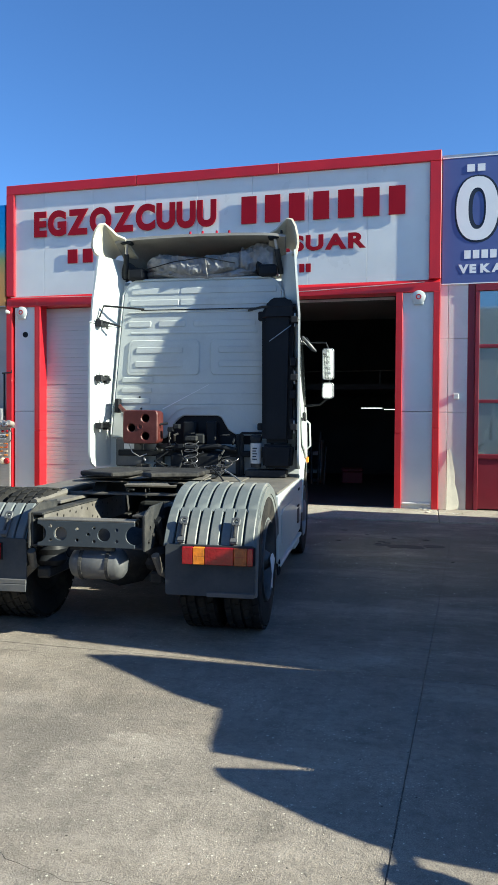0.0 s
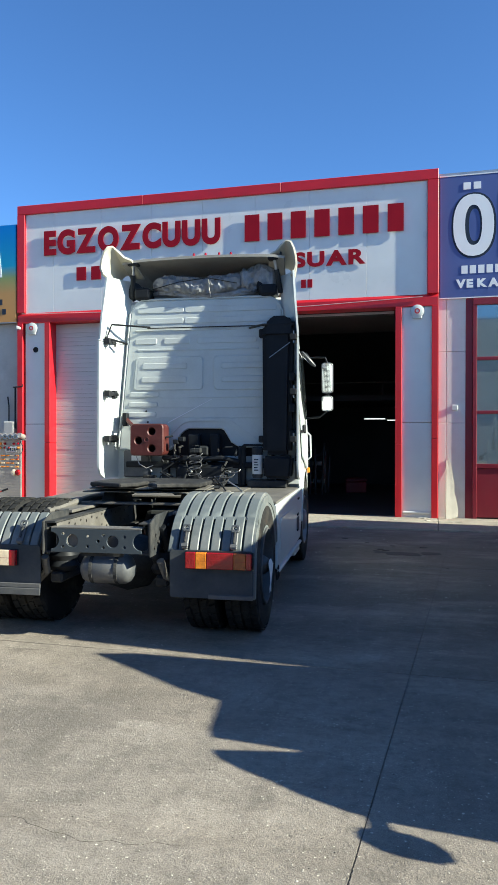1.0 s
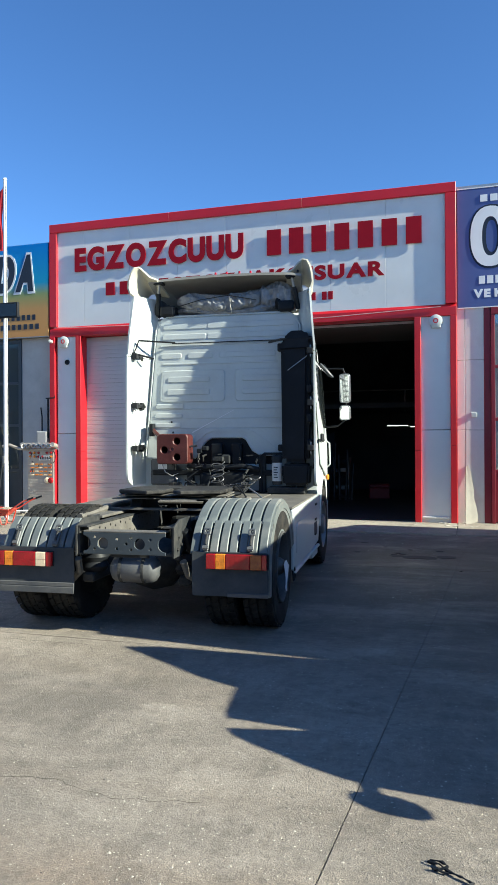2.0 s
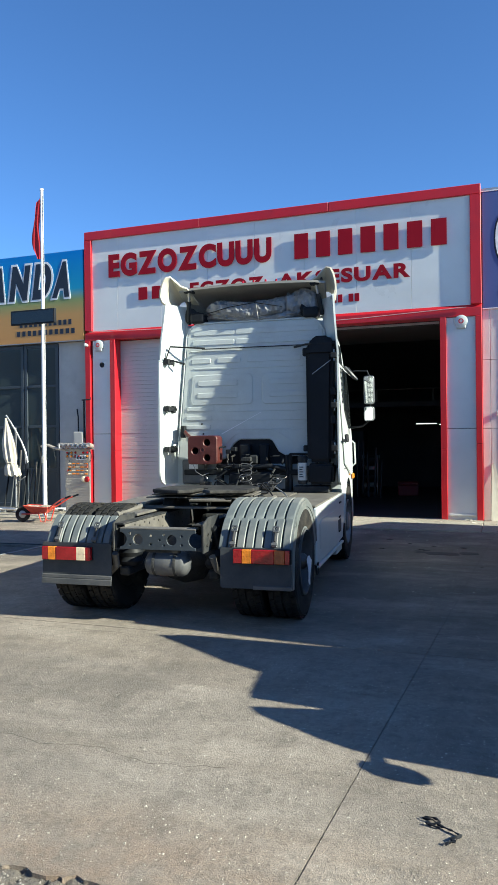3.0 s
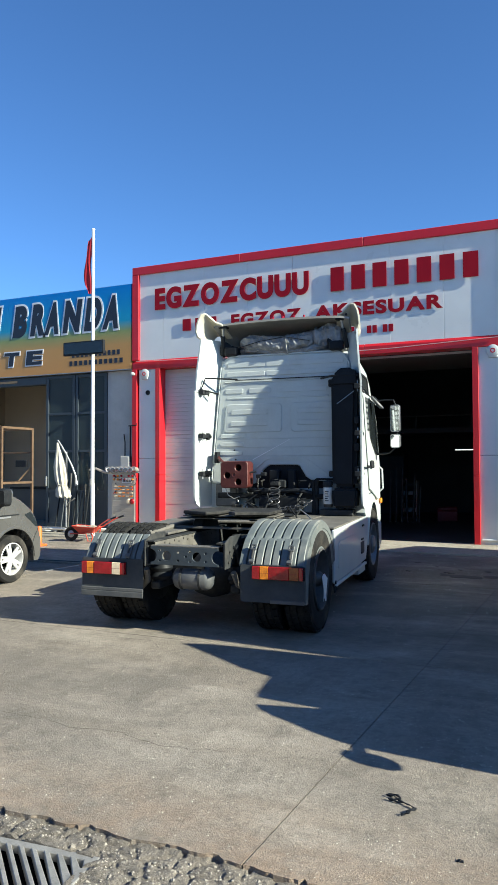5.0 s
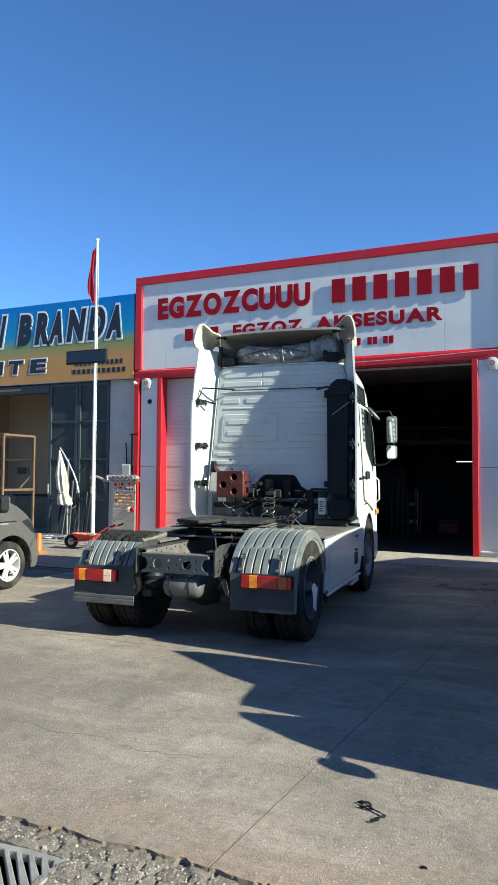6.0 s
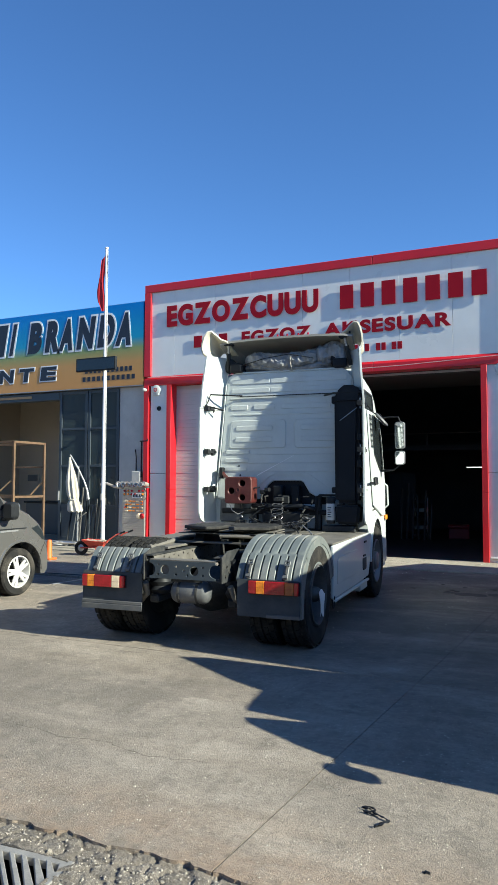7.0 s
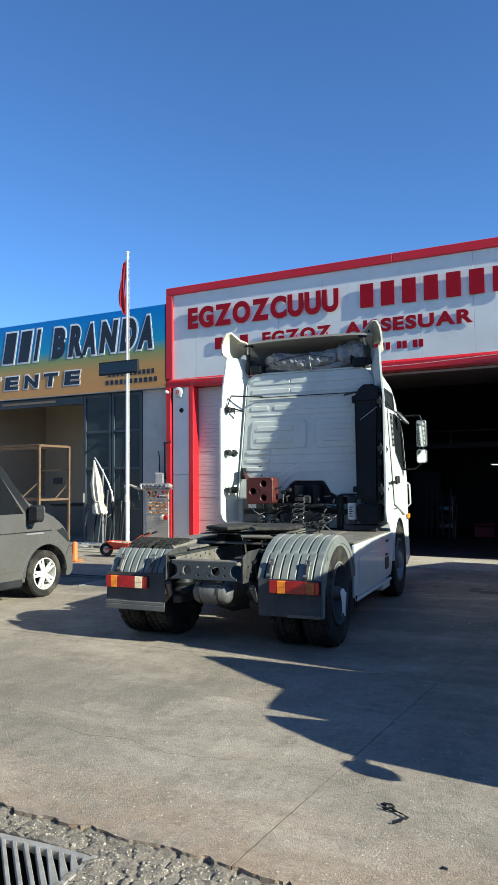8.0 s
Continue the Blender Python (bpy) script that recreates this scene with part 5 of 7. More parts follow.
part("skirt", prism([(-0.5, 1.02), (-0.2, 1.0), (-0.1, 1.06), (0.1, 1.06), (0.2, 1.0), (0.5, 1.02), (0.48, 1.085), (-0.48, 1.085)], "y", 0.3, 0.33), DARK_IRON, fw)
for s in (-1, 1):
    part("pedestal", prism([(0.38, 0.9), (0.95, 0.9), (0.78, 1.085), (0.52, 1.085)], "x", s * 0.3, s * 0.42, (), 0.008), CHASSIS, truck)
    part("slide_rail", box(s * 0.42, s * 0.58, -0.2, 1.6, 0.905, 0.93, 0.004), PLATE, truck)
part("release_handle", tube([(-0.45, 0.7, 1.06), (-0.55, 0.6, 1.06), (-0.56, 0.55, 1.07)], 0.012, 6), GREASE, truck)
for v in (0.28, 1.05, 1.75):
    part("deck_crossbar", box(-0.62, 0.62, v, v + 0.1, 0.932, 0.952, 0.003), PLATE, truck)
part("deck_plate", box(-0.6, 0.6, 1.2, 1.72, 0.934, 0.948, 0.003), PLATE, truck, "dusty tread plate behind the cab")
part("deck_plate", box(-0.6, 0.6, 1.87, 2.55, 0.934, 0.948, 0.003), PLATE, truck, "dusty tread plate behind the cab")
for s in (-1, 1):
    part("cover_plate", prism([(0.62 * s, 0.62), (1.12 * s, 0.66), (1.12 * s, 2.5), (0.62 * s, 2.5)], "z", 0.93, 0.945), PLATE, truck)
    part("side_beam", tube([(0.6 * s, -0.28, 0.92), (0.58 * s, 0.5, 0.965), (0.56 * s, 1.3, 0.965)], 0.03, 8), PLATE, truck)
part("battery_box", box(-1.1, -0.62, 0.75, 1.5, 0.5, 0.92, 0.02), CHASSIS, truck)
part("under_tank", box(0.58, 1.05, 0.75, 2.4, 0.45, 0.9, 0.06, 3), CHASSIS, truck)
part("gearbox", box(-0.3, 0.3, 1.2, 3.0, 0.45, 0.8, 0.08, 2), CHASSIS, truck)
part("prop_shaft", tube([(0, 0.1, 0.52), (0, 1.3, 0.6)], 0.06, 12), GREASE, truck)


# ribbed mudguards
def guard_mesh(u0, u1, a0, a1, ribs, out):
    """A ribbed arc over the wheels; out: +1 or -1, the side with a turned-down lip."""
    us, hs = [], []
    n = ribs
    w = (u1 - u0) / n
    for i in range(n):
        b = u0 + i * w
        for f, h in ((0.0, -0.02), (0.13, -0.02), (0.15, 0.016), (0.22, 0.022), (0.9, 0.022), (0.98, 0.016), (0.995, -0.02)):
            us.append(b + f * w)
            hs.append(h)
    us.append(u1)
    hs.append(0.0)
    rows = []
    m = 18
    for j in range(m + 1):
        a = radians(a0 + (a1 - a0) * j / m)
        row = []
        edge = 0.85 if j in (0, m) else 1.0
        for u, h in zip(us, hs):
            k = 1.0
            row.append((u, -(0.66 + h * edge) * math.cos(a) * k, 0.5 + (0.555 + h * edge) * math.sin(a)))
        lip_u = u1 if out > 0 else u0
        lip = (lip_u + out * 0.012, -(0.66 - 0.06) * math.cos(a), 0.5 + (0.555 - 0.06) * math.sin(a))
        row = row + [(lip_u + out * 0.012, row[-1][1] * 0.99, row[-1][2]), lip] if out > 0 else [lip, (lip_u + out * 0.012, row[0][1] * 0.99, row[0][2])] + row
        rows.append(row)
    return sheet(rows, 0.008)


for s in (-1, 1):
    u0, u1 = sorted((0.5 * s, 1.13 * s))
    part("mudguard_rear_section", guard_mesh(u0, u1, 20, 49, 8, s), GUARD, truck, "grey ribbed plastic mudguard section", True)
    if s > 0:
        part("mudguard_top_section", guard_mesh(u0 + 0.0, u1, 46, 128, 7, s), GUARD, truck, "grey ribbed plastic mudguard section", True)
    part("mudguard_front_section", guard_mesh(u0, u1, 128 if s > 0 else 138, 168, 8, s), GUARD, truck, "grey ribbed plastic mudguard section", True)
    for k in (0.64, 1.0):
        c = new("latch")
        c.parent = truck
        c.matrix_basis = pose(k * s, -0.6, 0.8, -32, 0, 0) @ Matrix.Scale(0.9, 4)
        part("plate", box(-0.026, 0.026, -0.016, 0.01, -0.11, 0.07, 0.006), TANK, c)
        part("rib", box(-0.03, 0.03, -0.024, -0.015, -0.1, -0.07, 0.004), TANK, c)
        part("buckle", prism(round_rect(-0.034, 0.034, 0.03, 0.1, 0.02, 3), "y", -0.026, -0.005, [ring_pts(0, 0.066, 0.016, 10)], 0.004), TANK, c)
        part("strut", box(-0.008, 0.008, -0.028, -0.015, -0.06, 0.04, 0.003), CHASSIS, c)
    # flap and its edge strip
    a, b = sorted((0.47 * s, 1.15 * s))
    if s > 0:
        a, b = 0.53, 1.14
    part("mudflap", prism(round_rect(a, b, 0.34 if s < 0 else 0.365, 0.71, 0.02, 3), "y", -0.655, -0.645, (), 0.003), FLAP, truck, "dark sheet mudflap")
    if s < 0:
        part("flap_strip", prism([(-0.66, 0.335), (-0.672, 0.34), (-0.672, 0.385), (-0.664, 0.39), (-0.668, 0.395), (-0.668, 0.42), (-0.656, 0.425)], "x", a, b), TANK, truck, "dull grey metal strip along the flap")
    if s > 0:
        part("flap_strip", prism([(-0.66, 0.362), (-0.668, 0.366), (-0.668, 0.392), (-0.657, 0.397)], "x", 0.82, b), TANK, truck, "dull grey metal strip along the flap")
        part("side_skirt", prism([(-0.62, 0.36), (-0.56, 0.36), (-0.52, 0.7), (-0.48, 0.88), (-0.56, 0.82), (-0.63, 0.7)], "x", 1.13, 1.148), GUARD, truck)
    # tail lamp
    lamp = new("tail_light")
    lamp.parent = truck
    lamp.matrix_basis = pose(0.895 * s, -0.66, 0.615 if s < 0 else 0.64)
    part("housing", box(-0.25, 0.25, 0.0, 0.012, -0.062, 0.062, 0.004), BLACK, lamp)
    seq = [("r", 0.06), ("a", 0.075), ("r", 0.205), ("c", 0.09), ("r", 0.05)]
    if s > 0:
        seq = [("r", 0.075), ("a", 0.08), ("r", 0.195), ("d", 0.09), ("r", 0.04)]
    x = -0.24
    for code, w in seq:
        part("lens", box(x + 0.0006, x + w - 0.0006, -0.035, 0.0, -0.058, 0.058, 0.004), {"r": RED_LENS, "a": AMBER, "c": CLEAR_LENS, "d": DIM_AMBER}[code], lamp, {"r": "red lens", "a": "amber lens", "c": "clear reversing lens", "d": "dull amber lens"}[code])
        x += w
    part("lens_rib", box(-0.24, 0.24, -0.036, -0.034, -0.001, 0.001), RED_LENS, lamp)

# side fairings between the axles
for s in (-1, 1):
    f0, f1 = sorted((1.105 * s, 1.145 * s))
    pts = [(0.6, 0.36), (1.9, 0.36), (2.5, 0.38), (2.6, 0.54), (2.66, 0.75), (2.72, 0.935 if s > 0 else 0.86), (0.6, 0.925 if s > 0 else 0.86)]
    sk = part("side_fairing", prism(pts, "x", f0, f1, (), 0.012), WHITE_PAINT, truck, "white side fairing panel")
    o = f1 if s > 0 else f0
    pr = [(0.75, 0.5), (1.75, 0.5), (1.75, 0.79), (0.85, 0.79), (0.75, 0.75)]
    part("raised_panel", prism(pr, "x", min(o, o + 0.008 * s), max(o, o + 0.008 * s), (), 0.003), WHITE_PAINT, sk)
    part("sill", box(min(o - 0.02 * s, o + 0.02 * s), max(o - 0.02 * s, o + 0.02 * s), 0.6, 2.45, 0.325, 0.358, 0.008), WHITE_PAINT, sk)
    for v, z in ((2.2, 0.83), (2.15, 0.66), (2.15, 0.49)):
        part("catch", box(min(o, o + 0.012 * s), max(o, o + 0.012 * s), v, v + 0.13, z, z + 0.025, 0.004), BLACK, sk)
    part("step_recess", box(min(o - 0.002 * s, o + 0.003 * s), max(o - 0.002 * s, o + 0.003 * s), 2.12, 2.36, 0.5, 0.64), FLAP, sk)
    part("lower_step", box(min(o - 0.25 * s, o), max(o - 0.25 * s, o), 2.0, 2.42, 0.24, 0.34, 0.015), WHITE_PAINT, truck)
    part("step_hanger", box(min(o - 0.15 * s, o - 0.1 * s), max(o - 0.15 * s, o - 0.1 * s), 2.1, 2.3, 0.338, 0.46, 0.005), BLACK, truck)
    part("loop_hook", tube([(o, 0.62, 0.39), (o + 0.01 * s, 0.6, 0.3), (o, 0.57, 0.27), (o - 0.01 * s, 0.58, 0.36)], 0.01, 6), BLACK, truck)

# ---- cab ----
CV = 2.62       # back wall of the cab
side = [(CV, 0.98), (CV, 3.12), (CV + 0.06, 3.18), (3.7, 3.21), (4.0, 3.06), (4.5, 2.3), (4.64, 1.5), (4.64, 0.75), (4.3, 0.62), (3.95, 0.62), (3.86, 0.85), (3.62, 1.07), (3.25, 1.14), (2.9, 1.07), (2.7, 0.88)]


def cab_shell():
    """Hollow cab: two side walls, roof, nose; open at the foot of the back wall."""
    bm = prism(side, "x", -1.12, 1.12)
    es = [e for e in bm.edges if abs(abs(e.verts[0].co.x) - 1.12) < 1e-4 and abs(e.verts[0].co.x - e.verts[1].co.x) < 1e-4 and e.verts[0].co.z > 1.2 and e.verts[1].co.z > 1.2 and max(e.verts[0].co.y, e.verts[1].co.y) > CV + 0.01]
    bmesh.ops.bevel(bm, geom=es, offset=0.09, segments=4, profile=0.5, affect="EDGES", clamp_overlap=True)
    es = [e for e in bm.edges if all(abs(v.co.y - CV) < 1e-4 and abs(v.co.x) > 1.0 for v in e.verts) and abs(e.verts[0].co.z - e.verts[1].co.z) > 1.5]
    bmesh.ops.bevel(bm, geom=es, offset=0.15, segments=4, profile=0.5, affect="EDGES", clamp_overlap=True)
    return bm


def taper(ob, lean=0.1, nose=0.07):
    """Draws a cab panel and its pieces in towards the roof and the nose."""
    for o in (ob, *ob.children_recursive):
        if o.type == "MESH":
            for v in o.data.vertices:
                k = 1 - lean * max(0.0, min(1.0, (v.co.z - 1.4) / 1.75))
                k *= 1 - nose * max(0.0, min(1.0, (v.co.y - 2.8) / 1.8))
                if nose:
                    side_on = max(0.0, min(1.0, (abs(v.co.x) - 0.9) / 0.2))
                    v.co.z -= 0.19 * side_on * max(0.0, min(1.0, (v.co.z - 2.55) / 0.35)) * max(0.0, min(1.0, (v.co.y - 2.64) / 0.3))
                    if v.co.y > 3.9:
                        v.co.y = 3.9 + (v.co.y - 3.9) * 0.72
                v.co.x *= k
    return ob


cabin = taper(part("cab_body", cab_shell(), WHITE_PAINT, truck, "white sleeper cab body", True))
# pressed back wall, notched over the engine
wall = [(-1.06, 1.36), (-0.42, 1.36), (-0.36, 1.42), (-0.3, 1.55), (-0.24, 1.6), (-0.2, 1.62), (0.2, 1.62), (0.24, 1.6), (0.32, 1.46), (0.42, 1.4), (1.06, 1.4), (1.06, 3.02), (1.03, 3.1), (0.96, 3.15), (-0.96, 3.15), (-1.03, 3.1), (-1.06, 3.02)]
back = part("back_wall", prism(wall, "y", CV - 0.05, CV - 0.002, (), 0.012), WHITE_PAINT, truck, "white pressed back wall of the cab")
y0 = CV - 0.05


def pressing(x0, x1, z0, z1, d=0.008, r=0.02):
    part("pressing", prism(round_rect(x0, x1, z0, z1, r, 3), "y", y0 - d, y0 + 0.002, (), d * 0.6), WHITE_PAINT, back)


for z0, z1 in ((3.0, 3.07), (2.87, 2.94)):
    pressing(-0.96, -0.3, z0, z1)
    pressing(-0.28, 1.0, z0, z1)
pressing(-0.98, 0.98, 2.785, 2.8, 0.008, 0.006)
for x0, x1 in ((-0.96, -0.66), (-0.56, -0.2), (-0.1, 0.7)):
    pressing(x0, x1, 2.63, 2.7)
pressing(-0.92, 0.72, 2.55, 2.575, 0.008, 0.01)
for x0, x1 in ((-0.93, -0.02), (0.12, 1.02)):
    pressing(x0, x1, 2.08, 2.48, 0.012, 0.05)
    part("pressing_face", prism(round_rect(x0 + 0.035, x1 - 0.035, 2.115, 2.445, 0.035, 3), "y", y0 - 0.0135, y0 - 0.011), WHITE_PAINT, back)
    for z in (2.17, 2.33):
        part("pressing", prism(round_rect(x0 + 0.1, x0 + 0.7, z, z + 0.07, 0.02, 3), "y", y0 - 0.022, y0 - 0.0125, (), 0.006), WHITE_PAINT, back)
for z in (2.0, 1.88, 1.76):
    pressing(-0.98, -0.62 + 0.1 * (z - 1.7), z, z + 0.06, 0.01, 0.02)
    pressing(-0.94, 0.84, z - 0.012, z - 0.004, 0.006, 0.003)
for x, z in ((-0.72, 1.83), (0.82, 2.3), (-0.7, 1.7), (0.8, 1.9)):
    part("rivet", lathe([(0.0, y0 - 0.01), (0.012, y0 - 0.008), (0.014, y0 + 0.004), (0.0, y0 + 0.004)], "y", 8), CHASSIS, back).matrix_basis = pose(x, 0, z)
pressing(-0.92, -0.5, 1.62, 1.68)
arch = [(-0.6, 1.4), (-0.46, 1.55), (-0.29, 1.71), (-0.2, 1.74), (0.25, 1.74), (0.34, 1.71), (0.7, 1.45), (0.7, 1.42), (0.33, 1.68), (0.24, 1.71), (-0.19, 1.71), (-0.27, 1.68), (-0.44, 1.53), (-0.57, 1.39)]
part("arch_fold", prism(arch, "y", y0 - 0.012, y0 + 0.002), WHITE_PAINT, back)
part("scratch", prism([(-0.46, 1.7), (-0.45, 1.69), (0.1, 1.97), (0.1, 1.975)], "y", y0 - 0.0145, y0 - 0.013), WHITE_VINYL, back)
part("gutter", tube([(-1.07, CV - 0.04, 1.4), (-1.075, CV - 0.04, 3.0), (-1.0, CV - 0.04, 3.12), (-0.9, CV - 0.04, 3.165), (0.9, CV - 0.04, 3.165), (1.0, CV - 0.04, 3.12), (1.075, CV - 0.04, 3.0), (1.075, CV - 0.04, 1.4)], 0.014, 6), WHITE_PAINT, back)
taper(back, 0.155, 0.0)
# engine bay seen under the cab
# two black sheets stand in for the deep shade of the bay
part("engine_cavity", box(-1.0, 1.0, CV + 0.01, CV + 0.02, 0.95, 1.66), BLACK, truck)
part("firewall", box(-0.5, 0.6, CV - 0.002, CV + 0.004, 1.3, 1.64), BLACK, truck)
eng = new("engine")
eng.parent = truck
eng.matrix_basis = pose(-0.06, 0, 0)
part("block", box(-0.24, 0.34, CV - 0.26, CV - 0.01, 0.95, 1.2, 0.03), BLACK, eng)
part("head_cover", box(-0.12, 0.02, CV - 0.16, CV - 0.01, 1.24, 1.56, 0.02), BLACK, eng)
part("head_cover", box(0.14, 0.26, CV - 0.16, CV - 0.01, 1.24, 1.56, 0.02), BLACK, eng)
part("hose_union", box(0.02, 0.14, CV - 0.2, CV - 0.05, 1.3, 1.42, 0.02), CHASSIS, eng)
part("cross_pipe", tube([(-0.4, CV - 0.2, 1.28), (-0.1, CV - 0.24, 1.26), (0.3, CV - 0.22, 1.28), (0.5, CV - 0.2, 1.24)], 0.03, 10), BLACK, eng)
rnd = random.Random(21)
for i in range(4):
    x = rnd.uniform(-0.45, 0.55)
    part("cable", tube([(x, CV - 0.12, rnd.uniform(1.3, 1.55)), (x + rnd.uniform(-0.1, 0.1), CV - 0.25, rnd.uniform(1.15, 1.3)), (x + rnd.uniform(-0.2, 0.2), CV - 0.3, rnd.uniform(0.98, 1.15)), (x + rnd.uniform(-0.25, 0.25), CV - 0.35, 0.96)], rnd.uniform(0.008, 0.016), 6), BLACK, eng)
for i in range(26):
    x, z = rnd.uniform(-0.62, 0.5), rnd.uniform(1.0, 1.5)
    d, e = rnd.uniform(-0.16, 0.16), rnd.uniform(-0.12, 0.1)
    part("pipe" if i % 3 else "bracket", tube([(x, CV - 0.22, z), (x + d * 0.4, CV - 0.3, z + e * 0.8), (x + d, CV - 0.27, z + e)], rnd.uniform(0.005, 0.013), 6) if i % 3 else box(x - 0.035, x + 0.035, CV - 0.28, CV - 0.2, z - 0.025, z + 0.03, 0.008), (BLACK, DARK_IRON, BLACK, CHASSIS, BLACK)[i % 5], eng)
for i in range(7):
    x = -0.5 + 0.15 * i + rnd.uniform(-0.04, 0.04)
    part("fitting", lathe([(0.0, 0.0), (0.012, 0.0), (0.013, 0.014), (0.008, 0.02), (0.008, 0.04), (0.0, 0.04)], "z", 10), (ALU, CHASSIS, GREASE)[i % 3], eng, smooth=True).matrix_basis = pose(x, CV - 0.3, 1.12 + 0.12 * (i % 3), 50, rnd.uniform(-40, 40))
part("cab_mount_beam", box(-0.95, 0.95, CV - 0.14, CV - 0.06, 1.16, 1.23, 0.012), BLACK, truck)
part("cab_mount_tower", box(0.42, 0.5, CV - 0.14, CV - 0.04, 0.95, 1.42, 0.012), CHASSIS, truck)
part("cab_mount_tower", box(-0.5, -0.42, CV - 0.14, CV - 0.04, 0.95, 1.3, 0.012), CHASSIS, truck)
part("grab_loop", tube([(0.46, CV - 0.16, 0.96), (0.46, CV - 0.18, 1.4), (0.5, CV - 0.18, 1.43), (0.75, CV - 0.18, 1.43), (0.85, CV - 0.2, 1.3), (0.9, CV - 0.22, 0.96)], 0.015, 8), BLACK, truck)
part("grey_box", box(-0.98, -0.66, CV - 0.12, CV - 0.03, 1.04, 1.36, 0.015), TANK, truck, "grey equipment box with a white sticker")
part("sticker", box(-0.88, -0.76, CV - 0.124, CV - 0.121, 1.24, 1.3), WHITE_VINYL, truck)
can = part("filter_canister", lathe([(0.0, 0.0), (0.055, 0.005), (0.06, 0.03), (0.06, 0.3), (0.066, 0.305), (0.066, 0.34), (0.05, 0.36), (0.0, 0.365)], "z", 20), CHASSIS, truck, "dark filter canister with a pale label", True)
can.matrix_basis = pose(0.66, CV - 0.2, 1.05)
part("label", lathe([(0.0615, 0.05), (0.0615, 0.27), (0.0605, 0.27), (0.0605, 0.05)], "z", 20, True), BEIGE_WALL, can)
for k in range(5):
    part("bar", box(-0.03, 0.02 - 0.01 * (k % 2), -0.064, -0.05, 0.09 + 0.03 * k, 0.102 + 0.03 * k), NAVY_VINYL, can)
part("canister_shelf", box(0.55, 1.0, CV - 0.26, CV - 0.05, 0.95, 1.03, 0.01), CHASSIS, truck)
# coiled lines
for x, z, rr, n, lean, rise in ((-0.02, 1.0, 0.075, 5, 0.02, 0.34), (0.24, 1.0, 0.07, 3, 0.2, 0.16), (0.08, 0.99, 0.05, 4, 0.28, 0.04)):
    pts = []
    for k in range(n * 14 + 1):
        a = 2 * math.pi * k / 14
        f = k / (n * 14)
        pts.append((x + rr * math.cos(a) + lean * f, CV - 0.46 + rr * 0.5 * math.sin(a), z + rise * f + 0.35 * rr * math.sin(a) + (rr if rise < 0.1 else 0)))
    part("coiled_hose", tube(pts, 0.0058, 6), HOSE, truck, "grey coiled air hose")
for i in range(4):
    x = -0.15 + i * 0.15
    part("line", tube([(x, 2.0 + 0.05 * i, 0.96), (x + 0.12, 1.9, 1.05 + 0.02 * (i % 3)), (x + 0.26, 1.7, 1.0), (x + 0.3 + 0.02 * i, 1.5, 0.965)], 0.008, 6), ALU if i % 3 == 0 else BLACK, truck)
part("spare_coil", lathe([(0.13, 0.0), (0.16, 0.02), (0.13, 0.04), (0.1, 0.02)], "z", 24, True), BLACK, truck, smooth=True).matrix_basis = pose(0.22, 1.75, 0.97)

# air intake
intake = part("air_intake", prism([(0.78, 1.32), (1.1, 1.32), (1.12, 2.7), (1.11, 2.84), (1.02, 2.9), (0.9, 2.9), (0.81, 2.84), (0.77, 2.7)], "y", CV - 0.28, CV - 0.055, (), 0.05, 4), BLACK, truck, "tall black air intake stack", True)
intake.matrix_basis = pose(-0.05, 0, 0)
part("foot", prism([(0.8, 1.05), (1.1, 1.05), (1.12, 1.31), (0.78, 1.31)], "y", CV - 0.3, CV - 0.06, (), 0.03, 3), BLACK, intake, smooth=True)
part("hood", prism([(0.765, 2.64), (1.14, 2.64), (1.16, 2.8), (1.13, 2.865), (0.97, 2.88), (0.86, 2.86), (0.79, 2.8)], "y", CV - 0.31, CV - 0.08, (), 0.045, 4), BLACK, intake, smooth=True)
for z in (2.7, 2.2, 1.85, 1.55):
    part("clip", box(1.085, 1.15, CV - 0.3, CV - 0.24, z - 0.05, z + 0.05, 0.012), BLACK, intake)
part("clip", box(0.72, 0.78, CV - 0.2, CV - 0.12, 2.66, 2.76, 0.012), BLACK, intake)
part("clip", box(0.72, 0.78, CV - 0.2, CV - 0.12, 1.46, 1.54, 0.012), BLACK, intake)
part("strap", tube([(0.6, CV - 0.1, 2.79), (0.78, CV - 0.3, 2.79), (1.14, CV - 0.3, 2.79)], 0.014, 6), BLACK, intake)
part("stay_wire", tube([(0.86, CV - 0.3, 2.42), (1.1, CV - 0.35, 2.58)], 0.005, 5), ALU, intake)
part("handrail", tube([(1.1, CV - 0.2, 1.25), (1.13, CV - 0.24, 1.6), (1.12, CV - 0.22, 2.4)], 0.012, 6), BLACK, truck)

# red-brown box with three round holes
muff = new("wheel_chock")
muff.parent = truck
muff.matrix_basis = pose(-0.61, CV - 0.3, 1.49)
part("case", prism(round_rect(-0.2, 0.2, -0.185, 0.185, 0.045), "y", -0.07, 0.16, [ring_pts(0.06, 0.095, 0.042, 16), ring_pts(-0.1, -0.01, 0.042, 16), ring_pts(0.06, -0.1, 0.042, 16)], 0.012), RUST, muff, "red-brown moulded case with three holes")
part("back_plate", box(-0.18, 0.18, 0.15, 0.158, -0.16, 0.16), BLACK, muff)
part("boss", lathe([(0.018, -0.074), (0.03, -0.078), (0.03, -0.068), (0.018, -0.068)], "y", 14, True), RUST, muff)
part("arm", tube([(-0.2, 0.1, 0.14), (-0.28, 0.14, 0.2), (-0.33, 0.18, 0.24)], 0.025, 10), RUST, muff)
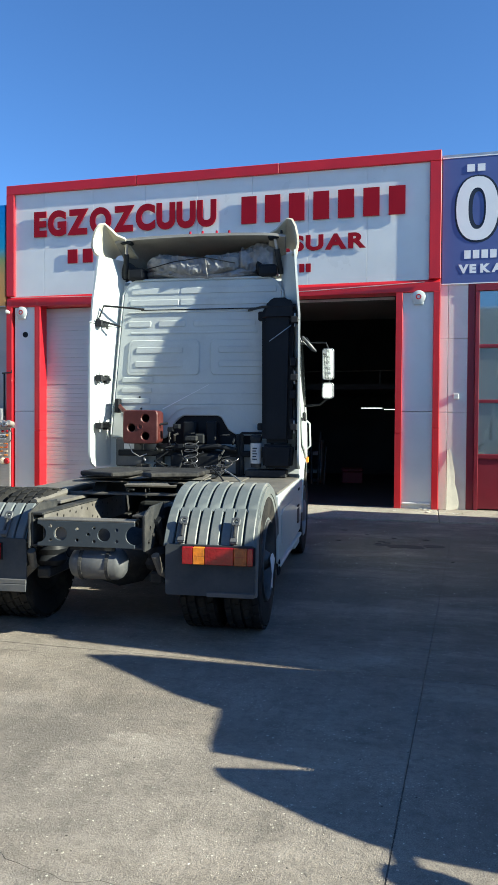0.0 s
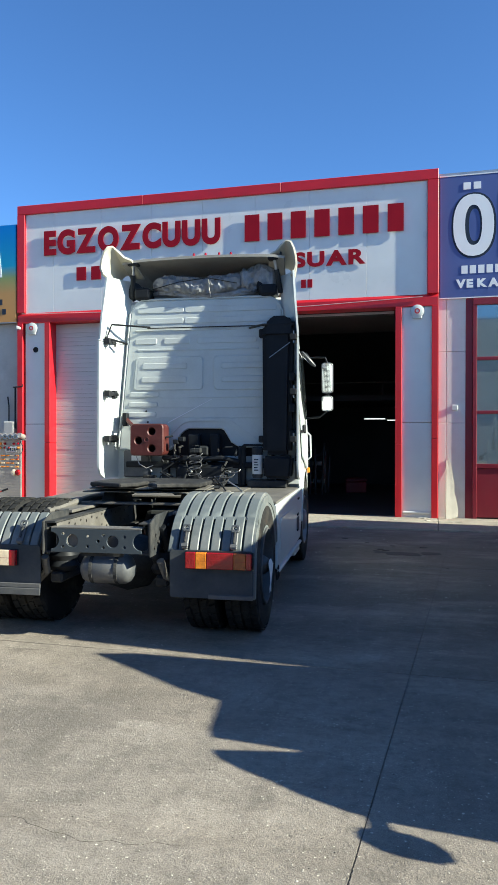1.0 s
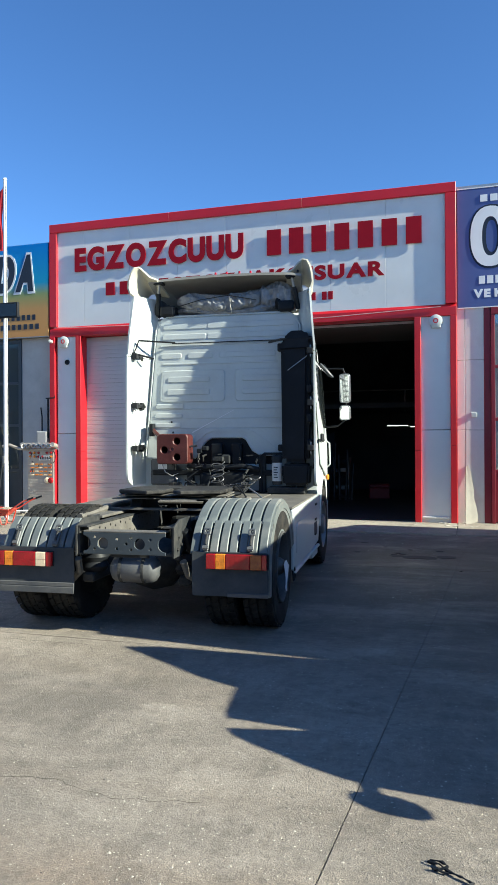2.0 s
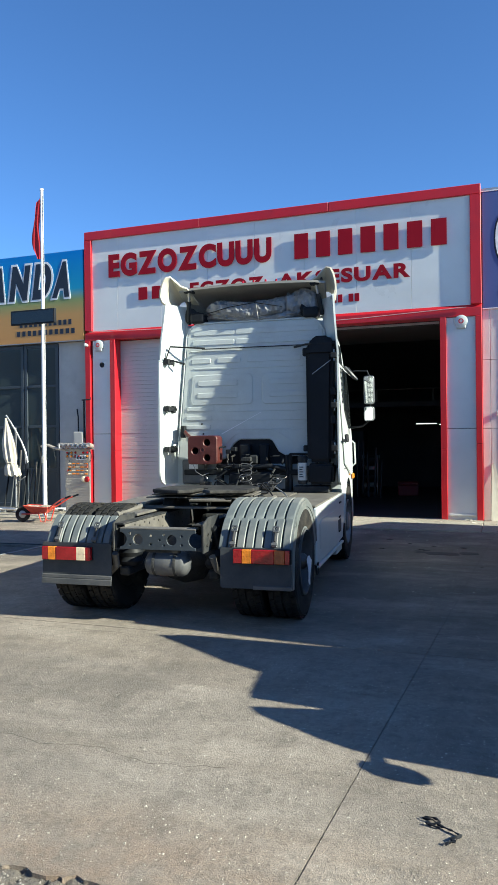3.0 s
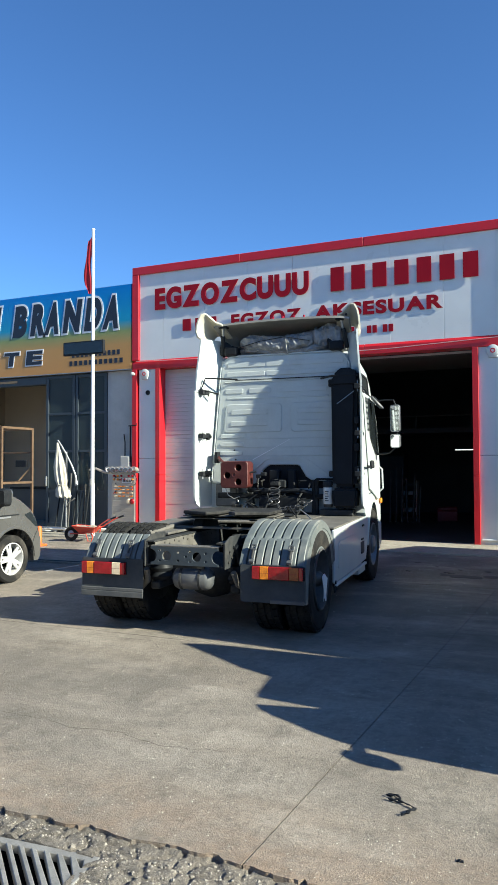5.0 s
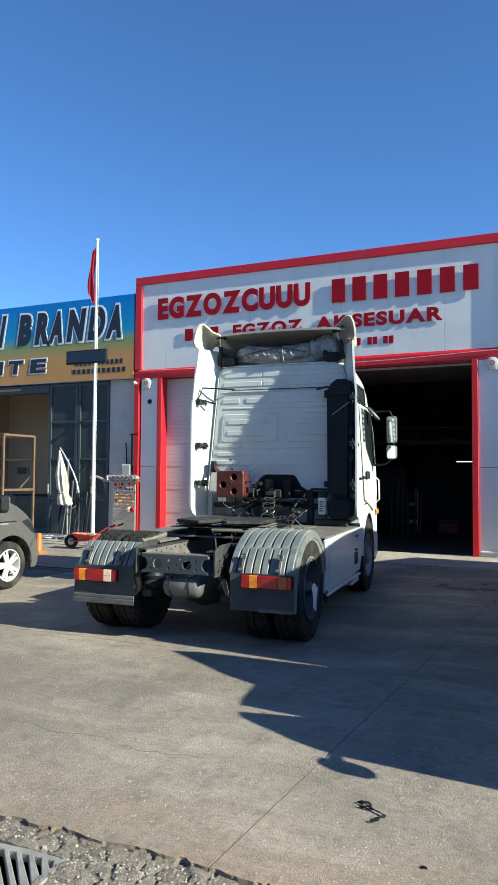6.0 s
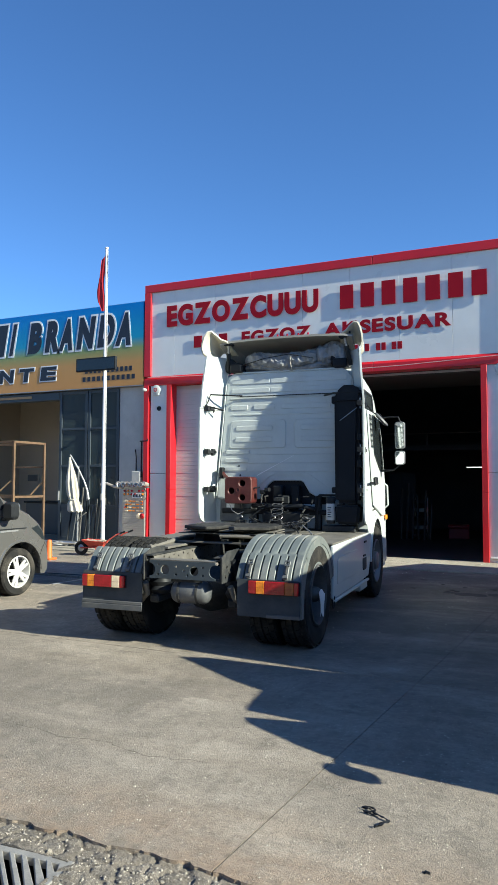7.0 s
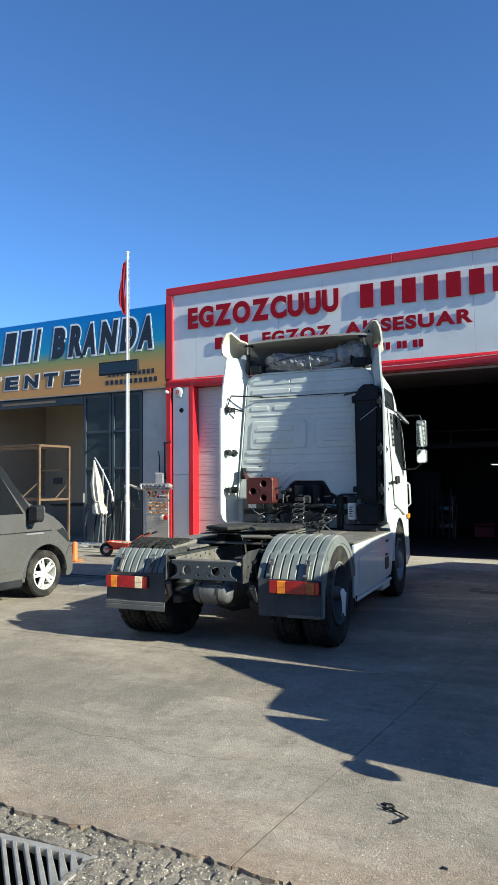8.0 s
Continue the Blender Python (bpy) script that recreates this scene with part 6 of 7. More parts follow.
part("arm_bracket", box(-0.38, -0.32, 0.15, 0.24, 0.16, 0.32, 0.01), BLACK, muff)
part("hook_rod", tube([(-0.15, 0.0, -0.19), (-0.1, -0.03, -0.28), (-0.02, -0.02, -0.33), (0.05, 0.02, -0.3)], 0.006, 6), ALU, muff)

# side deflectors behind the cab, with their stays
for s in (-1, 1):
    def deflector(z0, z1, lower):
        rows = []
        m = 36
        for i in range(m + 1):
            z = z0 + (z1 - z0) * i / m
            tail = 2.16 + (0.04 + 0.12 * max(0.0, z - 2.9) if z > 2.66 else 0.0)
            if s > 0:
                tail = 2.255 + 0.08 * (max(0.0, z - 2.9) / 0.5) ** 1.5
            if lower and z < z0 + 0.16:
                tail += 0.16 - math.sqrt(max(0, 0.16 ** 2 - (z0 + 0.16 - z) ** 2))
            out = 1.15 - 0.06 * max(0.0, (z - 2.7) / 0.7)
            inn = 1.085 * (1 - 0.155 * max(0.0, min(1.0, (z - 1.4) / 1.75)))
            rows.append([(s * (out + (inn - out) * f ** 1.3 + 0.02 * math.sin(math.pi * f)), tail + (2.63 - tail) * f, z) for f in (0, 0.15, 0.35, 0.6, 0.85, 1.0)])
        return sheet(rows, 0.022)
    part("side_deflector", deflector(1.04, 2.63, True), WHITE_PAINT, truck, "white side air deflector", True)
    part("side_deflector", deflector(2.64, 3.4, False), WHITE_PAINT, truck, "white upper side air deflector", True)
    for z in (1.5, 2.03, 2.64):
        h = new("hinge")
        h.parent = truck
        h.matrix_basis = pose(1.09 * s, 2.42, z)
        part("arm", box(-0.03, 0.03, -0.12, 0.17, -0.02, 0.02, 0.006), BLACK, h)
        part("jaw", box(-0.04, 0.035, -0.17, -0.1, -0.035, 0.035, 0.008), BLACK, h)
        part("jaw", box(-0.03, 0.03, 0.02, 0.1, -0.045, 0.045, 0.008), BLACK, h)
        part("pin", tube([(0, -0.13, -0.07), (0, -0.13, 0.07)], 0.01, 6), ALU, h)
part("stay_bar", tube([(-1.12, 2.3, 2.66), (-1.06, 2.32, 2.84), (-0.66, 2.54, 2.83)], 0.012, 6), BLACK, truck)
part("stay_bar", tube([(-1.12, 2.25, 2.68), (-0.9, 2.42, 2.62)], 0.012, 6), BLACK, truck)
part("long_stay", tube([(-0.7, 2.55, 2.82), (0.8, 2.55, 2.82)], 0.006, 6), BLACK, truck)

# roof fairing, hollow behind
rows = []
for i in range(15):
    f = i / 14
    v = 2.42 + 1.45 * f
    zc = 3.6 - 0.34 * f ** 1.7
    row = []
    for k in range(17):
        g = -1 + 2 * k / 16
        u = (0.97 - 0.13 * f) * g
        drop = 0.0 if abs(g) < 0.8 else ((abs(g) - 0.8) / 0.2) ** 2 * (0.02 + 0.26 * min(1, f * 3))
        row.append((u, v, max(zc + 0.03 * (1 - g * g) - drop, 3.16)))
    rows.append(row)
fair = part("roof_fairing", sheet(rows, 0.03), FAIR_GREY, truck, "hollow dull grey-beige roof air deflector", True)
for s in (-1, 1):
    rows = []
    for i in range(13):
        f = i / 12
        row = []
        for u, z, lead in ((1.13, 3.36, 0.1), (1.17, 3.4, 0.02), (1.19, 3.47, 0.0), (1.18, 3.56, 0.0), (1.155, 3.66, 0.02), (1.115, 3.735, 0.05), (1.06, 3.75, 0.09), (1.0, 3.7, 0.13), (0.94, 3.64, 0.17), (0.86, 3.61, 0.2)):
            if s > 0:
                lead = 0.145 + 0.17 * max(0.0, z - 3.36) + 0.3 * max(0.0, 1.1 - u)
            v = 2.19 + lead + (0.5 - lead) * f
            row.append((s * (u * (0.925 if s > 0 else 0.975) - 0.06 * f), v, z - 0.22 * f * max(0, (z - 3.36) / 0.35)))
        rows.append(row)
    w = part("wing", sheet(rows, 0.022), CREAM, fair, "flared cream end of the roof deflector", True)
    part("strut", tube([(0.84 * s, 2.46, 3.58), (0.87 * s, 2.52, 3.4), (0.9 * s, 2.6, 3.2)], 0.017, 8), ALU, fair)
    part("strut_sleeve", tube([(0.862 * s, 2.5, 3.45), (0.9 * s, 2.6, 3.2)], 0.03, 10), CHASSIS, fair)
    part("bracket", box(0.84 * s - 0.07, 0.84 * s + 0.06, 2.42, 2.53, 3.55, 3.605, 0.01), BLACK, fair)
    part("foot_block", box(0.76 * s - 0.1, 0.76 * s + 0.1, 2.52, 2.72, 3.165, 3.3, 0.03, 2), BLACK, fair)
for x in (-0.93, -0.1, 0.04, 0.2, 0.34, 0.92):
    part("marker_stud", lathe([(0.0, 0.0), (0.016, 0.0), (0.012, 0.03), (0.0, 0.035)], "z", 8), RED_LENS if x != 0.92 else BLACK, fair).matrix_basis = pose(x, 2.44, 3.6 + 0.03 * (1 - x * x))

# doors, glass, mirrors
for s in (-1, 1):
    o = 1.12 * s
    d = part("cab_door", prism([(3.0, 1.28), (3.9, 1.1), (4.35, 1.1), (4.5, 1.5), (4.45, 2.3), (4.2, 2.72), (3.05, 2.72), (3.0, 2.6)], "x", min(o, o + 0.02 * s), max(o, o + 0.02 * s), (), 0.008), WHITE_PAINT, truck, "white cab door")
    part("window", prism([(3.35, 2.02), (3.9, 1.78), (4.38, 1.78), (4.36, 2.25), (4.16, 2.62), (3.35, 2.62)], "x", min(o + 0.02 * s, o + 0.026 * s), max(o + 0.02 * s, o + 0.026 * s), (), 0.002), DARK_GLASS, d, "dark side window")
    part("decal", prism(round_rect(3.08, 3.28, 2.1, 2.6, 0.03, 3), "x", min(o + 0.02 * s, o + 0.023 * s), max(o + 0.02 * s, o + 0.023 * s), [ring_pts(3.13 + 0.095 * (k % 2), 2.16 + 0.078 * (k // 2), 0.034 + 0.004 * ((k * 3) % 4 == 0), 10) for k in range(12)]), BLACK, d, "black scroll decal")
    part("handle", box(min(o + 0.02 * s, o + 0.05 * s), max(o + 0.02 * s, o + 0.05 * s), 3.1, 3.34, 1.57, 1.68, 0.012), BLACK, d)
    part("trim_line", box(min(o + 0.018 * s, o + 0.025 * s), max(o + 0.018 * s, o + 0.025 * s), 2.72, 3.1, 1.575, 1.61), BLACK, d)
    part("slot", box(min(o + 0.001 * s, o + 0.004 * s), max(o + 0.001 * s, o + 0.004 * s), 3.0, 3.16, 1.22, 1.235), BLACK, truck)
    sw = part("sleeper_window", prism(round_rect(2.98, 3.62, 2.79, 3.07, 0.05), "x", min(o - 0.03 * s, o + 0.016 * s), max(o - 0.03 * s, o + 0.016 * s), (), 0.006), DARK_GLASS, truck, "dark sleeper window")
    part("surround", prism(round_rect(2.9, 3.7, 2.74, 3.1, 0.06), "x", min(o - 0.03 * s, o + 0.008 * s), max(o - 0.03 * s, o + 0.008 * s), [round_rect(3.0, 3.6, 2.81, 3.05, 0.04)], 0.004), BLACK, sw)
    taper(d)
    taper(sw)
    taper(part("roof_gutter", tube([(o, 2.66, 2.76), (o + 0.01 * s, 3.4, 2.76), (o, 4.2, 2.74)], 0.02, 6), BLACK, truck))
    taper(part("wheel_arch_trim", sheet([[(o - 0.02 * s, 3.25 - 0.57 * math.cos(a), 0.54 + 0.6 * math.sin(a)), (o + 0.03 * s, 3.25 - 0.55 * math.cos(a), 0.54 + 0.58 * math.sin(a)), (o + 0.03 * s, 3.25 - 0.53 * math.cos(a), 0.54 + 0.55 * math.sin(a))] for a in (math.pi * k / 14 for k in range(15))], 0.006), WHITE_PAINT, truck, "", True))
    taper(part("marker_lamp", box(min(o, o + 0.04 * s), max(o, o + 0.04 * s), 4.47, 4.61, 1.02, 1.1, 0.012), AMBER, truck, "amber corner lamp"))
    taper(part("grab_handle", tube([(o, 4.45, 1.2), (o + 0.06 * s, 4.46, 1.25), (o + 0.06 * s, 4.46, 1.55), (o, 4.45, 1.6)], 0.014, 6), WHITE_PAINT, truck))
    taper(part("entry_step", box(min(o - 0.3 * s, o + 0.01 * s), max(o - 0.3 * s, o + 0.01 * s), 3.95, 4.4, 0.32, 0.6, 0.02), WHITE_PAINT, truck))
    m = new("mirror_assembly")
    m.parent = truck
    m.matrix_basis = pose(0, 0, -0.065)
    part("arm", tube([(1.0 * s, 4.1, 2.66), (1.2 * s, 4.05, 2.67), (1.32 * s, 4.0, 2.66), (1.36 * s, 3.98, 2.56)], 0.012, 8), BLACK, m)
    part("arm", tube([(1.02 * s, 4.1, 1.84), (1.25 * s, 4.03, 1.86), (1.36 * s, 3.98, 1.95)], 0.014, 8), BLACK, m)
    part("stem", tube([(1.36 * s, 4.0, 1.93), (1.36 * s, 4.0, 2.58)], 0.014, 8), BLACK, m)
    for name, h, zc in (("main_mirror", 0.2, 2.38), ("wide_mirror", 0.1, 2.04)):
        head = part(name, prism(round_rect(-0.072, 0.072, -h, h, 0.035), "y", -0.045, 0.04, (), 0.015), BLACK, m)
        head.matrix_basis = pose(1.36 * s, 3.95, zc, 2, 0, -9 * s)
        part("rim", prism(round_rect(-0.075, 0.075, -h - 0.003, h + 0.003, 0.036), "y", -0.05, -0.03, [round_rect(-0.063, 0.063, -h + 0.01, h - 0.01, 0.028)], 0.002), ALU, head, "pale mirror surround")
        part("glass", prism(round_rect(-0.062, 0.062, -h + 0.011, h - 0.011, 0.026), "y", -0.051, -0.046), MIRROR, head)
    kerb = part("kerb_mirror", lathe([(0.0, -0.03), (0.09, -0.026), (0.13, -0.008), (0.134, 0.006), (0.12, 0.02), (0.0, 0.024)], "z", 24), TANK, m, "grey kerb mirror over the door", True)
    kerb.matrix_basis = pose(1.13 * s, 3.62, 2.6, 0, 48 * s, 0) @ Matrix.Diagonal((1.0, 0.75, 1.0, 1.0))
    part("glass", lathe([(0.0, -0.033), (0.09, -0.031), (0.09, -0.027), (0.0, -0.027)], "z", 20), MIRROR, kerb)
    part("arm", tube([(1.04 * s, 3.7, 2.66), (1.1 * s, 3.64, 2.68), (1.14 * s, 3.62, 2.62)], 0.012, 6), BLACK, m)
part("windscreen", sheet([[(-0.9, 4.392, 1.9), (0.9, 4.392, 1.9)], [(-0.86, 4.342, 2.3), (0.86, 4.342, 2.3)], [(-0.8, 4.12, 2.8), (0.8, 4.12, 2.8)]], 0.012), VAN_GLASS, truck)
part("front_bumper", box(-1.05, 1.05, 4.2, 4.5, 0.35, 0.75, 0.05, 2), WHITE_PAINT, truck)
part("front_axle", tube([(-0.85, 3.25, TW), (0.85, 3.25, TW)], 0.06, 10), CHASSIS, truck)

# tarpaulin bundle on the cab roof
tarp = thing("tarpaulin_bundle", *TRUCK_AT, "folded grey tarpaulin tied down on the cab roof", "tarpaulin")


def bundle(x0, x1, v0, v1, z0, h, seed, puff=0.05):
    rows = []
    n, m = 80, 30
    for i in range(n + 1):
        f = i / n
        x = x0 + (x1 - x0) * f
        endz = min(1, 6 * f, 6 * (1 - f)) ** 0.5
        row = []
        for k in range(m + 1):
            a = 2 * math.pi * k / m
            cy, cz = (v0 + v1) / 2, z0 + h / 2
            c = math.copysign(abs(math.cos(a)) ** 0.7, math.cos(a))
            sn = math.copysign(abs(math.sin(a)) ** 0.7, math.sin(a))
            p = Vector((x * 7, c * 2.2, sn * 2.2 + seed))
            k2 = 1 + puff * 1.6 * noise.noise(p) - puff * 2.2 * abs(noise.noise(p * 1.7 + Vector((0, p.x * 0.5, 3)))) + puff * 0.9 * noise.noise(p * 4.1)
            row.append((x, cy + c * (v1 - v0) / 2 * endz * k2, cz + sn * h / 2 * endz * k2 + 0.03 * math.sin(f * 7 + seed)))
        rows.append(row)
    return sheet(rows)


part("roll", bundle(-0.68, 0.52, 2.5, 2.9, 3.2, 0.25, 1, 0.1), TARP, tarp, smooth=True)
part("roll", bundle(0.36, 0.9, 2.55, 2.93, 3.19, 0.36, 4, 0.11), TARP, tarp, smooth=True)
part("under_fold", bundle(-0.72, 0.7, 2.55, 2.95, 3.165, 0.11, 7, 0.06), TARP, tarp, smooth=True)
part("under_fold", bundle(-0.4, 0.9, 2.66, 3.05, 3.25, 0.24, 9, 0.1), TARP, tarp, smooth=True)
part("cord", tube([(-0.75, 2.54, 3.25), (-0.3, 2.47, 3.34), (0.05, 2.47, 3.38), (0.4, 2.49, 3.31)], 0.006, 5), BLACK, tarp)
part("cord", tube([(0.06, 2.5, 3.37), (0.07, 2.5, 3.25), (0.08, 2.54, 3.17)], 0.006, 5), CANVAS, tarp)
for x in (-0.85, 0.72):
    part("tie_block", bundle(x - 0.12, x + 0.12, 2.56, 2.78, 3.165, 0.2, x, 0.05), BLACK if x > 0 else CHASSIS, tarp, smooth=True)

# ---- vehicles ----
def van(ob, paint, roof=1.95, long=4.9):
    """A panel van, nose towards +y, its front axle at y = 0; parts under ob."""
    zr = roof
    rear = -long + 0.75
    prof = [(rear, 0.3), (rear - 0.02, 1.0), (rear + 0.06, zr - 0.06), (rear + 0.3, zr), (-1.3, zr), (-0.95, zr - 0.06), (-0.34, 1.36), (-0.12, 1.26), (0.16, 1.14), (0.36, 1.01), (0.47, 0.88), (0.53, 0.72), (0.56, 0.5), (0.55, 0.32), (0.5, 0.26)]
    rx = rear + 0.95
    prof += [(c + 0.42 * math.cos(a), 0.33 + 0.42 * math.sin(a)) for c in (0.0, rx) for a in (math.pi * k / 10 - (0.16 if k == 0 else 0.0) + (0.16 if k == 10 else 0.0) for k in range(11))]
    w = 0.94
    bm = prism(prof, "x", -w, w)
    es = [e for e in bm.edges if abs(abs(e.verts[0].co.x) - w) < 1e-4 and abs(e.verts[0].co.x - e.verts[1].co.x) < 1e-4 and min(e.verts[0].co.z, e.verts[1].co.z) > 0.55 and (max(e.verts[0].co.z, e.verts[1].co.z) > 0.8 or e.verts[0].co.y > 0.5)]
    bmesh.ops.bevel(bm, geom=es, offset=0.1, segments=4, profile=0.5, affect="EDGES", clamp_overlap=True)
    part("body", bm, paint, ob, smooth=True)
    for s in (-1, 1):
        o = w * s
        lo, hi = sorted((o, o + 0.006 * s))
        d = part("front_door", prism([(-1.6, 0.42), (-0.5, 0.42), (-0.46, 0.7), (-0.4, 1.16), (-0.46, 1.22), (-1.6, 1.22)], "x", lo, hi, (), 0.003), paint, ob)
        part("side_window", prism([(-1.55, 1.2), (-0.46, 1.2), (-0.92, 1.76), (-1.1, 1.81), (-1.55, 1.81)], "x", lo - 0.004 if s < 0 else lo, hi + 0.004 if s > 0 else hi, (), 0.003), VAN_GLASS, ob, "dark side window")
        part("pillar", prism([(-0.4, 1.2), (-0.32, 1.26), (-0.88, 1.87), (-0.96, 1.81)], "x", lo, hi), BLACK, ob)
        part("waist_line", box(lo, hi + 0.003 * s, -2.6, 0.1, 0.935, 0.947), BLACK, ob)
        part("door_handle", box(min(o, o + 0.035 * s), max(o, o + 0.035 * s), -1.5, -1.3, 0.99, 1.02, 0.008), paint, d)
        part("sill", box(min(o - 0.05 * s, o + 0.01 * s), max(o - 0.05 * s, o + 0.01 * s), rx + 0.5, -0.45, 0.2, 0.32, 0.02), BLACK, ob)
        part("headlamp", prism([(0.2, 0.93), (0.34, 0.97), (0.43, 0.88), (0.5, 0.74), (0.44, 0.75), (0.34, 0.83)], "x", min(o - 0.08 * s, o + 0.003 * s), max(o - 0.08 * s, o + 0.003 * s), (), 0.006), DARK_GLASS, ob, "dark smoked headlamp")
        part("chrome_strip", box(min(o, o + 0.008 * s), max(o, o + 0.008 * s), -0.4, -0.06, 0.9, 0.925, 0.003), ALU, ob)
        part("bumper_seam", tube([(o, 0.36, 0.42), (o + 0.002 * s, 0.42, 0.6), (o, 0.5, 0.72)], 0.004, 4), BLACK, ob)
        part("bonnet_seam", tube([(o - 0.02 * s, -0.3, 1.16), (o - 0.008 * s, 0.0, 1.03), (o - 0.01 * s, 0.22, 0.95)], 0.004, 4), BLACK, ob)
        part("arch_lip", sheet([[(o - 0.01 * s, 0.45 * math.cos(a), 0.33 + 0.45 * math.sin(a)), (o + 0.014 * s, 0.435 * math.cos(a), 0.33 + 0.435 * math.sin(a)), (o + 0.012 * s, 0.42 * math.cos(a), 0.33 + 0.42 * math.sin(a)), (o - 0.02 * s, 0.415 * math.cos(a), 0.33 + 0.415 * math.sin(a))] for a in (math.pi * k / 20 for k in range(21))], 0.004), paint, ob, smooth=True)
        mr = part("door_mirror", prism(round_rect(min(o + 0.04 * s, o + 0.24 * s), max(o + 0.04 * s, o + 0.24 * s), 1.08, 1.32, 0.06), "y", -0.42, -0.28, (), 0.03), BLACK, ob, "black door mirror with grey cap")
        part("arm", box(min(o, o + 0.1 * s), max(o, o + 0.1 * s), -0.4, -0.3, 1.06, 1.12, 0.02), BLACK, mr)
        part("cap", prism(round_rect(min(o + 0.05 * s, o + 0.235 * s), max(o + 0.05 * s, o + 0.235 * s), 1.13, 1.31, 0.05), "y", -0.3, -0.265, (), 0.02), paint, mr)
        for v in (0.0, rx):
            wh = new("wheel")
            wh.parent = ob
            wh.matrix_basis = pose((w - 0.12) * s, v, 0.33)
            part("tyre", lathe([(0.22, -0.09), (0.24, -0.11), (0.31, -0.105), (0.33, -0.08), (0.33, 0.08), (0.31, 0.105), (0.24, 0.11), (0.22, 0.09)], "x", 36, True), RUBBER, wh, smooth=True)
            part("barrel", lathe([(0.225, -0.1), (0.225, 0.095), (0.21, 0.1), (0.2, 0.06), (0.19, -0.08)], "x", 32, True), ALLOY, wh, smooth=True)
            part("back_plate", lathe([(0.0, -0.02), (0.19, -0.02), (0.19, -0.03), (0.0, -0.03)], "x", 24), BLACK, wh)
            for k in range(5):
                a = 2 * math.pi * k / 5 + 0.3
                sp = part("spoke", prism([(-0.035, 0.03), (0.035, 0.03), (0.055, 0.215), (0.02, 0.215), (0.0, 0.12), (-0.02, 0.215), (-0.055, 0.215)], "x", min(0.05 * s, 0.085 * s), max(0.05 * s, 0.085 * s), (), 0.008), ALLOY, wh)
                sp.matrix_basis = pose(0, 0, 0, math.degrees(a))
            part("hub_cap", lathe([(0.0, 0.09 * s), (0.035, 0.088 * s), (0.045, 0.07 * s), (0.045, 0.04 * s), (0.0, 0.04 * s)], "x", 16), ALLOY, wh)
        part("wheel_well", box(min(o - 0.3 * s, o - 0.24 * s), max(o - 0.3 * s, o - 0.24 * s), -0.44, 0.44, 0.25, 0.78), BLACK, ob)
    part("windscreen", sheet([[(-0.8, -0.345, 1.38), (0.8, -0.345, 1.38)], [(-0.72, -0.93, zr - 0.07), (0.72, -0.93, zr - 0.07)]], 0.01), VAN_GLASS, ob)
    part("grille", box(-0.6, 0.6, 0.53, 0.56, 0.62, 0.72, 0.01), BLACK, ob)
    part("bumper", box(-0.88, 0.88, 0.46, 0.585, 0.26, 0.5, 0.05, 3), paint, ob)
    part("underbody", box(-0.8, 0.8, rear + 0.2, 0.4, 0.2, 0.32, 0.02), BLACK, ob)


silver_van = thing("panel_van", -6.23, 7.26, 0.0, 0, "silver-grey van parked nose towards the workshops", "van")
van(silver_van, SILVER)

# a box truck beside the yard, out of sight, added to cast the shadow across the concrete
boxer = thing("parked_box_truck", 0, 0, 0.0, -5.24, "unseen pale box truck added to shade the yard", "truck")
# cargo and cab outlines are bent to fit the shadow edges on slabs and tractor
part("cargo_box", prism([(5.32, 2.38), (5.33, 1.11), (5.3, 0.72), (13.4, 0.72), (13.5, 2.27), (10.8, 2.86), (8.7, 2.84), (7.6, 2.72), (6.8, 2.6), (6.3, 2.47)], "x", 2.2, 4.5, (), 0.02), WHITE_PAINT, boxer, "pale cargo box")
part("cab", prism([(5.335, 0.3), (5.325, 1.35), (5.19, 2.02), (5.085, 2.155), (4.88, 1.935), (4.665, 1.72), (4.56, 1.555), (4.37, 1.53), (4.18, 1.505), (4.085, 1.482), (4.205, 1.02), (3.955, 1.452), (3.885, 1.42), (3.815, 1.35), (3.75, 1.26), (3.68, 1.18), (3.615, 1.07), (3.59, 0.97), (3.62, 0.75), (3.62, 0.3)], "x", 2.2, 4.4), WHITE_PAINT, boxer, "white cab with a sun visor")
part("chassis", box(2.4, 4.3, 4.0, 13.3, 0.4, 0.72), CHASSIS, boxer)
for m in (2.36, 4.32):
    for v in (4.4, 11.4):
        part("wheel", lathe([(0.18, -0.13), (0.36, -0.13), (0.39, -0.08), (0.39, 0.08), (0.36, 0.13), (0.18, 0.13), (0.0, 0.06), (0.0, -0.06)], "x", 28), RUBBER, boxer).matrix_basis = pose(m, v, 0.39)
for v in (5.6, 8.2, 10.8):
    part("side_rail", box(2.19, 2.21, v, v + 2.4, 0.74, 0.8, 0.004), ALU, boxer)
part("tail_door", box(2.3, 4.4, 13.46, 13.5, 0.8, 2.2, 0.01), WHITE_PAINT, boxer)
part("side_window", prism([(4.6, 1.15), (5.05, 1.15), (5.02, 1.9), (4.75, 1.62)], "x", 2.194, 2.199), VAN_GLASS, boxer)
part("mirror", prism([(3.37, 0.82), (3.385, 0.79), (3.44, 0.785), (3.51, 0.83), (3.545, 0.89), (3.535, 0.93), (3.5, 0.945), (3.44, 0.93), (3.39, 0.88)], "x", 1.99, 2.11, (), 0.02, 2), BLACK, boxer)
part("mirror_arm", tube([(2.06, 3.5, 0.91), (2.3, 3.7, 1.08)], 0.022, 8), BLACK, boxer)

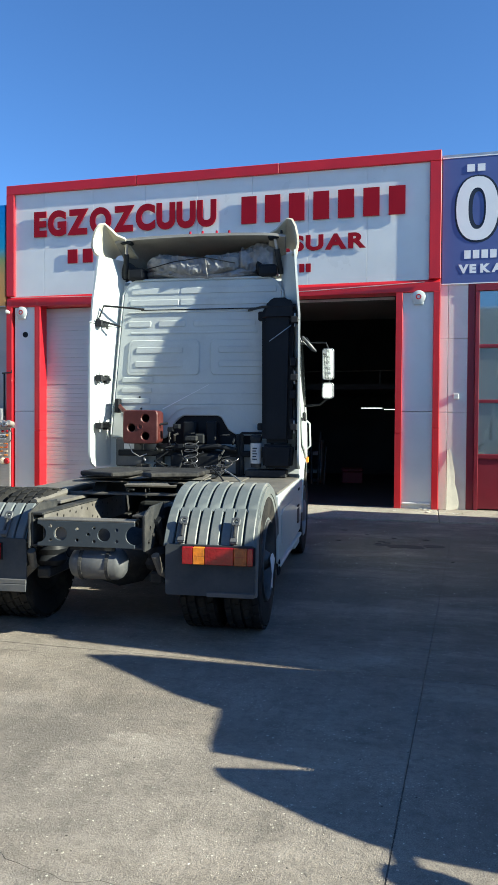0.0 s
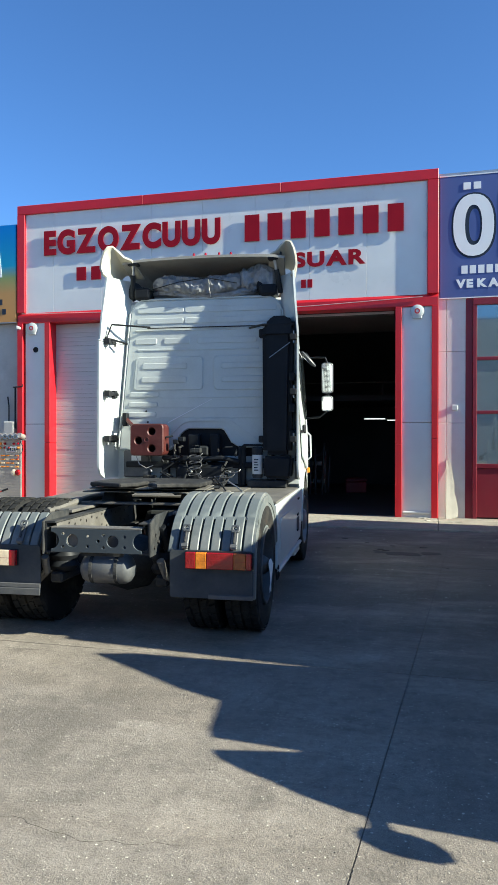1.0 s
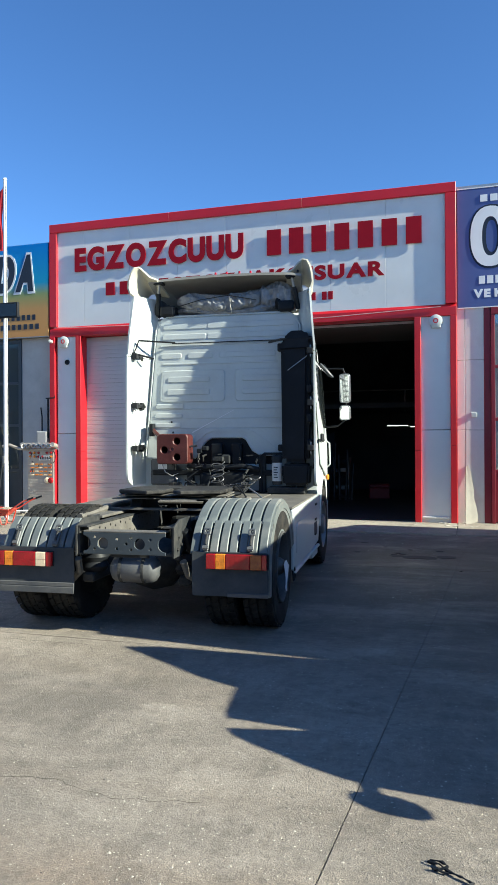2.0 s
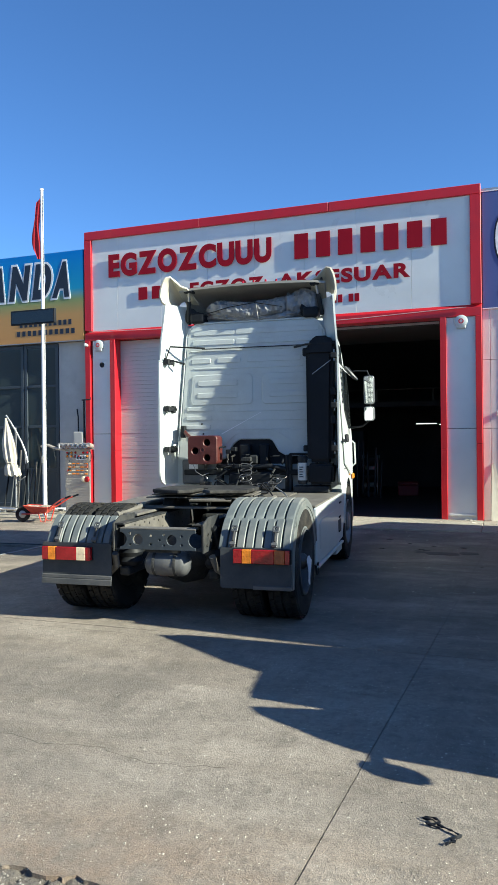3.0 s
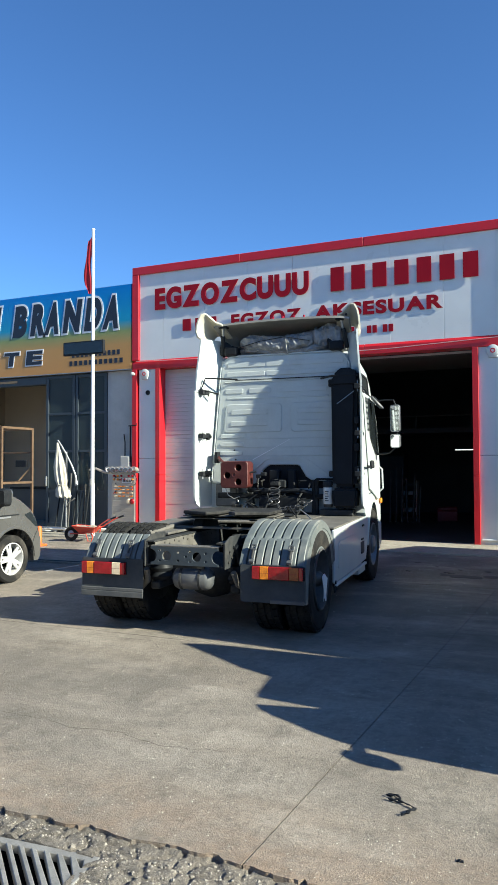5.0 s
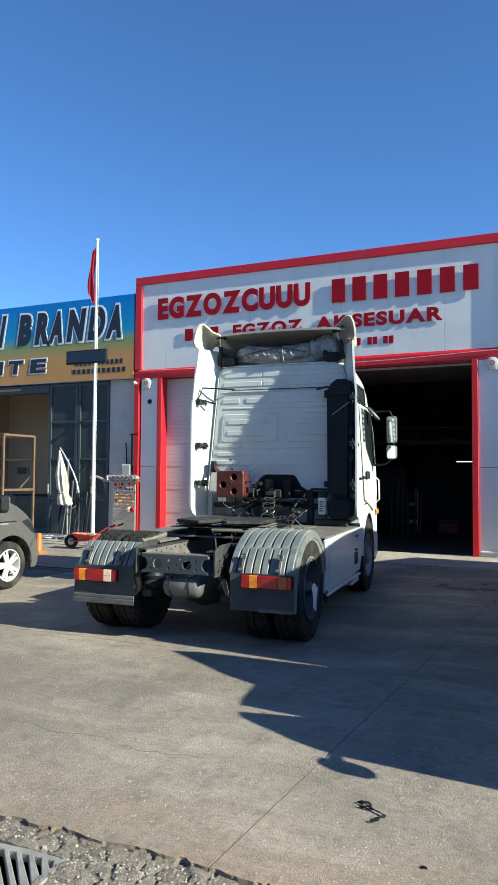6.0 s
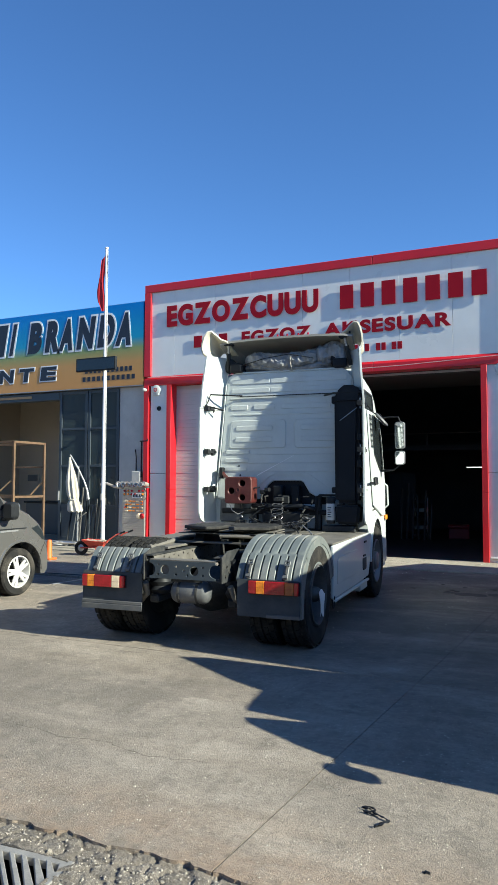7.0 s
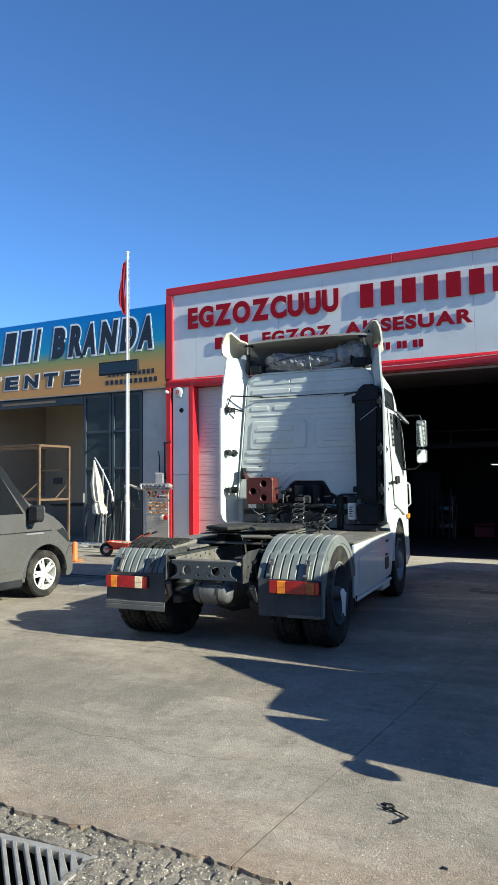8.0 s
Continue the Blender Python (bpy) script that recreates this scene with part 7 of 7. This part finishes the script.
# ---- flag pole ----
pole = thing("flag_pole", -8.06, 12.87, 0.02, 0, "tall white flag pole with a furled red flag", "flag pole")
part("shaft", tube([(0, 0, 0), (0, 0, 2.5), (0, 0, 5.0), (0, 0, 7.02)], [0.047, 0.045, 0.04, 0.033], 14), WHITE_POLE, pole, smooth=True)
part("cap", lathe([(0.0, 7.06), (0.04, 7.05), (0.045, 7.02), (0.0, 7.01)], "z", 12), WHITE_POLE, pole)
rows = []
for i in range(22):
    f = i / 21
    z = 6.86 - 1.32 * f
    wid = 0.06 + 0.13 * math.sin(min(1, f * 1.3) * math.pi * 0.62)
    if f > 0.8:
        wid *= 1 - (f - 0.8) * 3.2
    rows.append([(-0.035 - wid * g + 0.02 * math.sin(f * 9 + g * 5), -0.03 + 0.011 * math.sin(g * 11 + f * 3) * (0.4 + f), z - 0.1 * g * (1 - f)) for g in (k / 12 for k in range(13))])
part("flag", sheet(rows, 0.004), FLAG, pole, "limp red flag hanging in folds", True)
part("halyard", tube([(0.06, -0.02, 1.2), (0.05, -0.02, 4.0), (0.04, -0.02, 6.9)], 0.005, 5), BLACK, pole)
part("cleat", box(-0.02, 0.02, -0.09, -0.05, 1.15, 1.3, 0.006), ALU, pole)
part("base_plate", box(-0.14, 0.14, -0.14, 0.14, 0.0, 0.02, 0.004), ALU, pole)
led = new("display_box")
led.parent = pole
led["label"] = "black unlit display board"
led.matrix_basis = pose(-0.16, -0.12, 4.28)
part("case", box(-0.56, 0.56, -0.035, 0.035, -0.15, 0.16, 0.008), BLACK, led)
part("screen", box(-0.53, 0.53, -0.041, -0.036, -0.12, 0.13), DARK_GLASS, led)
part("clamp", box(0.12, 0.2, 0.036, 0.1, -0.05, 0.05), ALU, led)

# ---- exhaust stand, a steel board with lamps, against the white pier ----
stand = thing("lamp_display_stand", -7.52, 13.3, 0.025, 0, "stainless display board hung with lamps and exhaust tips", "display stand")
part("board", box(-0.31, 0.31, 0.0, 0.02, 0.03, 1.42, 0.004), STAINLESS, stand)
for i in range(16):
    part("rib", box(-0.3, 0.3, -0.003, 0.001, 0.05 + i * 0.055, 0.075 + i * 0.055, 0.001), STAINLESS, stand)
for x in (-0.3, 0.27):
    part("leg", box(x, x + 0.03, 0.02, 0.05, 0, 1.45, 0.004), ALU, stand)
    part("foot", box(x - 0.02, x + 0.05, -0.25, 0.25, 0.0, 0.03, 0.006), ALU, stand)
part("top_rail", tube([(-0.42, 0, 1.44), (0.42, 0, 1.44)], 0.015, 8), ALU, stand)
for i in range(7):
    part("chrome_tip", tube([(-0.36 + i * 0.12, 0.02, 1.5), (-0.36 + i * 0.12, -0.14, 1.53)], 0.05, 12), STAINLESS, stand)
rnd = random.Random(9)
for r in range(2):
    for i in range(6):
        if rnd.random() < 0.8:
            part("round_lamp", lathe([(0.0, -0.03), (0.022, -0.026), (0.028, 0.0), (0.0, 0.0)], "y", 10), RED_LENS if rnd.random() < 0.6 else AMBER, stand).matrix_basis = pose(-0.25 + i * 0.1, 0, 1.36 - r * 0.08)
for r in range(4):
    for i in range(5):
        part("bar_lamp", box(-0.04, 0.04, -0.015, 0, -0.012, 0.012, 0.004), AMBER if (r + i) % 3 else CLEAR_LENS, stand).matrix_basis = pose(-0.2 + i * 0.105, 0, 1.12 - r * 0.075)
part("plate_holder", box(-0.03, 0.22, -0.02, 0, 1.2, 1.3, 0.005), WHITE_VINYL, stand)
for i in range(5):
    part("bar", box(0.0 + i * 0.04, 0.025 + i * 0.04, -0.024, -0.021, 1.22, 1.28), BLACK, stand)
for x, m in ((0.16, CLEAR_LENS), (0.25, RED_LENS)):
    part("work_lamp", lathe([(0.0, -0.06), (0.05, -0.055), (0.065, -0.02), (0.05, 0.0), (0.0, 0.0)], "y", 18), m, stand, smooth=True).matrix_basis = pose(x, 0, 0.78)
for i in range(16):
    x, z = rnd.uniform(-0.28, 0.28), rnd.uniform(0.9, 1.4)
    part("fitting", tube([(x, -0.005, z), (x + rnd.uniform(-0.05, 0.05), -0.03, z - rnd.uniform(0.02, 0.07))], rnd.uniform(0.006, 0.012), 6), rnd.choice((BLACK, GREASE, RED_LENS, STAINLESS)), stand)
for i in range(6):
    part("chrome_ring", lathe([(0.028, -0.02), (0.05, -0.02), (0.055, 0.0), (0.05, 0.02), (0.028, 0.02)], "y", 14, True), MIRROR, stand, smooth=True).matrix_basis = pose(-0.3 + i * 0.12, -0.16, 1.5)
part("pipe_arm", tube([(-0.3, 0, 1.43), (-0.5, -0.05, 1.45), (-0.7, -0.08, 1.53), (-0.86, -0.1, 1.5)], 0.03, 10), STAINLESS, stand)
part("loop", tube([(0.3, 0, 1.4), (0.38, -0.03, 1.3), (0.36, -0.03, 1.2), (0.3, 0, 1.15)], 0.008, 6), BLACK, stand)

# ---- wheelbarrow ----
bar = thing("wheelbarrow", -7.72, 12.25, 0.025, -25, "rusty red wheelbarrow with sand in its tray", "wheelbarrow")
bar.matrix_world = pose(-7.6, 12.05, 0.025, 0, 0, 12) @ Matrix.Scale(0.86, 4)
rim0 = [(-0.32, -0.2), (0.3, -0.25), (0.3, 0.25), (-0.32, 0.2)]
bot = [(-0.14, -0.11), (0.17, -0.13), (0.17, 0.13), (-0.14, 0.11)]
bm = bmesh.new()
va = [bm.verts.new((x, y, 0.38 - 0.04 * (x > 0))) for x, y in rim0]
vb = [bm.verts.new((x, y, 0.2)) for x, y in bot]
for k in range(4):
    bm.faces.new((va[k], va[(k + 1) % 4], vb[(k + 1) % 4], vb[k]))
bm.faces.new(vb)
bm.normal_update()
bmesh.ops.solidify(bm, geom=bm.faces[:], thickness=0.01)
part("tray", bm, BARROW, bar)
part("load", sheet([[(-0.27 + 0.075 * i, -0.17 + 0.085 * j, 0.335 + 0.05 * noise.noise((i * 0.7, j * 0.7, 2))) for j in range(5)] for i in range(8)], 0.02), APRON, bar)
bw = part("wheel", lathe([(0.09, -0.03), (0.17, -0.035), (0.18, 0.0), (0.17, 0.035), (0.09, 0.03)], "y", 24, True), RUBBER, bar, smooth=True)
bw.matrix_basis = pose(-0.42, 0, 0.16)
part("hub", lathe([(0.0, -0.04), (0.09, -0.02), (0.09, 0.02), (0.0, 0.04)], "y", 14), ALU, bar).matrix_basis = pose(-0.42, 0, 0.16)
for s in (-1, 1):
    part("handle", tube([(-0.42, 0.06 * s, 0.17), (0.0, 0.14 * s, 0.19), (0.34, 0.22 * s, 0.34), (0.62, 0.25 * s, 0.52), (0.84, 0.25 * s, 0.6)], 0.017, 8), BARROW, bar)
    part("grip", tube([(0.73, 0.25 * s, 0.56), (0.86, 0.25 * s, 0.607)], 0.022, 8), BLACK, bar)
    part("leg", tube([(0.03, 0.145 * s, 0.2), (0.1, 0.165 * s, 0.0), (0.2, 0.18 * s, 0.0), (0.28, 0.2 * s, 0.3)], 0.015, 8), BARROW, bar)

# ---- folded parasol ----
para = thing("folded_parasol", -9.6, 13.9, 0.025, 0, "folded cream cantilever parasol on a grey stand", "parasol")
part("post", tube([(0, 0, 0), (0, 0, 1.95)], 0.022, 10), ALU, para)
part("base", box(-0.3, 0.3, -0.3, 0.3, 0.0, 0.05, 0.01), BLACK, para)
part("arm", tube([(-0.22, -0.06, 2.24), (-0.1, -0.05, 2.08), (0.03, -0.04, 1.88), (0.2, -0.04, 1.6), (0.31, -0.04, 1.36), (0.36, -0.04, 1.13)], 0.02, 8), ALU, para)
part("crank", tube([(0, -0.02, 0.55), (0.14, -0.1, 0.68), (0.34, -0.1, 0.8)], 0.014, 6), ALU, para)
rows = []
for i in range(21):
    f = i / 20
    z = 2.18 - 1.36 * f
    r = 0.02 + 0.13 * min(1, f * 2.2) - (0.05 * max(0, 1 - abs(f - 0.78) / 0.06)) + 0.03 * max(0, f - 0.8) * 5
    cx = -0.22 + 0.2 * f
    row = []
    for k in range(37):
        a = 2 * math.pi * k / 36
        fold = 1 + 0.17 * math.cos(a * 8 + 2 * math.sin(f * 3)) * min(1, f * 3)
        row.append((cx + r * fold * math.cos(a), -0.08 + 0.8 * r * fold * math.sin(a), z + (0.03 * math.cos(a * 8) if i == 20 else 0)))
    rows.append(row)
part("canopy", sheet(rows), CANVAS, para, "folded cream canvas canopy", True)
part("tie", lathe([(0.115, -0.012), (0.125, 0.0), (0.115, 0.012)], "z", 18, True), CANVAS, para).matrix_basis = pose(-0.065, -0.08, 1.12)

# ---- orange bollard ----
cone = thing("bollard", -8.0, 11.0, 0.0, 0, "short orange plastic bollard with a square foot", "bollard")
part("post", lathe([(0.0, 0.41), (0.04, 0.4), (0.055, 0.36), (0.06, 0.05), (0.07, 0.03), (0.0, 0.03)], "z", 18), ORANGE, cone, smooth=True)
part("foot", box(-0.12, 0.12, -0.12, 0.12, 0, 0.04, 0.015), ORANGE, cone)

# ---- welded rack behind the van ----
wr = thing("welded_rack", -9.05, 12.0, 0.0, 0, "tall rusty angle-iron rack with diagonal braces", "rack")
for x, y in ((0, 0), (-2.3, 0), (0, -0.94), (-2.3, -0.94)):
    part("post", box(x - 0.025, x + 0.025, y - 0.025, y + 0.025, 0.0, 2.46, 0.004), RUSTY, wr)
for z in (2.44, 1.26):
    for y in (0, -0.94):
        part("beam", box(-2.27, -0.027, y - 0.022, y + 0.022, z - 0.025, z + 0.025, 0.004), RUSTY, wr)
    for x in (0, -2.3):
        part("beam", box(x - 0.022, x + 0.022, -0.913, -0.027, z - 0.025, z + 0.025, 0.004), RUSTY, wr)
part("brace", tube([(-0.4, 0, 1.27), (0.0, 0, 1.62)], 0.02, 6), WOOD, wr)
part("brace", tube([(-1.45, 0, 1.27), (-0.95, 0, 1.62)], 0.02, 6), WOOD, wr)
part("inner_post", box(-0.92, -0.88, -0.02, 0.02, 0.8, 2.42, 0.003), RUSTY, wr)
part("cross_rail", box(-0.88, -0.03, -0.015, 0.015, 1.9, 1.93, 0.003), RUSTY, wr)
part("clip_box", box(-0.45, -0.14, -0.03, 0.02, 1.6, 1.75, 0.01), BLACK, wr)

# ---- pipes and scrap against the steel doors ----
rnd = random.Random(31)
for i in range(8):
    x = -10.1 + i * 0.13 + rnd.uniform(-0.03, 0.03)
    hgt = rnd.uniform(0.7, 1.9)
    ob = part("leaning_pipe", tube([(0, 0, 0), (rnd.uniform(-0.08, 0.08), 0.22, hgt)], rnd.uniform(0.012, 0.028), 8), rnd.choice((TANK, BLACK, BLACK, GREASE)))
    ob.matrix_world = pose(x, 14.12, 0.025)
    tagged(ob, "metal tube leaning against the steel doors", "pipe", "tubes leaning against the doors")
for i in range(24):
    L = rnd.uniform(0.5, 1.4)
    ob = part("scrap_tube", tube([(-L / 2, 0, 0), (0, rnd.uniform(-0.05, 0.05), 0), (L / 2, 0, 0)], rnd.uniform(0.015, 0.03), 8), rnd.choice((ALU, STAINLESS, WHITE_POLE, PLATE)))
    ob.matrix_world = pose(rnd.uniform(-10.2, -8.6), rnd.uniform(13.2, 13.95), 0.055 + 0.02 * (i % 3), 0, 0, rnd.uniform(-25, 25))
    tagged(ob, "scrap metal tube lying on the apron", "tube", "scrap tubes on the apron")
